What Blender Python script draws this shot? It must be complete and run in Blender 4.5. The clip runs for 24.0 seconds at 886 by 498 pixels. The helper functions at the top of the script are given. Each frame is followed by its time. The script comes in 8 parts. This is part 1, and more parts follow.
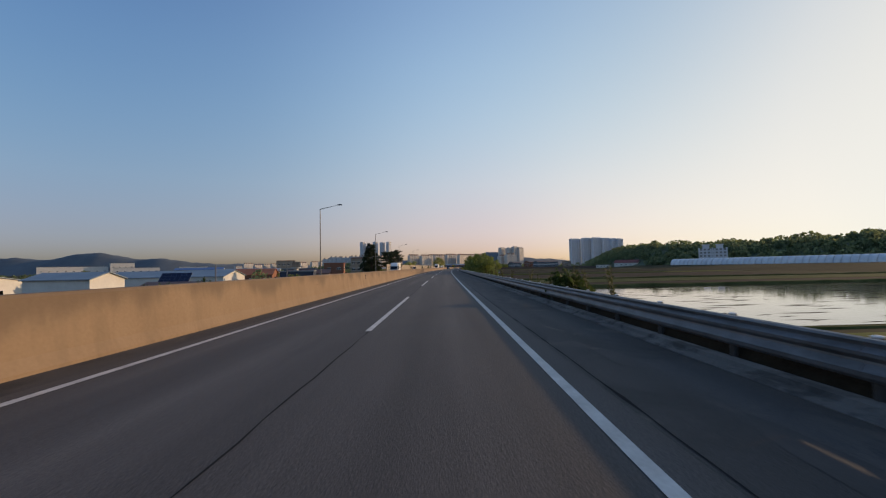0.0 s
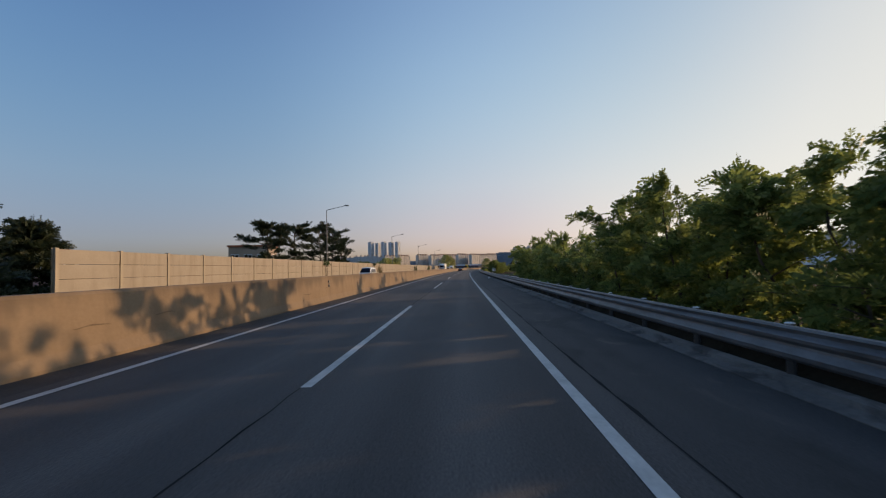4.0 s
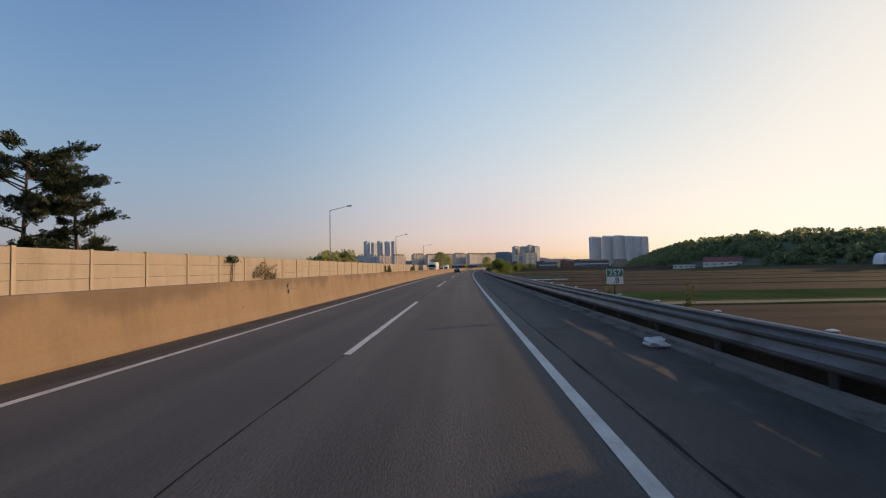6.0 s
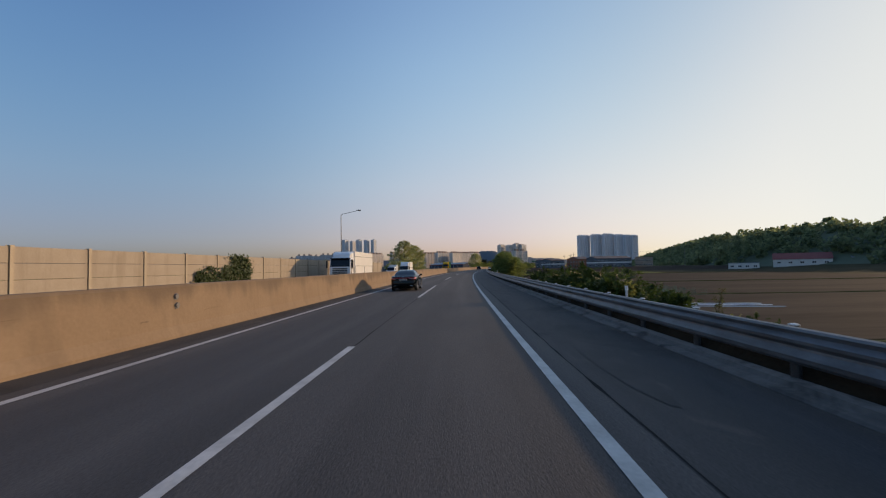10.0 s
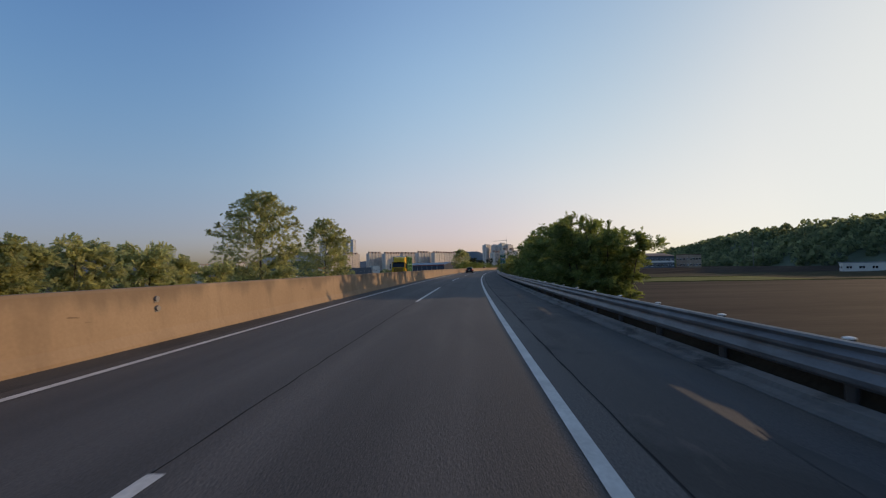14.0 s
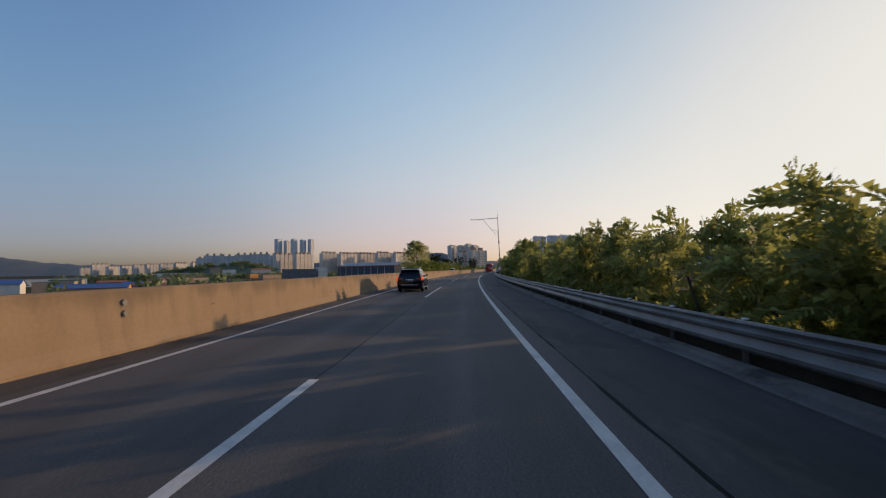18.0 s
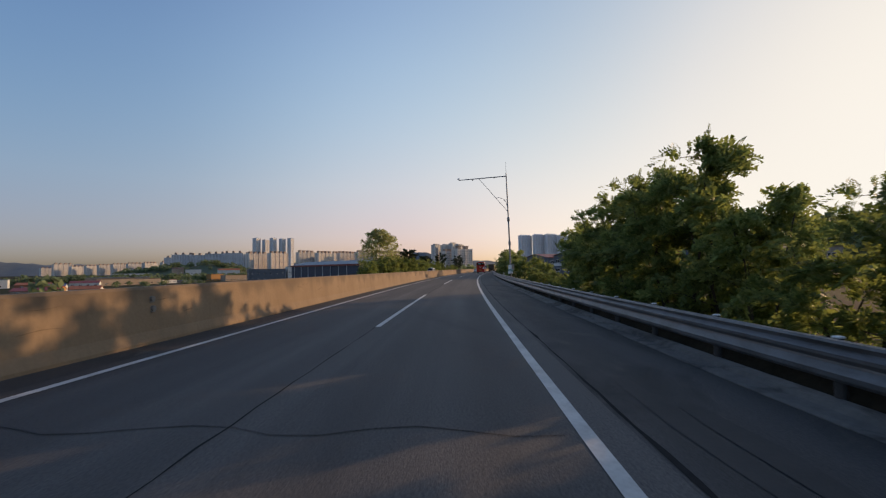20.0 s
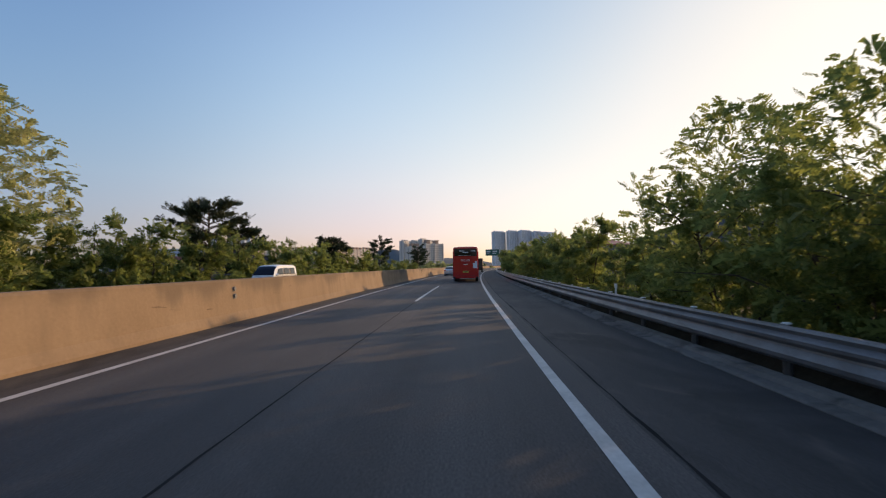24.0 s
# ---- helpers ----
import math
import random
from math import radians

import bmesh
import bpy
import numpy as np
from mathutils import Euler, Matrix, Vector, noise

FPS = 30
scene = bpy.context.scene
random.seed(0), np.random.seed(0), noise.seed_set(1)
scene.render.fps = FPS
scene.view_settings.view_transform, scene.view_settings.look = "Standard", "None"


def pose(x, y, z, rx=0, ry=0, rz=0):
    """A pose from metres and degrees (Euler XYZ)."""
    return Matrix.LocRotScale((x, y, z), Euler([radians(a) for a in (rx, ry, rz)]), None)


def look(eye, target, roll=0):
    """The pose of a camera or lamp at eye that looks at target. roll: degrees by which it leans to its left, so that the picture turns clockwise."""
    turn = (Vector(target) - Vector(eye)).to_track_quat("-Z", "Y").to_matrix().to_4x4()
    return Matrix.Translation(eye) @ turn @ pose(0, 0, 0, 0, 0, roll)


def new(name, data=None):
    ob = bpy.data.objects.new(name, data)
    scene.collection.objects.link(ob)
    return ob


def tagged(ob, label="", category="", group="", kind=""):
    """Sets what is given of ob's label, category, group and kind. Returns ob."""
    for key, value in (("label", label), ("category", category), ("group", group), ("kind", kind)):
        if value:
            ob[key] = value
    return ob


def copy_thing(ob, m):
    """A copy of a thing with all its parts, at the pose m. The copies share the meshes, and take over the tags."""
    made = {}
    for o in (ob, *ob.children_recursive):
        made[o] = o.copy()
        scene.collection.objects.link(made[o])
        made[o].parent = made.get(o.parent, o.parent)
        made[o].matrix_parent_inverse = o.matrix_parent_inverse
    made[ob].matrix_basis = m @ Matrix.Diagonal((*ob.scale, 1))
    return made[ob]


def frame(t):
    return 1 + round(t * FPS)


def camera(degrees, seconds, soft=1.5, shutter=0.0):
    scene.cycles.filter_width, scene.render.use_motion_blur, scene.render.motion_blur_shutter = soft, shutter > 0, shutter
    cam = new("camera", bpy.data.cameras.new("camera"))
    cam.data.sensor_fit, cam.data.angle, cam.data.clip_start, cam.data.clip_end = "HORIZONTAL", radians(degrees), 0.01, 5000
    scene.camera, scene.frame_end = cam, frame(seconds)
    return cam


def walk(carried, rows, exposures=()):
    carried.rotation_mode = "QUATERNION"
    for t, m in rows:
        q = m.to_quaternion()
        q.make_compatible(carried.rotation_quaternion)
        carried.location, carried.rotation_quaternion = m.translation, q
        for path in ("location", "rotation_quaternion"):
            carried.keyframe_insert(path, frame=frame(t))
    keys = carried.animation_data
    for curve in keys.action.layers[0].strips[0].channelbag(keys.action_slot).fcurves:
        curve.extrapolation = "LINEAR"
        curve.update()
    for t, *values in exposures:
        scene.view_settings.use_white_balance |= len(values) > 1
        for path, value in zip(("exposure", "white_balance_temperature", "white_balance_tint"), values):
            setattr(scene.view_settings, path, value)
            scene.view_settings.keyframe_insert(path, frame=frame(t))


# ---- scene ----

# ---------------------------------------------------------------- the road's line
# s counts stations of STATION metres along the dashed line
STATION = 1.2
KNOTS_S = (-400, 0, 80, 166, 233, 300, 378, 456, 517, 600, 700, 900, 3000)
KNOTS_A = (-1.25, 0.0, 0.5, 1.5, 2.75, 5.17, 8.69, 12.67, 15.84, 19.92, 23.9, 29.3, 33.1)
_s = np.arange(-400.0, 3001.0, 1.0)
_a = np.interp(_s, KNOTS_S, KNOTS_A)
_pad = np.concatenate((np.full(30, _a[0]), _a, np.full(30, _a[-1])))
_a = np.radians(np.convolve(_pad, np.ones(61) / 61, mode="valid"))
_x = STATION * np.concatenate(([0.0], np.cumsum(np.sin(_a))[:-1]))
_y = STATION * np.concatenate(([0.0], np.cumsum(np.cos(_a))[:-1]))
_x -= _x[400]
_y -= _y[400]


def head(s):
    """The road's heading at s, in degrees to the right of the y axis."""
    return math.degrees(float(np.interp(s, _s, _a)))


def P(s, u, z=0.0):
    """The place at station s along the dashed line, u metres to its right, z up."""
    a = float(np.interp(s, _s, _a))
    return Vector((float(np.interp(s, _s, _x)) + u * math.cos(a), float(np.interp(s, _s, _y)) - u * math.sin(a), z))


def on_road(s, u, z=0.0, turn=0.0):
    """A pose on the road's line whose y axis looks along it; turn in degrees to the left."""
    p = P(s, u, z)
    return pose(p.x, p.y, p.z, 0, 0, -head(s) + turn)


def land(x, y, z=0.0):
    """A place off the road: x in metres to the right, y in stations ahead of the start."""
    return Vector((x, y * STATION, z))


def afar(deg, d, z=0.0):
    """A place seen from the start at deg to the right of the y axis, d away."""
    return Vector((d * math.sin(radians(deg)), d * math.cos(radians(deg)), z))


# ---------------------------------------------------------------- the camera
cam = camera(89.6, 24.0, soft=1.2, shutter=0.05)
EYE = 1.607


def way(t):
    """Stations driven after t seconds: slowing a little, then steady."""
    return 24.8 * t - 0.15 * t * t if t < 17 else 24.8 * 17 - 0.15 * 289 + 19.8 * (t - 17)


# seconds, place across the road, turn to the left of the road, pitch up, lean
CAMERA_ROWS = (
    (0.0, 1.94, 0.01, 2.31, -1.10),
    (1.0, 2.02, 0.68, 2.38, -1.10),
    (2.0, 2.07, 1.33, 2.42, -1.10),
    (3.0, 2.10, 2.00, 2.44, -1.10),
    (6.0, 2.18, 2.33, 2.42, -1.10),
    (7.0, 2.21, 2.45, 2.45, -1.10),
    (8.0, 2.20, 2.23, 2.41, -1.10),
    (9.0, 2.19, 2.00, 2.37, -1.10),
    (10.0, 2.20, 1.77, 2.33, -1.10),
    (11.0, 2.24, 2.02, 2.38, -1.10),
    (14.0, 2.47, 2.75, 2.43, -1.10),
    (15.0, 2.33, 2.48, 2.50, -1.00),
    (16.0, 2.18, 2.22, 2.55, -0.90),
    (17.0, 2.14, 1.96, 2.63, -0.82),
    (18.0, 2.15, 1.95, 2.60, -0.82),
    (21.0, 2.41, 1.96, 2.50, -0.90),
    (22.0, 2.36, 2.08, 2.43, -0.90),
    (23.0, 2.29, 2.22, 2.30, -0.90),
    (24.0, 2.27, 2.35, 2.19, -0.90),
)
_rows = []
for k in range(49):
    t = k / 2
    u, turn, up, lean = (float(np.interp(t, [r[0] for r in CAMERA_ROWS], [r[j] for r in CAMERA_ROWS])) for j in (1, 2, 3, 4))
    p = P(way(t), u, EYE)
    h, e = radians(head(way(t)) - turn), radians(up)
    _rows.append((t, look(p, p + Vector((math.sin(h) * math.cos(e), math.cos(h) * math.cos(e), math.sin(e))), lean)))
# seconds, stops, kelvin, tint
walk(cam, _rows, ((0.0, 0.05, 7450, 18), (3.0, -0.02, 7250, 17), (5.5, 0.15, 8050, 20), (6.0, 0.2, 8150, 21), (7.0, 0.0, 7300, 17), (11.0, 0.0, 7150, 17), (14.0, -0.02, 7100, 17), (15.0, 0.05, 7200, 18), (16.0, 0.5, 8250, 22), (17.0, 0.02, 8050, 20), (18.0, -0.02, 7550, 19), (21.0, 0.16, 8000, 22), (22.0, -0.15, 7400, 18), (23.0, -0.04, 7150, 16), (24.0, 0.36, 7900, 21)))

# ---------------------------------------------------------------- daylight
SUN_HEAD, SUN_UP = 65.3, 12.2
world = bpy.data.worlds.new("evening_sky")
scene.world = world
world.use_nodes = True
_sky = world.node_tree.nodes.new("ShaderNodeTexSky")
_sky.sky_type, _sky.sun_disc = "NISHITA", False
_sky.sun_elevation, _sky.sun_rotation = radians(SUN_UP), radians(SUN_HEAD)
_sky.dust_density, _sky.air_density, _sky.ozone_density = 1.4, 1.0, 3.2
_soft = world.node_tree.nodes.new("ShaderNodeGamma")
_soft.inputs[1].default_value = 1.7
world.node_tree.links.new(_sky.outputs[0], _soft.inputs[0])
_rich = world.node_tree.nodes.new("ShaderNodeHueSaturation")
_rich.inputs["Saturation"].default_value, _rich.inputs["Hue"].default_value = 1.0, 0.506
# haze evens out the glow round the sun: c / (1 + k c)
_k = world.node_tree.nodes.new("ShaderNodeVectorMath")
_k.operation = "MULTIPLY_ADD"
_k.inputs[1].default_value, _k.inputs[2].default_value = (0.26, 0.26, 0.26), (1, 1, 1)
_even = world.node_tree.nodes.new("ShaderNodeVectorMath")
_even.operation = "DIVIDE"
world.node_tree.links.new(_soft.outputs[0], _k.inputs[0])
world.node_tree.links.new(_soft.outputs[0], _even.inputs[0])
world.node_tree.links.new(_k.outputs[0], _even.inputs[1])
world.node_tree.links.new(_even.outputs[0], _rich.inputs["Color"])
_warm = world.node_tree.nodes.new("ShaderNodeVectorMath")
_warm.operation = "MULTIPLY"
_warm.inputs[1].default_value = (1.0, 0.995, 0.985)
world.node_tree.links.new(_rich.outputs[0], _warm.inputs[0])
# evening haze: a wide glow towards the sun, and a duller band low over the horizon
_dir = world.node_tree.nodes.new("ShaderNodeTexCoord")
_dot = world.node_tree.nodes.new("ShaderNodeVectorMath")
_dot.operation = "DOT_PRODUCT"
_dot.inputs[1].default_value = afar(SUN_HEAD, math.cos(radians(SUN_UP)), math.sin(radians(SUN_UP)))
world.node_tree.links.new(_dir.outputs["Generated"], _dot.inputs[0])
_up = world.node_tree.nodes.new("ShaderNodeSeparateXYZ")
world.node_tree.links.new(_dir.outputs["Generated"], _up.inputs[0])


def haze(value, lo, hi, stops):
    """A soft run of colours over value, in halves, so that it may pass one."""
    nt = world.node_tree
    mr, ramp = nt.nodes.new("ShaderNodeMapRange"), nt.nodes.new("ShaderNodeValToRGB")
    mr.inputs["From Min"].default_value, mr.inputs["From Max"].default_value = lo, hi
    nt.links.new(value, mr.inputs[0])
    nt.links.new(mr.outputs[0], ramp.inputs[0])
    ramp.color_ramp.interpolation = "B_SPLINE"
    el = ramp.color_ramp.elements
    el[0].position, el[1].position = stops[0][0], stops[-1][0]
    for f, _ in stops[1:-1]:
        el.new(f)
    for e, (_, c) in zip(el, stops):
        e.color = (*(x / 2 for x in c), 1)
    return ramp.outputs[0]


_glow = haze(_dot.outputs["Value"], -1, 1, ((0.0, (0.90, 0.95, 1.0)), (0.36, (0.86, 0.93, 1.0)), (0.55, (1.14, 1.10, 1.07)), (0.70, (1.70, 1.46, 1.29)), (0.84, (1.24, 1.20, 1.15)), (0.95, (0.85, 0.96, 1.02)), (1.0, (0.82, 0.93, 0.98))))
_low = haze(_up.outputs["Z"], 0, 0.5, ((0.0, (0.68, 0.64, 0.83)), (0.12, (0.62, 0.585, 0.74)), (0.36, (0.79, 0.755, 0.84)), (0.75, (1, 1, 1)), (1.0, (1, 1, 1))))
# towards the sun the band thins out
_thin, _band = world.node_tree.nodes.new("ShaderNodeMapRange"), world.node_tree.nodes.new("ShaderNodeMix")
_thin.interpolation_type = "SMOOTHSTEP"
_thin.inputs["From Min"].default_value, _thin.inputs["From Max"].default_value = 0.45, 0.92
_band.data_type = "RGBA"
_band.inputs[7].default_value = (0.485, 0.485, 0.475, 1)
world.node_tree.links.new(_dot.outputs["Value"], _thin.inputs[0])
world.node_tree.links.new(_thin.outputs[0], _band.inputs[0])
world.node_tree.links.new(_low, _band.inputs[6])
_veil = _warm.outputs[0]
for _c in (_glow, _band.outputs[2]):
    _mul, _two = world.node_tree.nodes.new("ShaderNodeVectorMath"), world.node_tree.nodes.new("ShaderNodeVectorMath")
    _mul.operation, _two.operation = "MULTIPLY", "SCALE"
    _two.inputs["Scale"].default_value = 2.0
    world.node_tree.links.new(_veil, _mul.inputs[0])
    world.node_tree.links.new(_c, _mul.inputs[1])
    world.node_tree.links.new(_mul.outputs[0], _two.inputs[0])
    _veil = _two.outputs[0]
world.node_tree.links.new(_veil, world.node_tree.nodes["Background"].inputs[0])
world.node_tree.nodes["Background"].inputs[1].default_value = 0.255
sun = new("sun", bpy.data.lights.new("sun", "SUN"))
sun.data.energy, sun.data.angle, sun.data.color = 2.75, radians(0.6), (1.0, 0.74, 0.46)
sun.matrix_world = look((0, 0, 60), Vector((0, 0, 60)) - afar(SUN_HEAD, math.cos(radians(SUN_UP)), math.sin(radians(SUN_UP))))
scene.view_settings.exposure = 0.0

# ---------------------------------------------------------------- materials


def mat(name, dark, light, rough=0.8, metal=0.0, fine=8.0, coarse=0.6, bump=0.15, stretch=(1, 1, 1), vary=0.0, coat=0.0, spec=0.5, uv=False):
    """A surface between two colours, broken up at two scales, with a fine relief."""
    m = bpy.data.materials.new(name)
    m.use_nodes = True
    nt = m.node_tree
    n, lk = nt.nodes, nt.links
    b = n["Principled BSDF"]
    tc = n.new("ShaderNodeTexCoord")
    mp = n.new("ShaderNodeMapping")
    mp.inputs["Scale"].default_value = stretch
    lk.new(tc.outputs["UV" if uv else "Object"], mp.inputs[0])
    small, large = n.new("ShaderNodeTexNoise"), n.new("ShaderNodeTexNoise")
    small.inputs["Scale"].default_value, large.inputs["Scale"].default_value = fine, coarse
    small.inputs["Detail"].default_value, large.inputs["Detail"].default_value = 5, 4
    lk.new(mp.outputs[0], small.inputs[0])
    lk.new(mp.outputs[0], large.inputs[0])
    mix = n.new("ShaderNodeMath")
    mix.operation = "MULTIPLY_ADD"
    lk.new(large.outputs[0], mix.inputs[0])
    mix.inputs[1].default_value = 0.65
    half = n.new("ShaderNodeMath")
    half.operation = "MULTIPLY"
    lk.new(small.outputs[0], half.inputs[0])
    half.inputs[1].default_value = 0.35
    lk.new(half.outputs[0], mix.inputs[2])
    ramp = n.new("ShaderNodeMapRange")
    ramp.inputs["From Min"].default_value, ramp.inputs["From Max"].default_value = 0.3, 0.7
    lk.new(mix.outputs[0], ramp.inputs[0])
    col = n.new("ShaderNodeMix")
    col.data_type = "RGBA"
    col.inputs[6].default_value, col.inputs[7].default_value = (*dark, 1), (*light, 1)
    lk.new(ramp.outputs[0], col.inputs[0])
    out = col.outputs[2]
    if vary:
        info = n.new("ShaderNodeObjectInfo")
        vr = n.new("ShaderNodeMapRange")
        vr.inputs["To Min"].default_value, vr.inputs["To Max"].default_value = 1 - vary, 1 + vary
        lk.new(info.outputs["Random"], vr.inputs[0])
        hsv = n.new("ShaderNodeHueSaturation")
        lk.new(vr.outputs[0], hsv.inputs["Value"])
        lk.new(out, hsv.inputs["Color"])
        out = hsv.outputs[0]
    lk.new(out, b.inputs["Base Color"])
    b.inputs["Roughness"].default_value, b.inputs["Metallic"].default_value = rough, metal
    b.inputs["Coat Weight"].default_value, b.inputs["Specular IOR Level"].default_value = coat, spec
    if bump:
        bp = n.new("ShaderNodeBump")
        bp.inputs["Strength"].default_value, bp.inputs["Distance"].default_value = bump, 0.02
        lk.new(small.outputs[0], bp.inputs["Height"])
        lk.new(bp.outputs[0], b.inputs["Normal"])
    return m


def leafy(name, dark, light, through_leaf=0.35):
    """Leaves: each island its own green, and some light passing through."""
    m = bpy.data.materials.new(name)
    m.use_nodes = True
    nt = m.node_tree
    n, lk = nt.nodes, nt.links
    b = n["Principled BSDF"]
    geo, info = n.new("ShaderNodeNewGeometry"), n.new("ShaderNodeObjectInfo")
    add = n.new("ShaderNodeMath")
    add.operation = "MULTIPLY_ADD"
    lk.new(info.outputs["Random"], add.inputs[0])
    add.inputs[1].default_value = 0.3
    sc = n.new("ShaderNodeMath")
    sc.operation = "MULTIPLY"
    lk.new(geo.outputs["Random Per Island"], sc.inputs[0])
    sc.inputs[1].default_value = 0.7
    lk.new(sc.outputs[0], add.inputs[2])
    col = n.new("ShaderNodeMix")
    col.data_type = "RGBA"
    col.inputs[6].default_value, col.inputs[7].default_value = (*dark, 1), (*light, 1)
    lk.new(add.outputs[0], col.inputs[0])
    lk.new(col.outputs[2], b.inputs["Base Color"])
    b.inputs["Roughness"].default_value = 0.55
    b.inputs["Specular IOR Level"].default_value = 0.3
    tr, ms, sap = n.new("ShaderNodeBsdfTranslucent"), n.new("ShaderNodeMixShader"), n.new("ShaderNodeVectorMath")
    sap.operation = "MULTIPLY"
    sap.inputs[1].default_value = (1.35, 1.4, 1.25)
    lk.new(col.outputs[2], sap.inputs[0])
    lk.new(sap.outputs[0], tr.inputs[0])
    ms.inputs[0].default_value = through_leaf
    lk.new(b.outputs[0], ms.inputs[1])
    lk.new(tr.outputs[0], ms.inputs[2])
    lk.new(ms.outputs[0], n["Material Output"].inputs[0])
    return m


def streaked_concrete(name, dark, light, streak):
    """Weathered concrete: blotches, vertical water streaks and pits."""
    m = mat(name, dark, light, 0.88, fine=14, coarse=0.5, bump=0.25)
    nt = m.node_tree
    n, lk = nt.nodes, nt.links
    geo = n.new("ShaderNodeNewGeometry")
    mp = n.new("ShaderNodeMapping")
    mp.inputs["Scale"].default_value = (1.1, 1.1, 0.16)
    lk.new(geo.outputs["Position"], mp.inputs[0])
    tx = n.new("ShaderNodeTexNoise")
    tx.inputs["Scale"].default_value, tx.inputs["Detail"].default_value, tx.inputs["Roughness"].default_value = 1.3, 6, 0.65
    lk.new(mp.outputs[0], tx.inputs[0])
    mr = n.new("ShaderNodeMapRange")
    mr.inputs["From Min"].default_value, mr.inputs["From Max"].default_value = 0.5, 0.72
    lk.new(tx.outputs[0], mr.inputs[0])
    mix = n.new("ShaderNodeMix")
    mix.data_type = "RGBA"
    b = n["Principled BSDF"]
    lk.new(b.inputs["Base Color"].links[0].from_socket, mix.inputs[6])
    mix.inputs[7].default_value = (*streak, 1)
    amt = n.new("ShaderNodeMath")
    amt.operation = "MULTIPLY"
    lk.new(mr.outputs[0], amt.inputs[0])
    amt.inputs[1].default_value = 0.5
    lk.new(amt.outputs[0], mix.inputs[0])
    lk.new(mix.outputs[2], b.inputs["Base Color"])
    return m


def soiled(m, scale, lo, hi, colour, amount, stretch=(1, 1, 1)):
    """Lays blotches of dirt or dust over a surface."""
    n, lk = m.node_tree.nodes, m.node_tree.links
    b = n["Principled BSDF"]
    geo, mp, tx, mr, mix = (n.new(k) for k in ("ShaderNodeNewGeometry", "ShaderNodeMapping", "ShaderNodeTexNoise", "ShaderNodeMapRange", "ShaderNodeMix"))
    mp.inputs["Scale"].default_value = stretch
    lk.new(geo.outputs["Position"], mp.inputs[0])
    lk.new(mp.outputs[0], tx.inputs[0])
    for k, v in (("Scale", scale), ("Detail", 7), ("Roughness", 0.62), ("Distortion", 0.7)):
        tx.inputs[k].default_value = v
    mr.inputs["From Min"].default_value, mr.inputs["From Max"].default_value = lo, hi
    mr.inputs["To Max"].default_value = amount
    lk.new(tx.outputs[0], mr.inputs[0])
    mix.data_type = "RGBA"
    mix.inputs[7].default_value = (*colour, 1)
    lk.new(mr.outputs[0], mix.inputs[0])
    lk.new(b.inputs["Base Color"].links[0].from_socket, mix.inputs[6])
    lk.new(mix.outputs[2], b.inputs["Base Color"])
    return m


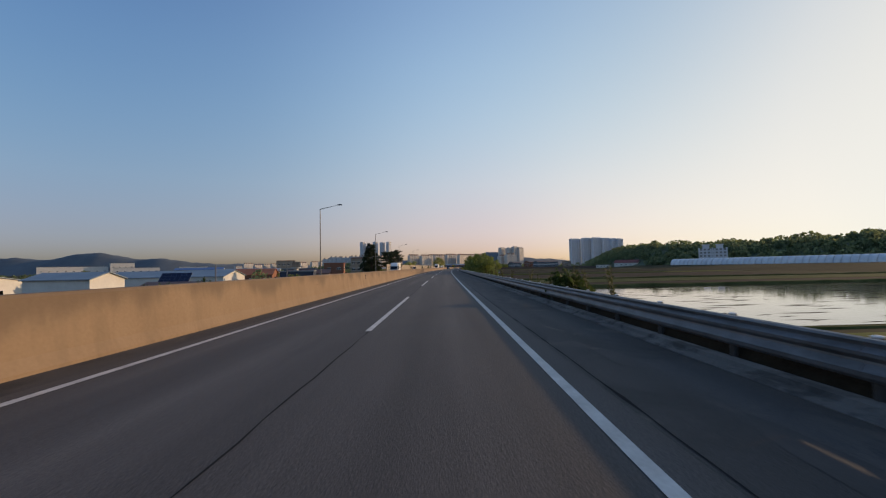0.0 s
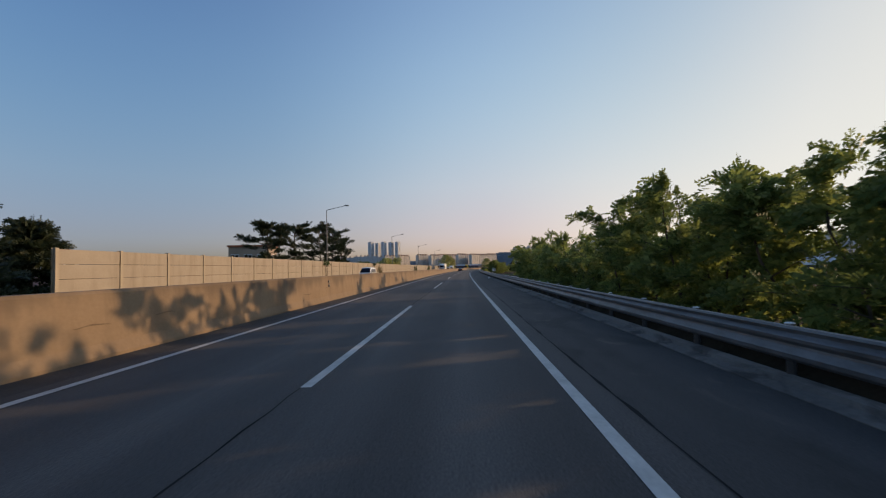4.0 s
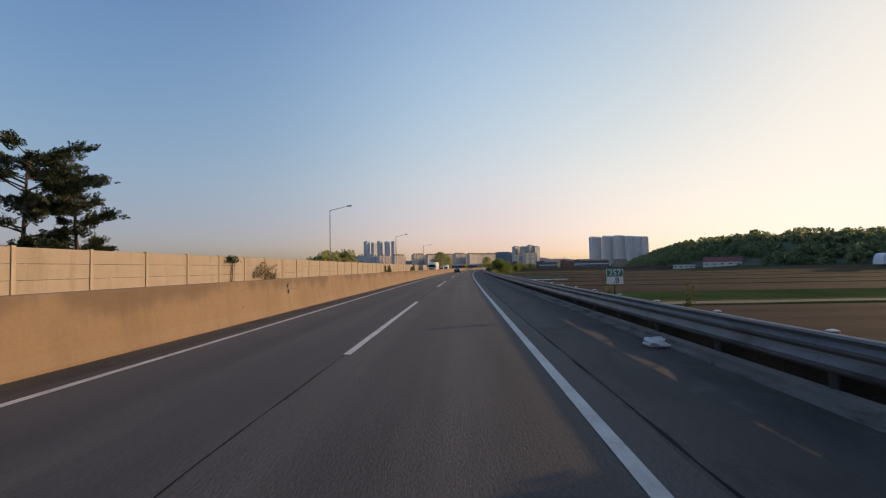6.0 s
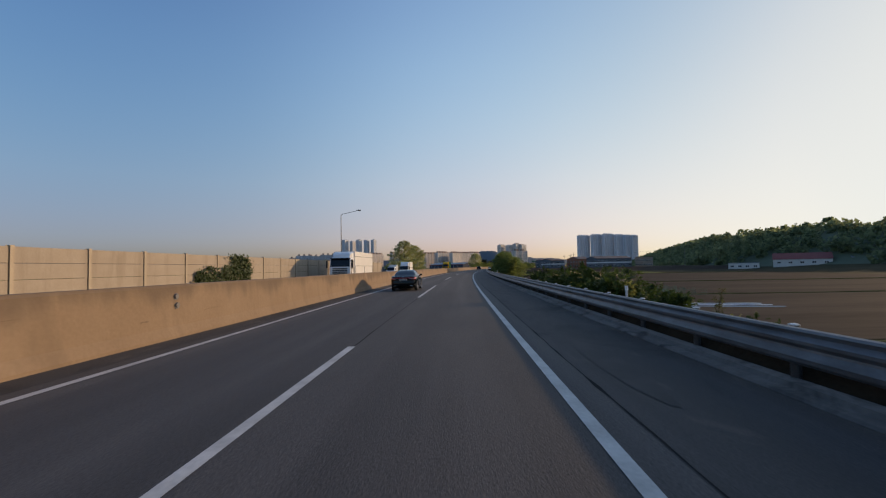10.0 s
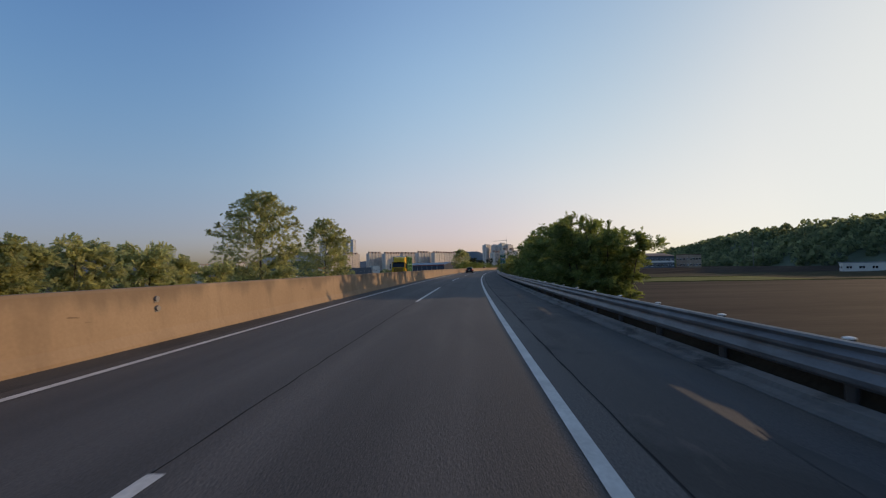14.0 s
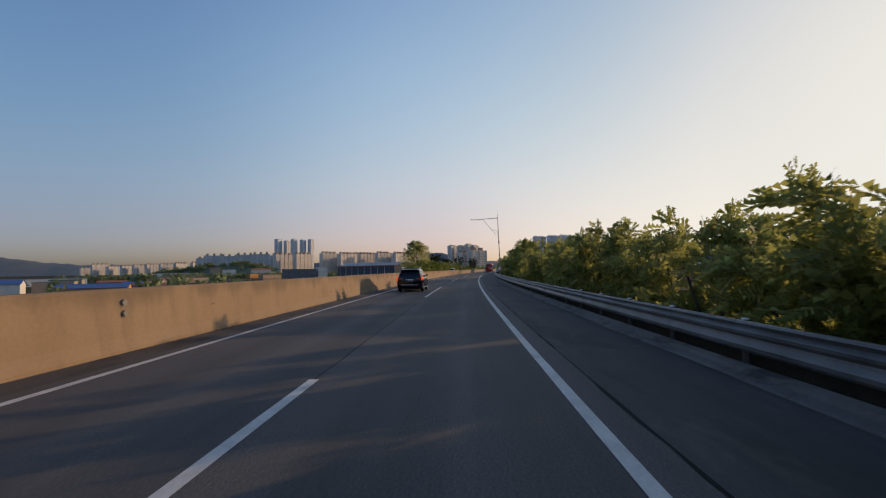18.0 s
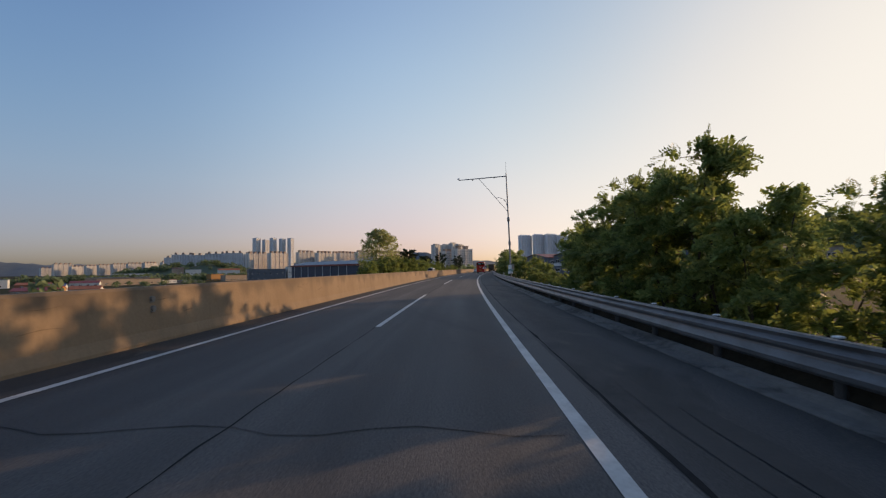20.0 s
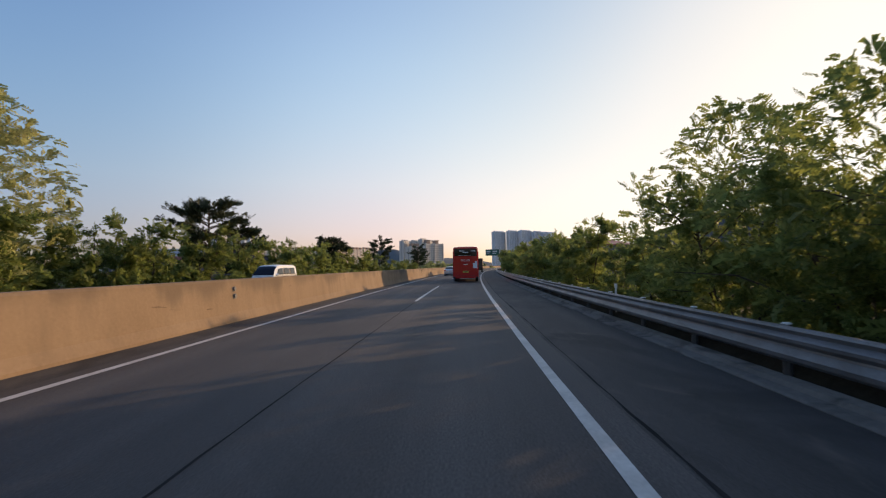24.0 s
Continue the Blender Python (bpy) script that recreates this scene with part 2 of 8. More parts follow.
def road_surface(name, dark, light):
    """Worn asphalt: stone grain, long wheel tracks and patches; UV is (across, along) in metres."""
    m = mat(name, dark, light, 0.82, fine=1.0, coarse=0.12, bump=0.0, uv=True, stretch=(1.0, 0.12, 1))
    n, lk = m.node_tree.nodes, m.node_tree.links
    b = n["Principled BSDF"]
    uv = n.new("ShaderNodeTexCoord")
    g = n.new("ShaderNodeTexNoise")
    g.inputs["Scale"].default_value, g.inputs["Detail"].default_value = 38, 4
    lk.new(uv.outputs["UV"], g.inputs[0])
    vo = n.new("ShaderNodeTexVoronoi")
    vo.inputs["Scale"].default_value = 60
    lk.new(uv.outputs["UV"], vo.inputs[0])
    mr = n.new("ShaderNodeMapRange")
    mr.inputs["From Min"].default_value, mr.inputs["From Max"].default_value = 0.35, 0.7
    mr.inputs["To Min"].default_value, mr.inputs["To Max"].default_value = 0.64, 1.4
    lk.new(g.outputs[0], mr.inputs[0])
    # wheel tracks, worn unevenly along the lane
    sep, sine = n.new("ShaderNodeSeparateXYZ"), n.new("ShaderNodeMath")
    lk.new(uv.outputs["UV"], sep.inputs[0])
    turns = n.new("ShaderNodeMath")
    turns.operation, sine.operation = "MULTIPLY", "SINE"
    turns.inputs[1].default_value = 3.59
    lk.new(sep.outputs[0], turns.inputs[0])
    lk.new(turns.outputs[0], sine.inputs[0])
    stretch = n.new("ShaderNodeMapping")
    stretch.inputs["Scale"].default_value = (1.6, 0.035, 1)
    lk.new(uv.outputs["UV"], stretch.inputs[0])
    worn = n.new("ShaderNodeTexNoise")
    worn.inputs["Scale"].default_value, worn.inputs["Detail"].default_value = 1.0, 5
    lk.new(stretch.outputs[0], worn.inputs[0])
    tracks = n.new("ShaderNodeMath")
    tracks.operation = "MULTIPLY"
    lk.new(sine.outputs[0], tracks.inputs[0])
    lk.new(worn.outputs[0], tracks.inputs[1])
    band = n.new("ShaderNodeMath")
    band.operation = "MULTIPLY_ADD"
    lk.new(tracks.outputs[0], band.inputs[0])
    band.inputs[1].default_value, band.inputs[2].default_value = 0.26, 0.97
    streak = n.new("ShaderNodeMapRange")
    streak.inputs["From Min"].default_value, streak.inputs["From Max"].default_value = 0.3, 0.7
    streak.inputs["To Min"].default_value, streak.inputs["To Max"].default_value = 0.80, 1.18
    lk.new(worn.outputs[0], streak.inputs[0])
    both, whole = n.new("ShaderNodeMath"), n.new("ShaderNodeMath")
    both.operation = whole.operation = "MULTIPLY"
    lk.new(band.outputs[0], both.inputs[0])
    lk.new(streak.outputs[0], both.inputs[1])
    lk.new(both.outputs[0], whole.inputs[0])
    lk.new(mr.outputs[0], whole.inputs[1])
    hsv = n.new("ShaderNodeHueSaturation")
    lk.new(whole.outputs[0], hsv.inputs["Value"])
    lk.new(b.inputs["Base Color"].links[0].from_socket, hsv.inputs["Color"])
    lk.new(hsv.outputs[0], b.inputs["Base Color"])
    bp = n.new("ShaderNodeBump")
    bp.inputs["Strength"].default_value, bp.inputs["Distance"].default_value = 0.35, 0.01
    lk.new(vo.outputs["Distance"], bp.inputs["Height"])
    lk.new(bp.outputs[0], b.inputs["Normal"])
    return m


M_ROAD = soiled(road_surface("lane_asphalt", (0.046, 0.040, 0.036), (0.098, 0.086, 0.077)), 0.3, 0.52, 0.66, (0.040, 0.036, 0.033), 0.5, (1, 0.35, 1))
M_SHOULDER = road_surface("shoulder_asphalt", (0.024, 0.0228, 0.0228), (0.068, 0.061, 0.055))
soiled(M_SHOULDER, 0.55, 0.50, 0.62, (0.015, 0.014, 0.0135), 0.8, (1, 0.5, 1))
soiled(M_SHOULDER, 1.2, 0.57, 0.70, (0.105, 0.088, 0.070), 0.6, (1, 0.5, 1))
M_OPPOSITE = road_surface("opposite_asphalt", (0.060, 0.055, 0.052), (0.09, 0.082, 0.076))
M_PAINT = mat("road_paint", (0.38, 0.36, 0.325), (0.66, 0.63, 0.575), 0.65, fine=20, coarse=2.0, bump=0.2)
M_SEAM = mat("seam_tar", (0.016, 0.015, 0.015), (0.034, 0.031, 0.029), 0.95, fine=9, spec=0.1)
M_TAR = mat("patch_asphalt", (0.030, 0.027, 0.025), (0.058, 0.051, 0.046), 0.85, fine=30, coarse=1.2)
M_BARRIER = streaked_concrete("median_concrete", (0.215, 0.141, 0.082), (0.30, 0.207, 0.127), (0.16, 0.106, 0.065))
_n, _l = M_BARRIER.node_tree.nodes, M_BARRIER.node_tree.links
_geo, _mp, _tx, _sp = _n.new("ShaderNodeNewGeometry"), _n.new("ShaderNodeMapping"), _n.new("ShaderNodeTexNoise"), _n.new("ShaderNodeSeparateXYZ")
_mp.inputs["Scale"].default_value = (1.0, 0.55, 0.10)
_tx.inputs["Scale"].default_value, _tx.inputs["Detail"].default_value, _tx.inputs["Roughness"].default_value = 0.9, 7, 0.62
_l.new(_geo.outputs["Position"], _mp.inputs[0])
_l.new(_mp.outputs[0], _tx.inputs[0])
_l.new(_geo.outputs["Position"], _sp.inputs[0])
# drips of grime from the coping, ending at uneven heights
_end = _n.new("ShaderNodeMapRange")
_end.inputs["From Min"].default_value, _end.inputs["From Max"].default_value = 0.34, 0.66
_end.inputs["To Min"].default_value, _end.inputs["To Max"].default_value = 1.28, 0.55
_l.new(_tx.outputs[0], _end.inputs[0])
_over, _soft_end = _n.new("ShaderNodeMath"), _n.new("ShaderNodeMapRange")
_over.operation = "SUBTRACT"
_l.new(_sp.outputs["Z"], _over.inputs[0])
_l.new(_end.outputs[0], _over.inputs[1])
_soft_end.interpolation_type = "SMOOTHSTEP"
_soft_end.inputs["From Min"].default_value, _soft_end.inputs["From Max"].default_value = -0.12, 0.42
_soft_end.inputs["To Max"].default_value = 0.62
_l.new(_over.outputs[0], _soft_end.inputs[0])
_grime = _n.new("ShaderNodeMix")
_grime.data_type = "RGBA"
_grime.inputs[7].default_value = (0.105, 0.072, 0.048, 1)
_l.new(_n["Principled BSDF"].inputs["Base Color"].links[0].from_socket, _grime.inputs[6])
_l.new(_soft_end.outputs[0], _grime.inputs[0])
_l.new(_grime.outputs[2], _n["Principled BSDF"].inputs["Base Color"])
M_NOISE = streaked_concrete("panel_concrete", (0.32, 0.255, 0.187), (0.43, 0.355, 0.27), (0.22, 0.17, 0.12))
M_GUTTER = streaked_concrete("gutter_concrete", (0.085, 0.078, 0.071), (0.17, 0.156, 0.138), (0.045, 0.041, 0.038))
soiled(M_GUTTER, 1.5, 0.50, 0.62, (0.030, 0.027, 0.024), 0.85, (1, 0.6, 1))
M_STEEL = soiled(mat("galvanised_steel", (0.11, 0.113, 0.118), (0.19, 0.193, 0.20), 0.5, 0.4, fine=30, coarse=2, bump=0.05), 1.4, 0.48, 0.68, (0.060, 0.055, 0.048), 0.7, (1, 0.5, 2.5))
M_POST = mat("painted_post", (0.035, 0.035, 0.036), (0.065, 0.065, 0.066), 0.6, 0.4, fine=20, coarse=2, bump=0.03)
M_CAP = mat("cap_plastic", (0.55, 0.55, 0.53), (0.75, 0.75, 0.72), 0.5, fine=20, bump=0.03)
M_GROUND = mat("field_ground", (0.035, 0.034, 0.018), (0.08, 0.07, 0.04), 0.95, fine=0.35, coarse=0.015, bump=0.4, spec=0.03)
M_BANK = mat("grassy_bank", (0.035, 0.048, 0.016), (0.11, 0.115, 0.045), 0.95, fine=3, coarse=0.3, bump=0.6, spec=0.03)
# soil and litter, with the shade under the rail put into its colour
M_SHADED_VERGE = mat("shaded_leaf_litter", (0.010, 0.0085, 0.006), (0.034, 0.027, 0.018), 0.95, fine=14, coarse=1.2, bump=0.8, spec=0.03)
M_SOIL = mat("tilled_soil", (0.028, 0.022, 0.017), (0.082, 0.062, 0.047), 0.95, fine=2.4, coarse=0.22, bump=1.0, stretch=(0.16, 1, 1), spec=0.03)
M_CROP = mat("young_crop", (0.085, 0.10, 0.028), (0.20, 0.19, 0.06), 0.95, fine=1.6, coarse=0.08, bump=0.8, spec=0.03)
M_PATH = mat("dirt_track", (0.17, 0.14, 0.10), (0.27, 0.23, 0.17), 0.95, fine=2.5, coarse=0.2, bump=0.4, spec=0.03)
M_WATER = mat("paddy_water", (0.05, 0.045, 0.03), (0.075, 0.065, 0.045), 0.06, fine=2.0, coarse=0.3, bump=0.02, stretch=(1, 0.25, 1))
M_BARK = mat("bark", (0.045, 0.034, 0.025), (0.11, 0.085, 0.062), 0.95, fine=18, coarse=3, bump=0.8, stretch=(1, 1, 0.3))
M_LEAF = leafy("locust_leaves", (0.07, 0.105, 0.032), (0.27, 0.30, 0.10), 0.6)
M_LEAF_OLIVE = leafy("olive_leaves", (0.11, 0.125, 0.036), (0.34, 0.33, 0.12), 0.66)
M_LEAF_DARK = leafy("shrub_leaves", (0.022, 0.042, 0.011), (0.075, 0.105, 0.025), 0.4)
M_POPLAR = leafy("poplar_leaves", (0.18, 0.19, 0.08), (0.48, 0.46, 0.20), 0.56)
M_NEEDLE = leafy("needles", (0.018, 0.028, 0.014), (0.060, 0.072, 0.032), 0.2)
M_IVY = leafy("ivy_leaves", (0.018, 0.035, 0.008), (0.07, 0.095, 0.022), 0.2)
M_DRY = leafy("dry_stems", (0.12, 0.09, 0.045), (0.24, 0.19, 0.10), 0.3)
M_WEED = leafy("weeds", (0.038, 0.048, 0.014), (0.13, 0.125, 0.04), 0.35)
M_GLASS_DARK = mat("tinted_glass", (0.004, 0.0045, 0.005), (0.008, 0.009, 0.010), 0.04, fine=1, bump=0, spec=0.4)

# ---------------------------------------------------------------- mesh helpers


def part(name, bm, material, parent=None, label="", smooth=False, m=None):
    """Links a bmesh as one mesh object, under a thing where one is given."""
    me = bpy.data.meshes.new(name)
    if smooth:
        for f in bm.faces:
            f.smooth = True
    bm.to_mesh(me)
    bm.free()
    for x in material if isinstance(material, (list, tuple)) else (material,):
        me.materials.append(x)
    ob = new(name, me)
    if parent is not None:
        ob.parent = parent
    if m is not None:
        ob.matrix_basis = m
    if label:
        ob["label"] = label
    return ob


def piece(name, me, parent=None, m=None):
    """An object of its own on a mesh that alike pieces share."""
    ob = new(name, me)
    if parent is not None:
        ob.parent = parent
    if m is not None:
        ob.matrix_basis = m
    return ob


def thing(name, m, label, category, group="", kind=""):
    ob = new(name)
    ob.matrix_basis = m
    ob.empty_display_size = 0.3
    return tagged(ob, label, category, group, kind)


def box(bm, x0, x1, y0, y1, z0, z1, bevel=0.0, m=None, mi=0):
    c = bmesh.ops.create_cube(bm, size=1.0)["verts"]
    for v in c:
        v.co = Vector((x0 + (v.co.x + 0.5) * (x1 - x0), y0 + (v.co.y + 0.5) * (y1 - y0), z0 + (v.co.z + 0.5) * (z1 - z0)))
    fs = {f for v in c for f in v.link_faces}
    for f in fs:
        f.material_index = mi
    if bevel:
        es = {e for v in c for e in v.link_edges}
        r = bmesh.ops.bevel(bm, geom=list(es), offset=bevel, segments=1, affect="EDGES", profile=0.5)
        c = list({v for f in r["faces"] for v in f.verts} | {v for v in c if v.is_valid})
    if m is not None:
        for v in c:
            v.co = m @ v.co
    return bm


def tube(bm, a, b, r0, r1, sides=8, cap=True):
    """A tapered tube from a to b."""
    a, b = Vector(a), Vector(b)
    d = (b - a)
    if d.length < 1e-6:
        return bm
    q = d.to_track_quat("Z", "Y")
    rings = []
    for p, r in ((a, r0), (b, r1)):
        rings.append([bm.verts.new(p + q @ Vector((r * math.cos(k * math.tau / sides), r * math.sin(k * math.tau / sides), 0))) for k in range(sides)])
    for k in range(sides):
        bm.faces.new((rings[0][k], rings[0][(k + 1) % sides], rings[1][(k + 1) % sides], rings[1][k]))
    if cap:
        bm.faces.new(rings[0][::-1])
        bm.faces.new(rings[1])
    return bm


def bent(bm, pts, r0, r1, sides=6):
    """A bent tapered tube through pts."""
    pts = [Vector(p) for p in pts]
    n = len(pts) - 1
    rings = []
    for k, p in enumerate(pts):
        d = (pts[min(n, k + 1)] - pts[max(0, k - 1)])
        q = (d if d.length > 1e-6 else Vector((0, 0, 1))).to_track_quat("Z", "Y")
        r = r0 + (r1 - r0) * k / n
        ring = [p + q @ Vector((r * math.cos(j * math.tau / sides), r * math.sin(j * math.tau / sides), 0)) for j in range(sides)]
        if rings:
            o = min(range(sides), key=lambda i: (ring[i] - rings[-1][0].co).length)
            ring = ring[o:] + ring[:o]
        rings.append([bm.verts.new(v) for v in ring])
    for a, b in zip(rings, rings[1:]):
        for j in range(sides):
            bm.faces.new((a[j], a[(j + 1) % sides], b[(j + 1) % sides], b[j]))
    bm.faces.new(rings[0][::-1])
    bm.faces.new(rings[-1])
    return bm


def strip(s0, s1, step, profile, uv=True):
    """A sheet along the road: profile is a list of (u, z)."""
    bm = bmesh.new()
    lay = bm.loops.layers.uv.new("UVMap")
    n = max(1, round((s1 - s0) / step))
    rows = []
    for k in range(n + 1):
        s = s0 + (s1 - s0) * k / n
        rows.append((s, [bm.verts.new(P(s, u, z)) for u, z in profile]))
    for k in range(n):
        for j in range(len(profile) - 1):
            f = bm.faces.new((rows[k][1][j], rows[k][1][j + 1], rows[k + 1][1][j + 1], rows[k + 1][1][j]))
            for lp, (uu, ss) in zip(f.loops, ((profile[j][0], rows[k][0]), (profile[j + 1][0], rows[k][0]), (profile[j + 1][0], rows[k + 1][0]), (profile[j][0], rows[k + 1][0]))):
                lp[lay].uv = (uu, ss * STATION)
    return bm


def prism(bm, outline, y0, y1, mi=0):
    """An outline of (x, z) pushed along y."""
    a = [bm.verts.new((x, y0, z)) for x, z in outline]
    b = [bm.verts.new((x, y1, z)) for x, z in outline]
    n = len(outline)
    fs = [bm.faces.new((a[k], a[(k + 1) % n], b[(k + 1) % n], b[k])) for k in range(n)]
    fs += [bm.faces.new(a[::-1]), bm.faces.new(b)]
    for f in fs:
        f.material_index = mi
    return fs


# ---------------------------------------------------------------- ground, bank, road
LOW = -3.2


def ease(f):
    """A soft step from 0 to 1."""
    f = min(1.0, max(0.0, f))
    return f * f * (3 - 2 * f)


def ground_z(x, y):
    """Height of the low ground: a shallow valley under the town, a gentle rise towards the near hill."""
    u = x - float(np.interp(y, _y, _x))
    if u > 0:
        return LOW + 2.9 * ease((u - 150) / 55) * ease((y - 60) / 120) * (1 - ease((y - 640) / 100))
    return LOW - 5.5 * ease((-u - 40) / 160) * ease((y - 560) / 140) * (1 - ease((y - 1330) / 120))


bm = bmesh.new()
bmesh.ops.create_grid(bm, x_segments=230, y_segments=230, size=4600)
for v in bm.verts:
    v.co.z = ground_z(v.co.x, v.co.y + 300)
part("ground", bm, M_GROUND, m=pose(0, 300, 0))
tagged(bpy.data.objects["ground"], "flat brown and green farmland reaching the horizon", "ground", kind="structure")
bank = part("embankment", strip(-80, 1100, 4, [(-27, LOW - 0.1), (-24, LOW + 0.15), (-17.2, -0.15), (-15.2, -0.06), (6.45, -0.06), (6.56, 0.06), (6.85, 0.13), (7.45, 0.12), (8.1, -0.12), (12.6, LOW + 0.15), (15.5, LOW - 0.1)]), M_BANK)
tagged(bank, "grassy highway embankment above the fields", "embankment", kind="structure")
road = part("road", strip(-60, 1000, 3, [(-3.95, 0.0), (-1.8, 0.012), (0, 0.02), (1.8, 0.012), (3.98, 0.0)]), M_ROAD)
tagged(road, "two worn grey asphalt lanes of a highway", "road", kind="structure")
verge = part("road_median_edge", strip(-60, 1000, 4, [(-4.75, 0.02), (-3.95, 0.0)]), M_SHOULDER)
tagged(verge, "dirty asphalt strip along the median wall", "road", kind="structure")
shoulder = part("road_shoulder", strip(-60, 1000, 3, [(3.98, 0.0), (5.0, -0.01), (6.2, -0.022)]), M_SHOULDER)
tagged(shoulder, "dark patched asphalt hard shoulder", "road", kind="structure")
opposite = part("road_opposite", strip(-60, 1000, 5, [(-15.2, 0.0), (-5.3, 0.02)]), M_OPPOSITE)
tagged(opposite, "asphalt of the opposite carriageway behind the median wall", "road", kind="structure")
bm = strip(-60, 1000, 1, [(6.14, -0.06), (6.14, -0.01), (6.18, 0.012), (6.30, 0.03), (6.345, 0.085), (6.53, 0.10), (6.56, 0.02), (6.6, 0.0)])
# its inner lip is broken and uneven
bm.verts.ensure_lookup_table()
for i, v in enumerate(bm.verts):
    if i % 8 < 3:
        s, a = -60 + i // 8, radians(head(-60 + i // 8))
        w = 0.02 + 0.10 * max(0.0, noise.noise(Vector((s * 0.31, 1.7, 0)))) + 0.05 * max(0.0, noise.noise(Vector((s * 1.3, 5.1, 0))))
        v.co.x, v.co.y = v.co.x - w * math.cos(a), v.co.y + w * math.sin(a)
        if i % 8 == 2:
            v.co.z += 0.02 * noise.noise(Vector((s * 0.9, 8.2, 0)))
gutter = part("gutter", bm, M_GUTTER)
tagged(gutter, "stained concrete gutter with a low kerb", "gutter", kind="structure")
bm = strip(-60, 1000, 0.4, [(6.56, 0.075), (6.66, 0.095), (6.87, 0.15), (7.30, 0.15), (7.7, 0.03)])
# uneven heaps, added to block sun under the rail; low gaps let some through
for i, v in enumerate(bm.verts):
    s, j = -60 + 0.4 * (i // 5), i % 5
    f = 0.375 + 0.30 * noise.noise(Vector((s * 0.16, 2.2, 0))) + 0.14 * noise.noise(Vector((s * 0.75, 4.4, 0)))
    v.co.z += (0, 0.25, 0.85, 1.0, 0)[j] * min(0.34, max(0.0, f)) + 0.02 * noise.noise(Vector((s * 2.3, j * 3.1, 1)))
soil = part("verge", bm, M_SHADED_VERGE)
tagged(soil, "bare soil and leaf litter under the guardrail, darkened to hold its shade", "verge", kind="structure")
part("edge_line", strip(-60, 1000, 3, [(3.44, 0.010), (3.60, 0.0085)]), M_PAINT, road, "white solid edge line")
part("edge_line", strip(-60, 1000, 3, [(-3.63, 0.0085), (-3.47, 0.010)]), M_PAINT, road, "white solid edge line")
part("edge_line", strip(-60, 1000, 5, [(-14.6, 0.012), (-14.42, 0.012)]), M_PAINT, opposite, "white solid edge line")
# dashes of the lane line; they grow longer along the way
DASH = [(-13.2, 9.7)]
while DASH[-1][0] < 760:
    s, ln = DASH[-1]
    step = 22.7 if s < 70 else 24.25 if s < 165 else 28.4 if s < 180 else 24.9 if s < 240 else 27.6 if s < 370 else 28.6
    DASH.append((s + step, 10.8 if s < 150 else 12.7))
for s, ln in DASH:
    part("lane_dash", strip(s, s + ln, 2.5, [(-0.075, 0.024), (0.075, 0.024)]), M_PAINT, road)
rs = random.Random(4)
bm = bmesh.new()
lay = None
prev = None
for k in range(0, 1700):
    s = -40 + k * 0.5
    w, c = 0.006 + 0.012 * rs.random(), 0.05 * math.sin(s * 0.11) + 0.03 * rs.random() - 0.03
    row = (bm.verts.new(P(s, c - w, 0.0225)), bm.verts.new(P(s, c + w, 0.0225)))
    if prev:
        bm.faces.new((prev[0], prev[1], row[1], row[0]))
    prev = row
part("seam", bm, M_SEAM, road, "dark tar seam between the lanes")
bm = bmesh.new()
prev = None
for k in range(0, 1700):
    s = -40 + k * 0.5
    w, c = 0.008 + 0.03 * rs.random() ** 3, 4.02 + 0.03 * math.sin(s * 0.23) + 0.02 * rs.random()
    row = (bm.verts.new(P(s, c - w, 0.004)), bm.verts.new(P(s, c + w, 0.004)))
    if prev:
        bm.faces.new((prev[0], prev[1], row[1], row[0]))
    prev = row
part("seam", bm, M_SEAM, shoulder, "dark tar seam beside the edge line")

# ---------------------------------------------------------------- median wall, panel wall, rail
median = thing("median_wall", Matrix(), "tan weathered concrete median wall between the carriageways", "wall", kind="structure")
WALL_FORM = [(-5.33, -0.05), (-5.33, 0.08), (-5.25, 0.30), (-5.15, 1.24), (-5.12, 1.30), (-4.83, 1.30), (-4.80, 1.24), (-4.70, 0.30), (-4.62, 0.08), (-4.62, -0.05)]
for k in range(96):
    part("wall_segment", strip(-40 + 10 * k, -30 + 10 * k, 2.5, WALL_FORM), M_BARRIER, median)

# scuffs and pits on the wall's face
M_SCUFF = mat("wall_scuff", (0.12, 0.078, 0.046), (0.20, 0.135, 0.085), 0.95, fine=20, coarse=3, bump=0.5)
rs = random.Random(77)
for k in range(210):
    s, z0 = rs.uniform(-2, 560), rs.uniform(0.45, 1.1)
    ln, hh = rs.uniform(0.06, 0.42), rs.uniform(0.006, 0.02)
    bm = bmesh.new()
    ring = []
    for j in range(16):
        f = j / 16 * math.tau
        z = z0 + hh * math.sin(f) * rs.uniform(0.3, 1.3) + 0.03 * math.sin(ln * 5 * math.cos(f) + k)
        ring.append(bm.verts.new(P(s + ln * math.cos(f), -4.6935 - 0.1064 * (z - 0.3), z)))
    bm.faces.new(ring)
    part("scuff", bm, M_SCUFF, median, "dark gouge in the concrete")

panel_wall = thing("noise_wall", Matrix(), "pale concrete panel wall behind the opposite carriageway", "wall", kind="structure")
WALL_U, WALL_S0, WALL_N, BAY = -16.2, 113.03, 62, 3.206
bm = bmesh.new()
box(bm, -0.06, 0.06, 0.09, BAY * STATION - 0.09, 0.0, 0.685, 0.012)
board = part("panel", bm, M_NOISE, panel_wall, m=on_road(WALL_S0, WALL_U, 0.0))
bm = bmesh.new()
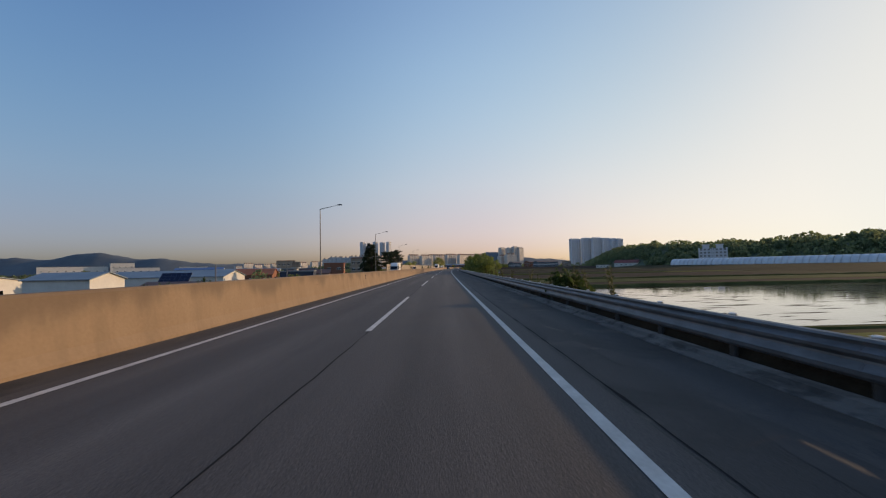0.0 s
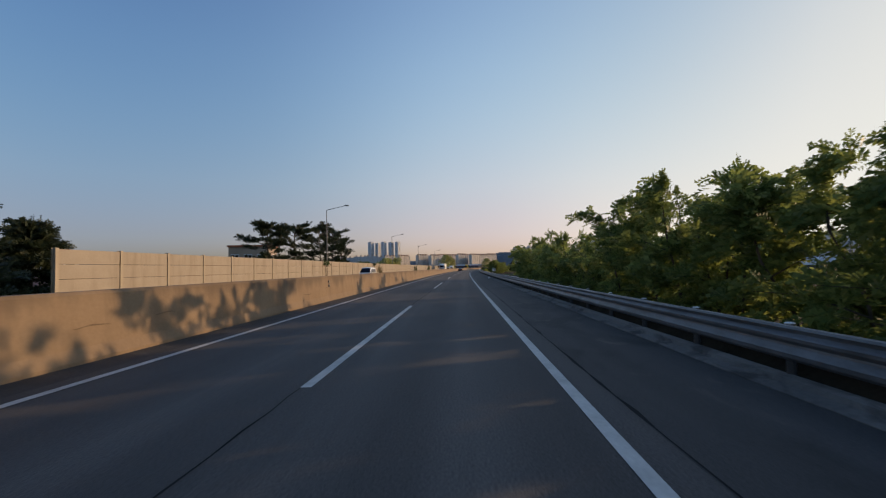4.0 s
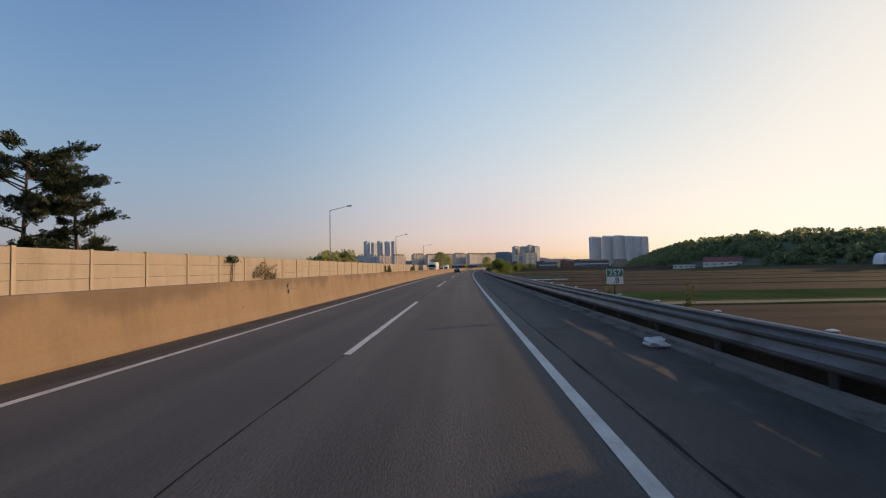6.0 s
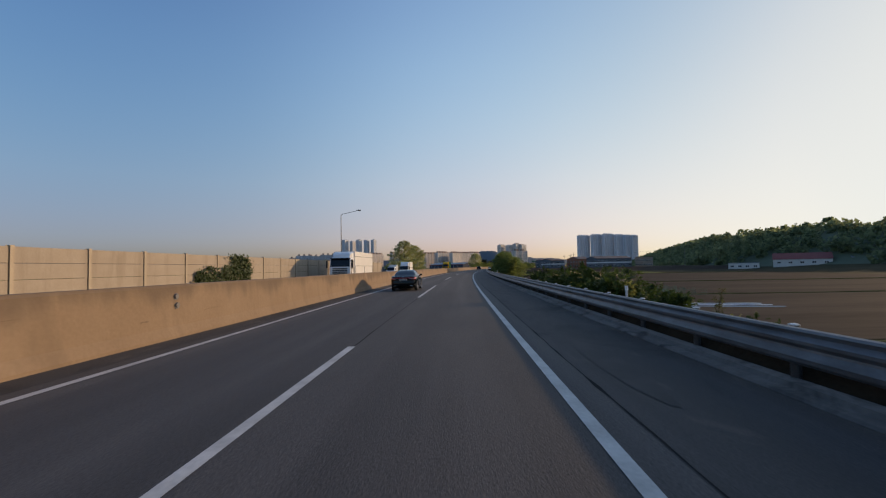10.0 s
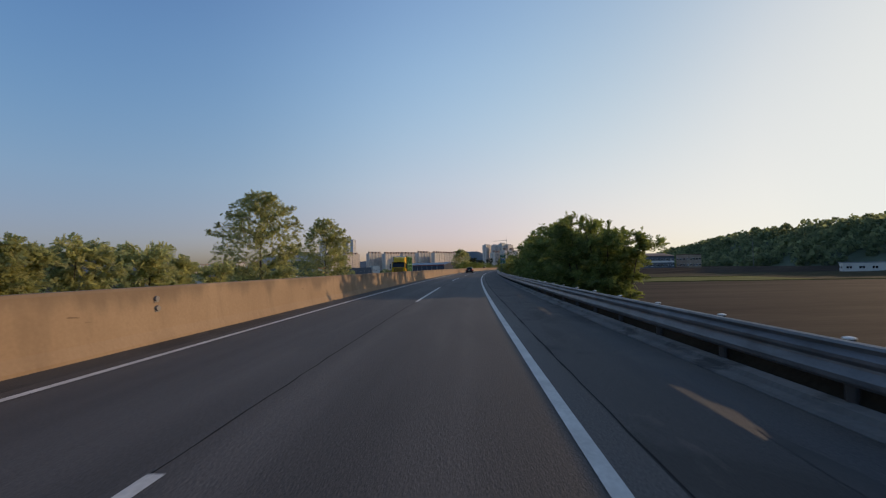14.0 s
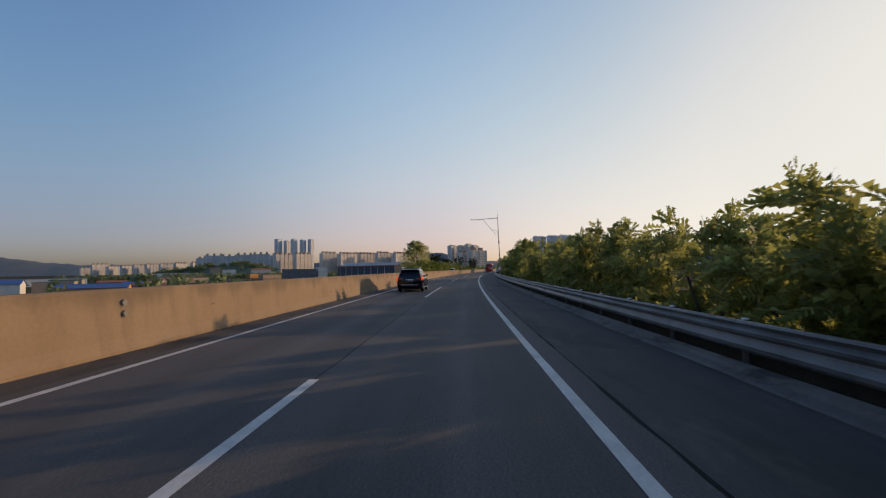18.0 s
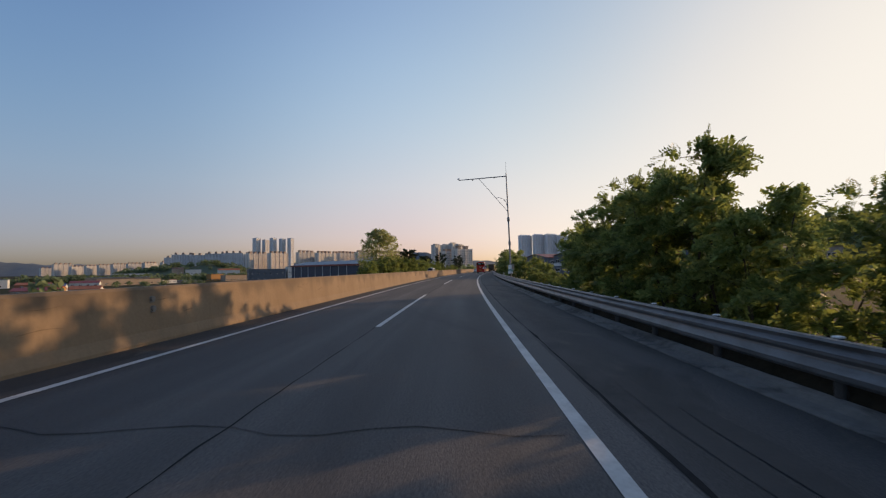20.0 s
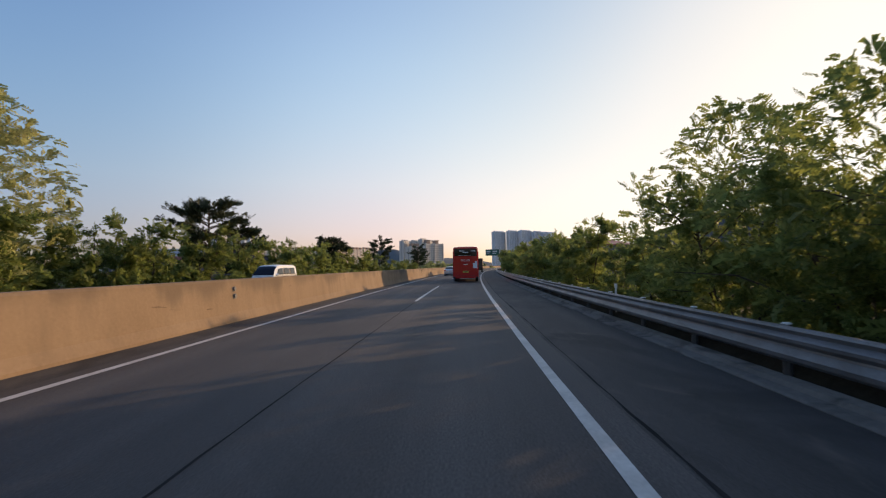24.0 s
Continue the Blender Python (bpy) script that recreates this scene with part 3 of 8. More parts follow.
for x0, x1, y0, y1 in ((-0.10, -0.085, -0.09, 0.09), (0.085, 0.10, -0.09, 0.09), (-0.085, 0.085, -0.006, 0.006)):
    box(bm, x0, x1, y0, y1, 0, 2.86)
M_HBEAM = mat("h_beam_paint", (0.33, 0.265, 0.19), (0.44, 0.36, 0.265), 0.6, 0.2, fine=12)
hpost = part("post", bm, M_HBEAM, panel_wall, m=on_road(WALL_S0, WALL_U, 0.0))
for k in range(WALL_N):
    m = on_road(WALL_S0 + BAY * k, WALL_U, 0.0)
    if k:
        piece("post", hpost.data, panel_wall, m)
    for j in range(4):
        if k or j:
            piece("panel", board.data, panel_wall, m @ pose(0, 0, 0.02 + 0.7 * j))
piece("post", hpost.data, panel_wall, on_road(WALL_S0 + BAY * WALL_N, WALL_U, 0.0))

rail = thing("guardrail", Matrix(), "grey galvanised steel guardrail with corrugated beams", "guardrail", kind="structure")
RAIL_U = 6.42
bm = bmesh.new()
wave = [(0.0, 0.31), (-0.065, 0.36), (-0.075, 0.415), (-0.02, 0.50), (-0.015, 0.53), (-0.075, 0.585), (-0.08, 0.625), (-0.02, 0.68), (-0.03, 0.70), (-0.06, 0.735), (-0.045, 0.765), (0.0, 0.775)]
skin = [(x, z) for x, z in wave] + [(x + 0.006, z) for x, z in reversed(wave)]
prism(bm, skin, 0.004, 4 * STATION - 0.008)
bmesh.ops.recalc_face_normals(bm, faces=bm.faces)
beam = part("beam", bm, M_STEEL, rail, m=on_road(-20, RAIL_U))
bm = bmesh.new()
tube(bm, (0.14, 0, -0.3), (0.14, 0, 0.765), 0.06, 0.06, 10)
box(bm, 0.0, 0.09, -0.06, 0.06, 0.50, 0.68)
gpost = part("post", bm, M_POST, rail, m=on_road(-20, RAIL_U))
bm = bmesh.new()
tube(bm, (0.14, 0, 0.765), (0.14, 0, 0.78), 0.062, 0.062, 10)
tube(bm, (0.14, 0, 0.78), (0.14, 0, 0.79), 0.062, 0.03, 10)
gcap = part("post_cap", bm, M_CAP, rail, m=on_road(-20, RAIL_U))
for k in range(1, 165):
    s = -20 + 4 * k
    piece("beam", beam.data, rail, Matrix.LocRotScale(P(s, RAIL_U), Euler((0, 0, -radians(head(s + 2)))), None))
for k in range(1, 300):
    s = -20 + 2 * k
    piece("post", gpost.data, rail, on_road(s, RAIL_U))
    piece("post_cap", gcap.data, rail, on_road(s, RAIL_U))

# ---------------------------------------------------------------- lamp posts
M_LAMP = mat("lamp_post_paint", (0.10, 0.10, 0.10), (0.20, 0.195, 0.19), 0.5, 0.4, fine=10, bump=0.03)
M_LENS = mat("lamp_lens", (0.35, 0.35, 0.33), (0.5, 0.5, 0.48), 0.3, fine=10, bump=0.0)


def street_lamp(m):
    t = thing("street_lamp", m, "tall grey steel street lamp with a single rising arm", "street lamp", "street lamps along the opposite carriageway")
    bm = bmesh.new()
    tube(bm, (0, 0, -0.4), (0, 0, 10.75), 0.10, 0.055, 10)
    tube(bm, (0, 0, -0.05), (0, 0, 0.5), 0.15, 0.13, 10)
    part("pole", bm, M_LAMP, t)
    bm = bmesh.new()
    tube(bm, (0, 0, 10.55), (0.06, 0, 10.78), 0.06, 0.045, 8)
    tube(bm, (0.06, 0, 10.78), (2.75, 0, 11.35), 0.045, 0.032, 8)
    part("arm", bm, M_LAMP, t)
    bm = bmesh.new()
    box(bm, 2.55, 3.3, -0.14, 0.14, 11.32, 11.42, 0.03)
    box(bm, 2.75, 3.25, -0.10, 0.10, 11.42, 11.47, 0.02)
    head_ob = part("lamp_head", bm, M_LAMP, t)
    bm = bmesh.new()
    box(bm, 2.8, 3.2, -0.10, 0.10, 11.29, 11.318)
    part("lens", bm, M_LENS, head_ob)
    return t


LAMP_U = -17.6
lamp = street_lamp(on_road(58.5, LAMP_U, -0.3) @ Matrix.Scale(1.06, 4))
for s in (10.5, 103.5, 150.5, 197.5, 245, 292):
    copy_thing(lamp, on_road(s, LAMP_U, -0.3) @ Matrix.Scale(1.0 if s < 120 else 0.94, 4))

# ---------------------------------------------------------------- plants


def spray(bm, p, d, size, rs, leaves=8, droop=0.25, small=False):
    """A twig with leaflets on both sides."""
    d = d.normalized()
    side = d.cross(Vector((rs.uniform(-1, 1), rs.uniform(-1, 1), rs.uniform(-1, 1)))).normalized()
    for k in range(leaves):
        f = (k + 1) / leaves
        q = p + d * size * f + Vector((0, 0, -droop * size * f * f))
        sg = 1 if k % 2 else -1
        tip = q + (side * sg * (0.40 * size) + d * 0.16 * size + Vector((0, 0, rs.uniform(-0.12, 0.08) * size))) * rs.uniform(0.6, 1.1)
        w = d.cross(side) * 0.05 * size + d * 0.13 * size
        if small:
            bm.faces.new((bm.verts.new(q - w * 0.9), bm.verts.new(q * 0.7 + tip * 0.3 + w * 1.5), bm.verts.new(tip)))
        else:
            bm.faces.new((bm.verts.new(q), bm.verts.new((q + tip) / 2 + w), bm.verts.new(tip), bm.verts.new((q + tip) / 2 - w)))


def broadleaf(name, m, rs, top, spread, trunk, leaf, label, category, size=0.5, count=420, shape="bush", low=0.1, stems=3, small=False):
    """A tree or shrub: tapered stems with limbs, and a crown of leafy twigs."""
    t = thing(name, m, label, category)
    wood, crown = bmesh.new(), bmesh.new()
    ends = []
    for k in range(stems):
        a = k * math.tau / stems + rs.uniform(-0.5, 0.5)
        lean = spread * (0.5 if stems > 1 else 0.06)
        h = top * (rs.uniform(0.62, 0.84) if stems > 1 else 0.93)
        base = Vector((0.12 * math.cos(a), 0.12 * math.sin(a), 0)) * (stems > 1)
        tipx = Vector((lean * math.cos(a), lean * math.sin(a), h))
        pts = [base]
        for j in range(1, 5):
            f = j / 4
            pts.append(base.lerp(tipx, f) + Vector((rs.uniform(-0.08, 0.08), rs.uniform(-0.08, 0.08), 0)) * spread * f)
        bent(wood, pts, trunk, trunk * 0.2, 6)
        ends += [(pts[3], pts[4])] * 2
        for j in range(11 if stems > 1 else 22):
            f = rs.uniform(max(low, 0.12), 0.97)
            i = min(3, int(f * 4))
            o = pts[i].lerp(pts[i + 1], f * 4 - i)
            b = rs.uniform(0, math.tau)
            if shape == "bush":
                reach = spread * rs.uniform(0.35, 0.85) * (1.05 - 0.55 * f)
                rise = rs.uniform(0.0, 0.55)
            else:
                reach = spread * rs.uniform(0.6, 1.0) * (0.25 + 1.15 * math.sin(math.pi * min(1, max(0.05, (f - low) / (1 - low))) ** 0.8))
                rise = rs.uniform(0.25, 0.7)
            e = o + Vector((math.cos(b), math.sin(b), rise)) * reach
            e.z = min(e.z, top * 1.04)
            mid = o.lerp(e, 0.5) + Vector((0, 0, 0.1 * reach))
            bent(wood, [o, mid, e], trunk * 0.28, trunk * 0.06, 4)
            ends += [(o, mid), (mid, e)]
    for k in range(count):
        a, b = ends[rs.randrange(len(ends))]
        if shape == "tree" and k % 3:
            f = rs.uniform(low, 1.0)
            w = spread * (0.18 + 0.95 * math.sin(math.pi * min(1.0, (f - low) / (1 - low) * 0.93 + 0.07)) ** 0.75)
            g = rs.uniform(0, math.tau)
            w *= (0.85 + 0.2 * math.sin(3 * g + 9 * f)) * math.sqrt(rs.uniform(0.25, 1.0))
            a = b = Vector((w * math.cos(g), w * math.sin(g), top * f))
        p = a.lerp(b, rs.uniform(0.15, 1.0)) + Vector((rs.gauss(0, 1), rs.gauss(0, 1), rs.gauss(0, 0.8))) * size * 0.42
        p.z = max(p.z, 0.05)
        out = Vector((p.x, p.y, 0)).normalized() if p.xy.length > 0.01 else Vector((1, 0, 0))
        d = out * 0.7 + Vector((rs.uniform(-0.7, 0.7), rs.uniform(-0.7, 0.7), rs.uniform(-0.25, 0.9)))
        spray(crown, p, d, size * rs.uniform(0.7, 1.25), rs, 9 if small else 8, 0.25, small)
    # long upright shoots that break the outline
    for k in range(int(count * 0.05)):
        a, b = ends[rs.randrange(len(ends))]
        p = b.copy()
        for j in range(4):
            spray(crown, p + Vector((0, 0, 0.28 * size * j)), Vector((rs.uniform(-0.4, 0.4), rs.uniform(-0.4, 0.4), 1)), size * (0.8 - 0.12 * j), rs, 7, 0.1, small)
    part("trunk", wood, M_BARK, t)
    part("crown", crown, leaf, t)
    return t


def needle_tree(name, m, rs, top, spread, label, category, flat=False):
    """A conifer: a straight or leaning trunk with whorls of boughs; flat: an old pine with clouds of needles."""
    t = thing(name, m, label, category)
    wood, crown = bmesh.new(), bmesh.new()
    lean = Vector((rs.uniform(-0.4, 0.4), rs.uniform(-0.4, 0.4), 0)) * (1.6 if flat else 0.3)
    pts = [Vector((0, 0, 0)) + lean * f + Vector((rs.uniform(-0.1, 0.1), rs.uniform(-0.1, 0.1), 0)) + Vector((0, 0, top * f)) for f in (0, 0.25, 0.5, 0.75, 0.97)]
    bent(wood, pts, 0.17, 0.04, 7)
    n = 46 if flat else 110
    for k in range(n):
        f = rs.uniform(0.36, 0.99) if flat else 0.16 + 0.82 * (k + rs.random()) / n
        i = min(3, int(f * 4))
        o = pts[i].lerp(pts[i + 1], f * 4 - i)
        a = rs.uniform(0, math.tau)
        reach = spread * (rs.uniform(0.45, 1.0) * (1.15 - 0.6 * abs(f - 0.72) * 3) if flat else (1.05 - f) ** 0.85 * rs.uniform(0.65, 1.1))
        reach = max(reach, 0.25)
        e = o + Vector((math.cos(a) * reach, math.sin(a) * reach, reach * (rs.uniform(0.1, 0.45) if flat else rs.uniform(-0.12, 0.12))))
        bent(wood, [o, o.lerp(e, 0.5) + Vector((0, 0, 0.06 * reach)), e], 0.05, 0.012, 4)
        for j in range(int((13 if flat else 20) + (24 if flat else 34) * min(1.7, reach))):
            g = rs.uniform(0.25 if not flat else 0.45, 1.03)
            p = o.lerp(e, g) + Vector((rs.gauss(0, 0.20), rs.gauss(0, 0.20), rs.gauss(0, 0.10)))
            d = (e - o).normalized() + Vector((rs.uniform(-0.8, 0.8), rs.uniform(-0.8, 0.8), rs.uniform(-0.1, 0.8)))
            spray(crown, p, d, rs.uniform(0.26, 0.50), rs, 8, 0.05, True)
    part("trunk", wood, M_BARK, t)
    part("crown", crown, M_NEEDLE, t)
    return t


def bank_z(u):
    """Height of the bank at u."""
    return float(np.interp(u, (-27, -24, -17.2, -15.2, 6.45, 6.56, 6.85, 7.45, 8.1, 12.6, 15.5), (LOW - 0.1, LOW + 0.15, -0.15, -0.06, -0.06, 0.06, 0.13, 0.12, -0.12, LOW + 0.15, LOW - 0.1)))


rs = random.Random(11)
BUSHES = []
for k in range(4):
    BUSHES.append(broadleaf("locust_bush", on_road(86.2 + 3 * k, 11.2, bank_z(11.2) - 0.1), rs, (7.8, 8.2, 7.6, 8.0)[k], 2.7, 0.07, M_LEAF, "dense green locust bush with upright leafy shoots on the bank", "bush", 0.37, 1450, small=True))
LIGHT = []
for k in range(2):
    LIGHT.append(broadleaf("locust_bush", on_road(118 + 3 * k, 11.2, bank_z(11.2) - 0.1), rs, 7.2, 2.7, 0.07, M_LEAF, "dense green locust bush with upright leafy shoots on the bank", "bush", 0.52, 640, small=True))
TALLS = []
for k in range(2):
    TALLS.append(broadleaf("tall_locust_bush", on_road(355 + 4 * k, 12.2, bank_z(12.2) - 0.1), rs, (11.0, 8.8)[k], (3.9, 3.4)[k], 0.09, M_LEAF, "tall dense locust bush leaning over the bank", "bush", 0.42, 2700, ("bush", "tree")[k], 0.06, small=True))
OLIVES = []
for k in range(3):
    OLIVES.append(broadleaf("flowering_bush", on_road(398 + 3 * k, 9.0, bank_z(9.0) - 0.1), rs, 3.4 + 0.3 * k, 1.6, 0.05, M_LEAF_OLIVE, "olive-green sparse bush with fading blossom behind the guardrail", "bush", 0.33, 640, small=True))
LOCUSTS = []
for k in range(2):
    LOCUSTS.append(broadleaf("locust_tree", on_road(524 + 3.5 * k, 10.0, bank_z(10.0) - 0.1), rs, 6.7 + 0.6 * k, 2.5, 0.09, M_LEAF, "tall open locust tree with sky showing between its leaves", "tree", 0.32, 1700, "tree", 0.16, 2, True))
LOWS = []
for k in range(2):
    LOWS.append(broadleaf("low_shrub", on_road(248 + 3 * k, 8.6, bank_z(8.6) - 0.1), rs, 2.2, 1.5, 0.04, M_LEAF_DARK, "low rounded dark green shrub behind the guardrail", "shrub", 0.30, 620, stems=5, small=True))


def row(kinds, s0, s1, step, u, tall, seed):
    """Bushes along the bank; tall: the height of their tops over the bank, as a share of the kind's own."""
    r = random.Random(seed)
    s = s0
    while s < s1:
        o = kinds[r.randrange(len(kinds))]
        uu = u + r.uniform(-0.6, 0.8)
        k = tall * r.uniform(0.85, 1.15)
        copy_thing(o, on_road(s, uu, bank_z(uu) - 0.12) @ pose(0, 0, 0, 0, 0, r.uniform(0, 360)) @ Matrix.Diagonal((k * r.uniform(0.9, 1.15), k * r.uniform(0.9, 1.15), k, 1)))
        s += step / STATION * r.uniform(0.75, 1.25)


row(BUSHES, 96, 117, 2.6, 11.2, 1.04, 1)
row(LIGHT, 124, 148, 2.9, 11.2, 1.0, 25)
row(LIGHT, 89.5, 148, 7.0, 13.6, 1.0, 2)
row(LOWS, 253.5, 262, 1.7, 8.9, 1.0, 3)
row(OLIVES, 225, 236, 1.7, 8.8, 0.45, 34)
row(OLIVES, 242, 246, 2.2, 8.6, 0.32, 35)
row(OLIVES, 247.5, 254, 1.5, 8.9, 0.48, 36)
row(LOWS, 245, 247.5, 1.8, 8.7, 0.7, 4)
row(BUSHES, 345.8, 348.5, 2.2, 13.0, 1.02, 5)
row(BUSHES, 347, 352, 1.9, 12.6, 1.28, 28)
row(TALLS, 351, 380, 3.2, 12.2, 0.97, 6)
row(TALLS, 362, 381, 6.0, 15.4, 0.92, 7)
row(OLIVES, 379, 398, 2.0, 8.9, 1.0, 8)
row(OLIVES, 398, 437, 2.2, 9.2, 1.22, 22)
row(OLIVES, 380, 436, 9.0, 11.0, 1.1, 9)
row(BUSHES, 438, 449, 2.8, 9.6, 0.79, 10)
row(BUSHES, 449, 459, 1.9, 9.9, 0.98, 40)
row(BUSHES, 459, 465.5, 1.9, 9.9, 0.85, 33)
row(LIGHT, 449, 464, 4.0, 12.4, 0.8, 31)
row(BUSHES, 466, 477, 1.7, 9.4, 0.36, 30)
row(OLIVES, 483, 489, 1.8, 9.2, 0.42, 37)
row(LOWS, 489.5, 493, 1.8, 9.4, 1.05, 38)
row(BUSHES, 498.6, 505, 2.3, 9.8, 0.75, 12)
row(BUSHES, 506, 521, 2.2, 9.8, 0.86, 20)
row(LIGHT, 497, 522, 3.4, 12.6, 1.0, 32)
row(BUSHES, 521, 532, 3.2, 9.4, 0.55, 23)
row(BUSHES, 532, 545, 3.6, 9.6, 0.74, 19)
row(LIGHT, 545, 630, 3.6, 9.6, 0.82, 26)
row(LOCUSTS, 521, 530.5, 3.1, 10.4, 0.76, 13)
row(LOCUSTS, 533, 600, 7.0, 11.0, 0.72, 24)

rs = random.Random(21)
for s, u, top, spread in ((360, -22.4, 13.2, 4.5), (379.5, -23.2, 13.0, 4.3)):
    broadleaf("poplar_tree", on_road(s, u, bank_z(u) - 0.1), rs, top, spread, 0.17, M_POPLAR, "tall pale-green poplar tree beyond the opposite carriageway", "tree", 0.42, 5600, "tree", 0.06, 1, True)
broadleaf("poplar_tree", on_road(533, -23.3, -2.6), rs, 14.6, 5.2, 0.2, M_POPLAR, "large broad pale-green tree beyond the opposite lanes", "tree", 0.45, 7000, "tree", 0.06, 1, True)
SHRUB = broadleaf("field_shrub", on_road(332, -17.2, -0.4), rs, 4.0, 1.8, 0.05, M_POPLAR, "pale green shrub along the far edge of the opposite road", "shrub", 0.34, 950, small=True)
GREEN_SHRUB = broadleaf("field_shrub", on_road(518, -22.5, bank_z(-22.5)), rs, 4.4, 2.0, 0.05, M_LEAF, "fresh green shrub along the far edge of the opposite road", "shrub", 0.34, 1000, small=True)
for s, u, k in ((328, -18.4, 1.1), (333, -17.4, 1.15), (336, -17.6, 1.2), (340, -17.8, 1.25), (343, -18.2, 1.1), (347, -18.2, 0.95), (357, -18, 0.8), (514, -20, 1.2), (520, -21, 1.4), (524, -20, 1.5), (528, -19.6, 1.6), (532, -19.4, 1.5), (536, -22.5, 1.7), (538.5, -20, 1.5), (541, -19.5, 1.6), (545, -18.6, 1.5), (551, -18.6, 1.4), (556, -18, 1.35), (560, -18.6, 1.3), (564, -18.2, 1.4), (568, -18, 1.3), (574, -18.4, 1.3), (582, -18, 1.3), (590, -18.6, 1.3), (600, -18, 1.0), (612, -18, 1.0), (625, -18.4, 1.1)):
    copy_thing(GREEN_SHRUB if s > 500 else SHRUB, on_road(s, u, bank_z(u) - 0.1) @ pose(0, 0, 0, 0, 0, s * 37 % 360) @ Matrix.Scale(k, 4))
for s, u, top, spread in ((110.5, -20.3, 10.6, 4.3), (116.5, -21.5, 6.8, 3.6)):
    needle_tree("spruce_tree", on_road(s, u, bank_z(u)), rs, top, spread, "dark green spruce beyond the opposite lanes", "tree")
for s, u, top, spread in ((140, -20.5, 8.8, 3.0), (147, -21, 9.8, 3.4), (155, -20.3, 10.2, 3.7), (162, -21, 10.4, 3.6), (164.2, -20, 8.8, 2.3), (547, -19.6, 8.4, 3.0), (553, -21, 7.6, 2.6), (574, -20, 7.6, 2.4), (578, -21.5, 8.2, 2.4), (600, -20, 9.6, 3.0), (640, -20, 9.6, 3.4), (646, -21, 9.0, 3.2)):
    needle_tree("pine_tree", on_road(s, u, bank_z(u)), rs, top, spread, "dark old pine with flat clouds of needles", "tree", flat=True)
copy_thing(LOWS[0], pose(*land(-67, 487, LOW - 0.1), 0, 0, 40) @ Matrix.Scale(2.6, 4))
copy_thing(LOWS[1], pose(*land(-62, 490, LOW - 0.1), 0, 0, 90) @ Matrix.Scale(2.2, 4))
row_u = -20.5
for s, k in ((203, 1.6), (206, 1.75), (209, 1.7), (212, 1.6), (215, 1.4)):
    copy_thing(SHRUB, on_road(s, row_u, bank_z(row_u)) @ pose(0, 0, 0, 0, 0, s * 31) @ Matrix.Scale(k * 1.15, 4))

# ---------------------------------------------------------------- vehicles


def paint(name, colour, flake=0.0):
    m = mat(name, colour, tuple(min(1, c * 1.15 + 0.002) for c in colour), 0.10, flake, fine=3, coarse=0.5, bump=0.0)
    m.node_tree.nodes["Principled BSDF"].inputs["Roughness"].default_value = 0.05
    return m


M_BLACK = paint("black_car_paint", (0.003, 0.005, 0.005))
M_BLACK.node_tree.nodes["Principled BSDF"].inputs["Specular IOR Level"].default_value = 0.34
M_BLACK_SUV = paint("black_suv_paint", (0.007, 0.008, 0.010))
M_SILVER = paint("silver_car_paint", (0.55, 0.56, 0.57), 0.3)
M_WHITE = paint("white_vehicle_paint", (0.74, 0.73, 0.70))
M_RED = paint("red_bus_paint", (0.52, 0.022, 0.018))
M_YELLOW = paint("yellow_cab_paint", (0.80, 0.42, 0.02))
M_CHROME = mat("chrome", (0.70, 0.70, 0.70), (0.82, 0.82, 0.82), 0.12, 1.0, fine=5, bump=0)
M_ALLOY = mat("alloy_rim", (0.48, 0.47, 0.46), (0.62, 0.61, 0.60), 0.25, 0.9, fine=10, bump=0.02)
M_TYRE = mat("tyre_rubber", (0.014, 0.014, 0.014), (0.032, 0.030, 0.028), 0.85, fine=25, coarse=4, bump=0.2)
M_BLACKP = mat("black_plastic", (0.010, 0.010, 0.010), (0.022, 0.022, 0.022), 0.6, fine=40, bump=0.1)
M_TAIL = mat("tail_lamp_red", (0.50, 0.012, 0.010), (0.64, 0.028, 0.020), 0.12, fine=30, bump=0.05, coat=0.8)
M_CLEAR = mat("clear_lamp", (0.55, 0.55, 0.56), (0.75, 0.75, 0.76), 0.12, fine=25, bump=0.05, coat=0.8)
M_SMOKE = mat("grey_lamp_glass", (0.26, 0.25, 0.25), (0.40, 0.39, 0.38), 0.12, fine=25, bump=0.05, coat=0.6)
M_PLATE = mat("plate_white", (0.62, 0.63, 0.62), (0.72, 0.72, 0.71), 0.45, fine=10, bump=0)
M_PLATE_Y = mat("plate_yellow", (0.62, 0.43, 0.05), (0.72, 0.52, 0.08), 0.45, fine=10, bump=0)
M_INK = mat("dark_ink", (0.02, 0.02, 0.025), (0.03, 0.03, 0.035), 0.6, fine=10, bump=0)
M_WHITE_INK = mat("white_marking", (0.68, 0.68, 0.66), (0.8, 0.8, 0.78), 0.5, fine=10, bump=0)
M_BLUE_INK = mat("blue_marking", (0.02, 0.10, 0.34), (0.03, 0.14, 0.42), 0.5, fine=10, bump=0)
M_GREEN_STEEL = mat("green_container", (0.012, 0.11, 0.025), (0.03, 0.19, 0.05), 0.55, fine=6, coarse=1.2, bump=0.1)
M_CARGO = mat("cargo_panel", (0.66, 0.63, 0.58), (0.78, 0.75, 0.70), 0.5, fine=5, coarse=0.5, bump=0.05)
M_BRAKE = bpy.data.materials.new("lit_brake_lamp")
M_BRAKE.use_nodes = True
M_BRAKE.node_tree.nodes["Principled BSDF"].inputs["Base Color"].default_value = (0.5, 0.02, 0.01, 1)
M_BRAKE.node_tree.nodes["Principled BSDF"].inputs["Emission Color"].default_value = (1.0, 0.09, 0.03, 1)
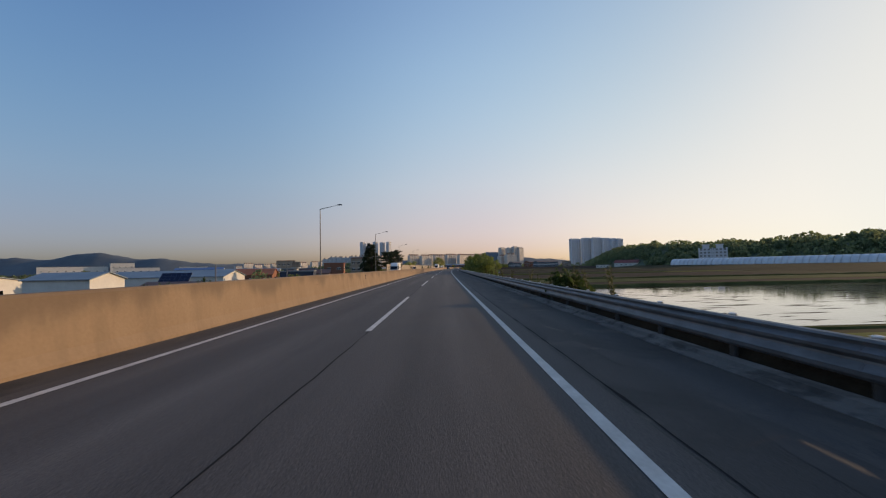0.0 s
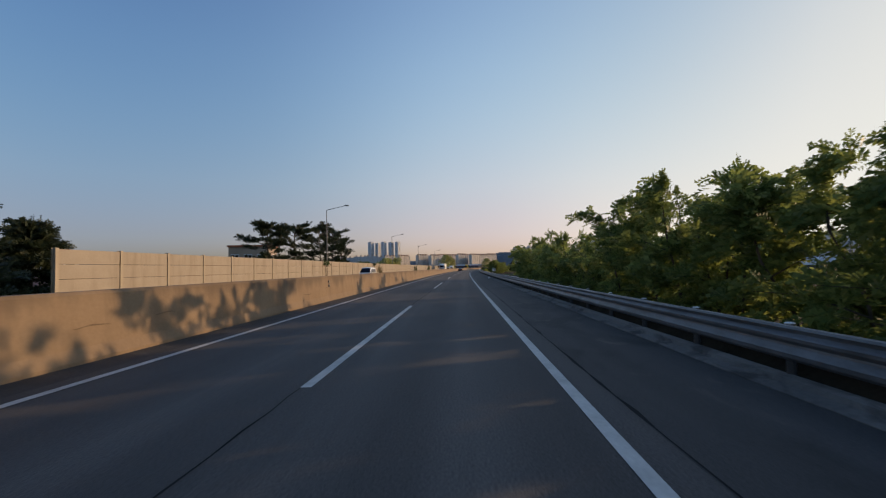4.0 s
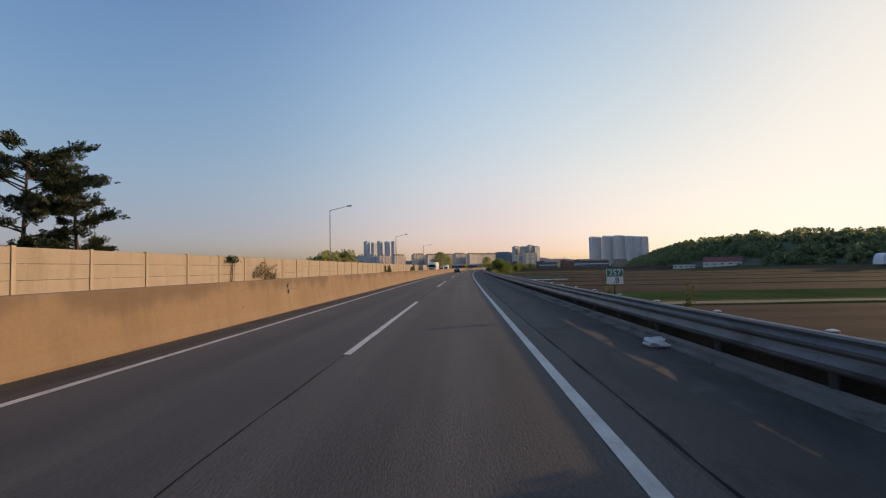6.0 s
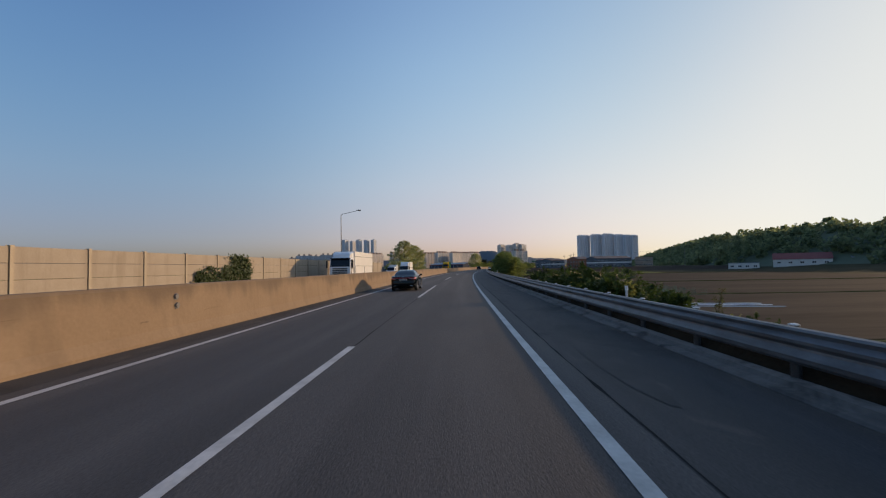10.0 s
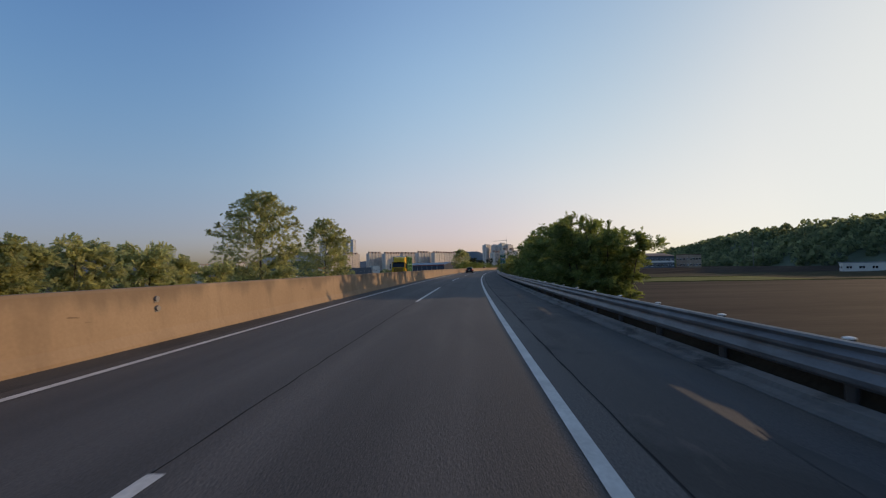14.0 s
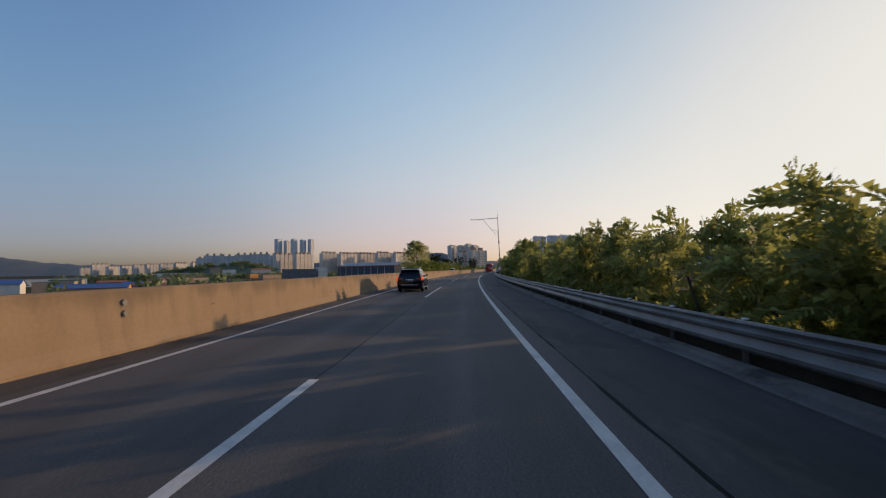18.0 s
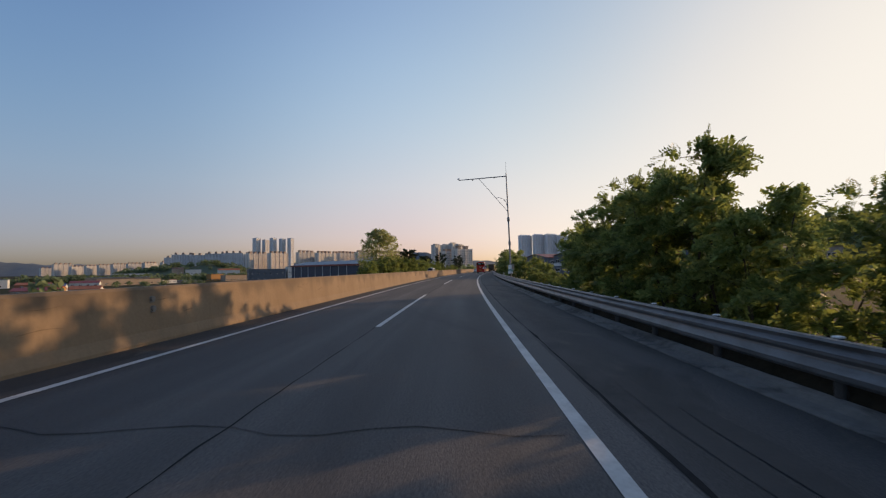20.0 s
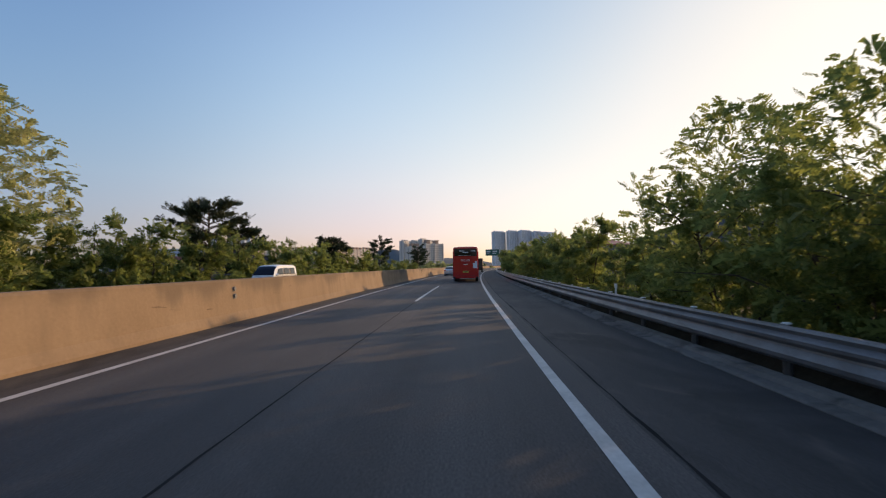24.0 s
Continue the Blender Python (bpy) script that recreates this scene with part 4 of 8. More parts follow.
M_BRAKE.node_tree.nodes["Principled BSDF"].inputs["Emission Strength"].default_value = 0.7


def lerp(y, pairs):
    return float(np.interp(y, [p[0] for p in pairs], [p[1] for p in pairs]))


def loft(bm, sections, close_ends=True):
    rings = [[bm.verts.new(p) for p in sec] for sec in sections]
    n = len(rings[0])
    for a, b in zip(rings, rings[1:]):
        for k in range(n):
            bm.faces.new((a[k], a[(k + 1) % n], b[(k + 1) % n], b[k]))
    if close_ends:
        bm.faces.new(rings[0][::-1])
        bm.faces.new(rings[-1])
    bmesh.ops.recalc_face_normals(bm, faces=bm.faces)
    return bm


def wheel(parent, x, y, r, wide, spokes, side):
    """A wheel with tyre, rim and spokes; side: +1 looks to +x."""
    bm = bmesh.new()
    prof = [(r * 0.66, 0.5), (r * 0.72, 0.5), (r * 0.93, 0.48), (r, 0.38), (r, -0.38), (r * 0.93, -0.48), (r * 0.66, -0.5)]
    n = 36
    rings = [[bm.verts.new((side * w * wide, rr * math.cos(k * math.tau / n), rr * math.sin(k * math.tau / n))) for rr, w in prof] for k in range(n)]
    for k in range(n):
        a, b = rings[k], rings[(k + 1) % n]
        for j in range(len(prof)):
            bm.faces.new((a[j], a[(j + 1) % len(prof)], b[(j + 1) % len(prof)], b[j]))
    bmesh.ops.recalc_face_normals(bm, faces=bm.faces)
    w = part("wheel", bm, M_TYRE, parent, "black tyre on an alloy rim", smooth=True, m=pose(x, y, r))
    bm = bmesh.new()
    prof = [(r * 0.67, 0.47), (r * 0.64, 0.49), (r * 0.60, 0.40), (r * 0.58, -0.3)]
    rings = [[bm.verts.new((side * ww * wide, rr * math.cos(k * math.tau / n), rr * math.sin(k * math.tau / n))) for rr, ww in prof] for k in range(n)]
    for k in range(n):
        a, b = rings[k], rings[(k + 1) % n]
        for j in range(len(prof) - 1):
            bm.faces.new((a[j], a[j + 1], b[j + 1], b[j]))
    for k in range(spokes):
        a = k * math.tau / spokes
        rot = Matrix.Rotation(a, 3, "X")
        q = [Vector((side * wide * 0.40, -r * 0.05, r * 0.10)), Vector((side * wide * 0.40, r * 0.05, r * 0.10)), Vector((side * wide * 0.44, r * 0.10, r * 0.61)), Vector((side * wide * 0.44, -r * 0.10, r * 0.61))]
        v1 = [bm.verts.new(rot @ p) for p in q]
        v0 = [bm.verts.new(rot @ (p - Vector((side * 0.05, 0, 0)))) for p in q]
        bm.faces.new(v1)
        for i in range(4):
            bm.faces.new((v1[i], v1[(i + 1) % 4], v0[(i + 1) % 4], v0[i]))
    tube(bm, (side * wide * 0.2, 0, 0), (side * wide * 0.43, 0, 0), r * 0.16, r * 0.15, 16)
    bmesh.ops.recalc_face_normals(bm, faces=bm.faces)
    part("rim", bm, M_ALLOY, w, "spoked alloy rim")
    bm = bmesh.new()
    tube(bm, (side * wide * -0.25, 0, 0), (side * wide * 0.12, 0, 0), r * 0.56, r * 0.56, 24)
    part("brake_disc", bm, M_BLACKP, w)
    return w


def panel(name, outline, fn, material, parent, label="", thick=0.012, cells=6):
    """A sheet over a curved surface: a quad outline of four (a, b) corners, laid by fn(a, b), pushed out along its normal."""
    bm = bmesh.new()
    g = []
    for i in range(cells + 1):
        line = []
        for j in range(cells + 1):
            f, h = i / cells, j / cells
            lo = Vector(outline[0]).lerp(Vector(outline[1]), f)
            hi = Vector(outline[3]).lerp(Vector(outline[2]), f)
            q = lo.lerp(hi, h)
            line.append(bm.verts.new(fn(q.x, q.y)))
        g.append(line)
    for i in range(cells):
        for j in range(cells):
            bm.faces.new((g[i][j], g[i + 1][j], g[i + 1][j + 1], g[i][j + 1]))
    bmesh.ops.recalc_face_normals(bm, faces=bm.faces)
    bmesh.ops.solidify(bm, geom=bm.faces[:], thickness=thick)
    return part(name, bm, material, parent, label, smooth=True)


def car(name, m, label, c, material, category="car", tail=None):
    """A passenger car, y from the rear bumper (0) to the nose. c holds its shape."""
    t = thing(name, m, label, category)
    L, r, axles = c["length"], c["wheel"], c["axles"]
    ys = sorted({round(i * L / 64, 4) for i in range(65)} | {0.012, 0.025, 0.045, 0.07, 0.1, L - 0.02, L - 0.05, L - 0.1})

    def under(y):
        z = lerp(y, c["under"])
        for a in axles:
            d = (r + 0.055) ** 2 - (y - a) ** 2
            if d > 0:
                z = max(z, r + math.sqrt(d) * 0.99)
        return z

    def side_x(y, z):
        """Half the width of the body at y and z."""
        w, top = lerp(y, c["wide"]), lerp(y, c["deck"])
        lo = lerp(y, c["under"])
        f = (z - lo) / max(0.05, top - lo)
        return w * (1 - 0.09 * max(0, 0.25 - f) * 2 - 0.16 * max(0, f - 0.62) ** 1.5 * 1.7)

    secs = []
    for y in ys:
        lo, top = under(y), lerp(y, c["deck"])
        half = []
        for f in (0, 0.06, 0.2, 0.4, 0.6, 0.75, 0.88, 0.96):
            z = lo + (top - lo) * f
            half.append((side_x(y, z) * (0.97 if f == 0 else 1), z))
        w = half[-1][0]
        half += [(w * 0.93, top - (top - lo) * 0.008), (w * 0.55, top + 0.012), (0.0, top + 0.02)]
        sec = [Vector((0, y, lo))] + [Vector((x, y, z)) for x, z in half] + [Vector((-x, y, z)) for x, z in reversed(half[:-1])]
        secs.append(sec)
    bm = loft(bmesh.new(), secs, False)
    n = len(secs[0])
    bm.verts.ensure_lookup_table()
    for base in (0, n * (len(secs) - 1)):
        for i in range(n // 2):
            q = [base + i, base + i + 1, base + (n - i - 1) % n, base + (n - i) % n]
            bm.faces.new([bm.verts[j] for j in dict.fromkeys(q)])
    bmesh.ops.recalc_face_normals(bm, faces=bm.faces)
    part("body", bm, material, t, smooth=True)

    # the cabin
    y0, y1 = c["cabin"][0][0], c["cabin"][-1][0]

    def cabin(y, f):
        """Right half of the cabin's skin: f from 0 at the belt to 1 at the roof's middle."""
        zr = lerp(y, c["cabin"])
        zb = lerp(y, c["deck"]) - 0.02
        wb, wr = lerp(y, c["belt_wide"]), lerp(y, c["roof_wide"])
        h = max(0.0, zr - zb)
        k = min(1.0, h / 0.40)
        wr = wb + (wr - wb) * k
        if f < 0.62:
            g = f / 0.62
            return Vector((wb + (wr - wb) * g ** 1.15, y, zb + h * 0.90 * g))
        g = (f - 0.62) / 0.38
        return Vector((wr * math.cos(g * math.pi / 2) ** 0.75, y, zb + h * (0.90 + 0.10 * math.sin(g * math.pi / 2))))

    secs = []
    for k in range(41):
        y = y0 + (y1 - y0) * k / 40
        half = [cabin(y, f) for f in (0, 0.15, 0.3, 0.45, 0.56, 0.62, 0.68, 0.75, 0.83, 0.91, 1.0)]
        secs.append(half + [Vector((-p.x, p.y, p.z)) for p in reversed(half[:-1])])
    part("cabin", loft(bmesh.new(), secs), material, t, smooth=True)
    # side panes and the bright trim round them
    for sg in (1, -1):
        def at(y, z, sg=sg):
            zr, zb = lerp(y, c["cabin"]), lerp(y, c["deck"]) - 0.02
            f = min(0.60, max(0, (z - zb) / max(0.02, (zr - zb) * 0.90)) * 0.62)
            p = cabin(y, f)
            return Vector((sg * (p.x + 0.006), p.y, p.z))
        for quad in c["panes"]:
            panel("side_window", quad, at, M_GLASS_DARK, t, "dark tinted side window", 0.004, 8)
        for one, two in zip(c["panes"], c["panes"][1:]):
            panel("pillar", [one[1], two[0], two[3], one[2]], at, M_BLACKP, t, "matt black door pillar", 0.003, 4)
        if c.get("trim"):
            bm = bmesh.new()
            pts = [at(y, z) + Vector((sg * 0.004, 0, 0)) for y, z in c["trim"]]
            bent(bm, pts, 0.011, 0.011, 5)
            part("window_trim", bm, M_CHROME, t, "bright chrome window trim")

    for nm, (ya, yb), wa, wb_ in (("rear_window", c["rear_glass"], 0.93, 0.80), ("windscreen", c["front_glass"], 0.80, 0.93)):
        bm = bmesh.new()
        g = []
        for i in range(11):
            y = ya + (yb - ya) * i / 10
            lim = wa + (wb_ - wa) * i / 10
            g.append([bm.verts.new(Vector((p.x, p.y, p.z)) + Vector((0, 0, 0.007))) for p in ([Vector((-q.x, q.y, q.z)) for q in (cabin(y, 0.62 + 0.38 * (1 - lim * (5 - j) / 5)) for j in range(5))] + [cabin(y, 0.62 + 0.38 * (1 - lim * j / 5)) for j in range(6)])])
        for i in range(10):
            for j in range(10):
                bm.faces.new((g[i][j], g[i][j + 1], g[i + 1][j + 1], g[i + 1][j]))
        bmesh.ops.recalc_face_normals(bm, faces=bm.faces)
        part(nm, bm, M_GLASS_DARK, t, "dark tinted glass", smooth=True)
    for a in axles:
        for sg in (1, -1):
            wheel(t, sg * (c["track"] / 2), a, r, 0.22, c.get("spokes", 10), sg)
    # dark under-floor and wheel wells
    bm = bmesh.new()
    box(bm, -c["track"] / 2 + 0.14, c["track"] / 2 - 0.14, 0.3, L - 0.3, 0.19, 0.62, 0.03)
    part("underbody", bm, M_BLACKP, t)
    for sg in (1, -1):
        bm = bmesh.new()
        ym = c["mirror"]
        bx = lerp(ym, c["wide"]) * 0.95 - 0.06
        zc = lerp(ym, c["deck"]) + 0.02
        box(bm, min(sg * (bx + 0.02), sg * (bx + 0.19)), max(sg * (bx + 0.02), sg * (bx + 0.19)), ym - 0.03, ym + 0.10, zc, zc + 0.13, 0.045)
        tube(bm, (sg * (bx - 0.12), ym + 0.05, zc - 0.03), (sg * (bx + 0.06), ym + 0.04, zc + 0.04), 0.035, 0.03, 8)
        part("door_mirror", bm, material, t)
        # handles and door seams
        for yh in c["handles"]:
            zc = lerp(yh, c["deck"]) - 0.13
            bm = bmesh.new()
            x = side_x(yh, zc) + 0.005
            box(bm, min(sg * x, sg * (x + 0.03)), max(sg * x, sg * (x + 0.03)), yh - 0.11, yh + 0.11, zc - 0.018, zc + 0.018, 0.01)
            part("door_handle", bm, c.get("handle_mat", material), t)
        for ysm in c["seams"]:
            bm = bmesh.new()
            zs = [lerp(ysm, c["under"]) + 0.12 + k * (lerp(ysm, c["deck"]) - lerp(ysm, c["under"]) - 0.14) / 6 for k in range(7)]
            bent(bm, [Vector((sg * (side_x(ysm, z) + 0.0005), ysm, z)) for z in zs], 0.004, 0.004, 4)
            part("door_seam", bm, M_BLACKP, t)
        # sill strip
        bm = bmesh.new()
        bent(bm, [Vector((sg * (side_x(y, 0.29) + 0.006), y, 0.285)) for y in np.linspace(axles[0] + 0.5, axles[1] - 0.5, 8)], 0.014, 0.014, 5)
        part("sill_trim", bm, M_CHROME, t, "bright sill strip")
        # head lamp
        def front(y, z, sg=sg):
            return Vector((sg * (side_x(y, z) + 0.006), y, z))
        zt = lerp(L - 0.3, c["deck"])
        panel("headlamp", [(L - 0.62, zt - 0.02), (L - 0.10, zt - 0.20), (L - 0.06, zt - 0.13), (L - 0.55, zt + 0.02)], front, M_CLEAR, t, "clear headlamp", 0.006)
    return t, side_x


SEDAN = dict(
    length=4.88, wheel=0.34, axles=(0.98, 3.83), track=1.60, spokes=10, mirror=3.32, handles=(1.62, 2.62), seams=(1.55, 2.55, 3.55),
    under=[(0, 0.36), (0.12, 0.25), (0.6, 0.20), (4.3, 0.18), (4.75, 0.22), (4.91, 0.34)],
    deck=[(0, 0.90), (0.04, 0.985), (0.14, 1.03), (0.75, 1.055), (1.4, 1.03), (2.4, 1.0), (3.5, 0.985), (4.2, 0.90), (4.6, 0.80), (4.8, 0.70), (4.91, 0.56)],
    wide=[(0, 0.52), (0.025, 0.66), (0.07, 0.76), (0.15, 0.83), (0.30, 0.875), (0.6, 0.91), (0.9, 0.925), (1.5, 0.93), (3.6, 0.93), (4.2, 0.905), (4.55, 0.84), (4.8, 0.70), (4.91, 0.52)],
    cabin=[(0.62, 1.04), (0.9, 1.135), (1.2, 1.262), (1.5, 1.372), (1.8, 1.438), (2.15, 1.468), (2.5, 1.462), (2.8, 1.42), (3.1, 1.30), (3.4, 1.135), (3.68, 0.985)],
    belt_wide=[(0.62, 0.70), (1.0, 0.80), (1.6, 0.855), (3.2, 0.86), (3.68, 0.78)],
    roof_wide=[(0.62, 0.50), (1.2, 0.54), (1.8, 0.575), (2.6, 0.585), (3.2, 0.60), (3.68, 0.64)],
    panes=[[(1.06, 1.07), (1.48, 1.05), (1.48, 1.285), (1.40, 1.25)], [(1.52, 1.05), (2.36, 1.02), (2.20, 1.372), (1.52, 1.30)], [(2.44, 1.02), (3.30, 1.01), (3.02, 1.235), (2.28, 1.376)]],
    trim=[(1.0, 1.055), (1.06, 1.09), (1.25, 1.195), (1.45, 1.285), (1.7, 1.355), (2.0, 1.392), (2.3, 1.39), (2.6, 1.355), (2.9, 1.285), (3.15, 1.18), (3.42, 1.02), (2.9, 1.012), (2.4, 1.012), (1.7, 1.035), (1.0, 1.055)],
    rear_glass=(0.80, 1.70), front_glass=(2.85, 3.60))


def tail_of_sedan(t, side_x):
    corner = [(0.0, 0.0), (0.52, 0.0), (0.66, 0.025), (0.76, 0.07), (0.83, 0.15), (0.875, 0.30), (0.91, 0.60), (0.925, 0.9)]
    run = [0.0]
    for p, q in zip(corner, corner[1:]):
        run.append(run[-1] + math.hypot(q[0] - p[0], q[1] - p[1]))

    def round_tail(sg, out):
        """Points on the tail's skin: a metres from its middle round the corner, at height z."""
        def at(a, z):
            x, y = (float(np.interp(a, run, [p[k] for p in corner])) for k in (0, 1))
            x *= side_x(max(y, 0.05), z) / max(0.05, lerp(max(y, 0.05), SEDAN["wide"])) if y > 0 else 1
            n = min(1.0, max(0.0, (a - 0.45) / 0.45))
            return Vector((sg * (x + out * n), y - out * (1.02 - n), z))
        return at
    for sg in (1, -1):
        panel("tail_lamp", [(0.34, 0.885), (0.665, 0.79), (0.665, 0.93), (0.34, 0.932)], round_tail(sg, 0.010), M_TAIL, t, "red tail lamp on the boot lid", 0.008, 12)
        panel("tail_lamp", [(0.675, 0.785), (1.10, 0.86), (1.30, 0.965), (0.675, 0.93)], round_tail(sg, 0.010), M_TAIL, t, "red wrap-around tail lamp", 0.008, 14)
        panel("reversing_lamp", [(0.40, 0.868), (0.655, 0.81), (0.655, 0.868), (0.38, 0.888)], round_tail(sg, 0.017), M_SMOKE, t, "clear reversing lamp", 0.005, 8)
        panel("reversing_lamp", [(0.685, 0.845), (0.92, 0.87), (1.02, 0.905), (0.685, 0.895)], round_tail(sg, 0.017), M_SMOKE, t, "clear indicator lamp", 0.005, 8)
        bm = bmesh.new()
        tip = [Vector((sg * x, 0.0, z)) for x, z in ((0.45, 0.392), (0.655, 0.392), (0.685, 0.375), (0.665, 0.345), (0.48, 0.345), (0.46, 0.36), (0.45, 0.392))]
        bent(bm, tip, 0.009, 0.009, 6)
        part("exhaust_tip", bm, M_CHROME, t, "chrome exhaust surround")
        bm = bmesh.new()
        bent(bm, [Vector((sg * (side_x(y, 0.46) + 0.004), y, 0.455 + 0.03 * y)) for y in (0.06, 0.2, 0.4, 0.6)], 0.014, 0.014, 5)
        part("bumper_trim", bm, M_CHROME, t, "bright bumper strip")
    bm = bmesh.new()
    box(bm, -0.36, 0.36, -0.022, 0.02, 0.888, 0.925, 0.005)
    part("tail_bar", bm, M_TAIL, t, "red light bar across the boot")
    bm = bmesh.new()
    box(bm, -0.60, 0.60, -0.020, 0.03, 0.937, 0.950, 0.003)
    part("boot_trim", bm, M_CHROME, t, "chrome strip over the tail lamps")
    bm = bmesh.new()
    for k in range(16):
        a0, a1 = k * math.tau / 16, (k + 1) * math.tau / 16
        tube(bm, (0.062 * math.cos(a0), 0.008, 0.975 + 0.031 * math.sin(a0)), (0.062 * math.cos(a1), 0.008, 0.975 + 0.031 * math.sin(a1)), 0.006, 0.006, 5)
    part("badge", bm, M_CHROME, t, "oval chrome badge")
    number_plate(t, 0.26, 0.055, -0.03, 0.80, M_PLATE)
    bm = bmesh.new()
    box(bm, -0.22, 0.22, 1.62, 1.66, 1.325, 1.35, 0.004)
    part("brake_lamp", bm, M_BRAKE, t, "small lit brake lamp behind the rear window")


def number_plate(t, hw, hh, y, z, material):
    """A plate whose writing is plain bars."""
    bm = bmesh.new()
    box(bm, -hw, hw, y - 0.008, y + 0.008, z - hh, z + hh, 0.004)
    p = part("number_plate", bm, material, t, "number plate with plain dark bars")
    bm = bmesh.new()
    n = 7
    for k in range(n):
        x = -hw * 0.85 + 1.7 * hw * (k + 0.5) / n
        box(bm, x - hw * 0.085, x + hw * 0.085, y - 0.012, y - 0.0085, z - hh * 0.55, z + hh * 0.55)
    part("plate_bars", bm, M_INK, p)


sedan, _sx = car("sedan", on_road(258.5, -1.73), "black polished four-door sedan with red wrap-around tail lamps", SEDAN, M_BLACK)
tail_of_sedan(sedan, _sx)


def shape_tail(t, steps, reach):
    """Sculpts a car's tail: pushes what lies near the rear forward by a run over height."""
    for o in t.children:
        if o.name.startswith("wheel"):
            continue
        for v in [w for q in (o, *o.children) for w in q.data.vertices]:
            if v.co.y < reach:
                v.co.y += lerp(v.co.z, steps) * (1 - max(0.0, v.co.y) / reach) ** 1.5


shape_tail(sedan, [(0.25, 0.12), (0.36, 0.05), (0.46, 0.012), (0.56, 0.0), (0.64, 0.02), (0.70, 0.055), (0.80, 0.045), (0.90, 0.028), (0.96, 0.02), (1.0, 0.035), (1.06, 0.10)], 0.7)

SUV = dict(
    length=4.81, wheel=0.365, axles=(0.98, 3.795), track=1.64, spokes=10, mirror=3.25, handles=(1.55, 2.5), seams=(1.5, 2.45, 3.4),
    under=[(0, 0.42), (0.12, 0.30), (0.6, 0.24), (4.3, 0.22), (4.7, 0.28), (4.81, 0.40)],
    deck=[(0, 0.98), (0.05, 1.06), (0.4, 1.10), (1.4, 1.10), (2.4, 1.09), (3.4, 1.09), (4.2, 1.05), (4.55, 0.98), (4.72, 0.85), (4.81, 0.65)],
    wide=[(0, 0.80), (0.05, 0.87), (0.15, 0.91), (0.5, 0.945), (3.8, 0.945), (4.3, 0.92), (4.6, 0.85), (4.75, 0.74), (4.81, 0.60)],
    cabin=[(0.02, 1.02), (0.10, 1.20), (0.28, 1.45), (0.42, 1.62), (0.7, 1.665), (1.5, 1.70), (2.2, 1.695), (2.7, 1.63), (3.1, 1.44), (3.45, 1.22), (3.62, 1.09)],
    belt_wide=[(0.02, 0.80), (0.4, 0.86), (1.6, 0.885), (3.2, 0.885), (3.62, 0.80)],
    roof_wide=[(0.02, 0.70), (0.6, 0.66), (1.8, 0.67), (2.6, 0.66), (3.62, 0.68)],
    panes=[[(0.5, 1.16), (1.25, 1.13), (1.30, 1.52), (0.72, 1.50)], [(1.34, 1.13), (2.25, 1.11), (2.15, 1.56), (1.38, 1.53)], [(2.33, 1.11), (3.15, 1.11), (2.72, 1.50), (2.23, 1.56)]],
    trim=[(0.5, 1.13), (1.3, 1.11), (2.3, 1.10), (3.3, 1.10)],
    rear_glass=(0.14, 0.40), front_glass=(2.75, 3.5))
suv, _sx = car("suv", on_road(424.5, -1.72), "black sport utility vehicle with upright red tail lamps", SUV, M_BLACK_SUV)
for sg in (1, -1):
    bm = bmesh.new()
    bent(bm, [Vector((sg * 0.62, y, z)) for y, z in ((0.55, 1.70), (0.65, 1.735), (1.6, 1.765), (2.4, 1.745), (2.5, 1.70))], 0.022, 0.022, 6)
    part("roof_rail", bm, M_ALLOY, suv, "silver roof rail")
    bm = bmesh.new()
    box(bm, sg * 0.84 if sg > 0 else -0.93, sg * 0.93 if sg > 0 else -0.84, 0.0, 0.14, 0.84, 1.12, 0.02)
    part("tail_lamp", bm, M_BRAKE, suv, "lit upright red tail lamp")
    bm = bmesh.new()
    box(bm, sg * 0.50 if sg > 0 else -0.84, sg * 0.84 if sg > 0 else -0.50, -0.012, 0.02, 0.955, 1.0, 0.008)
    part("tail_lamp", bm, M_TAIL, suv, "red horizontal tail lamp")
bm = bmesh.new()
box(bm, -0.62, 0.62, -0.02, 0.06, 0.50, 0.56, 0.015)
part("bumper_trim", bm, M_ALLOY, suv, "silver strip on the rear bumper")
bm = bmesh.new()
box(bm, -0.66, 0.66, -0.02, 0.30, 1.655, 1.70, 0.015)
part("roof_spoiler", bm, M_BLACK_SUV, suv, m=pose(0, 0.16, 0))
number_plate(suv, 0.26, 0.055, -0.01, 0.86, M_PLATE)


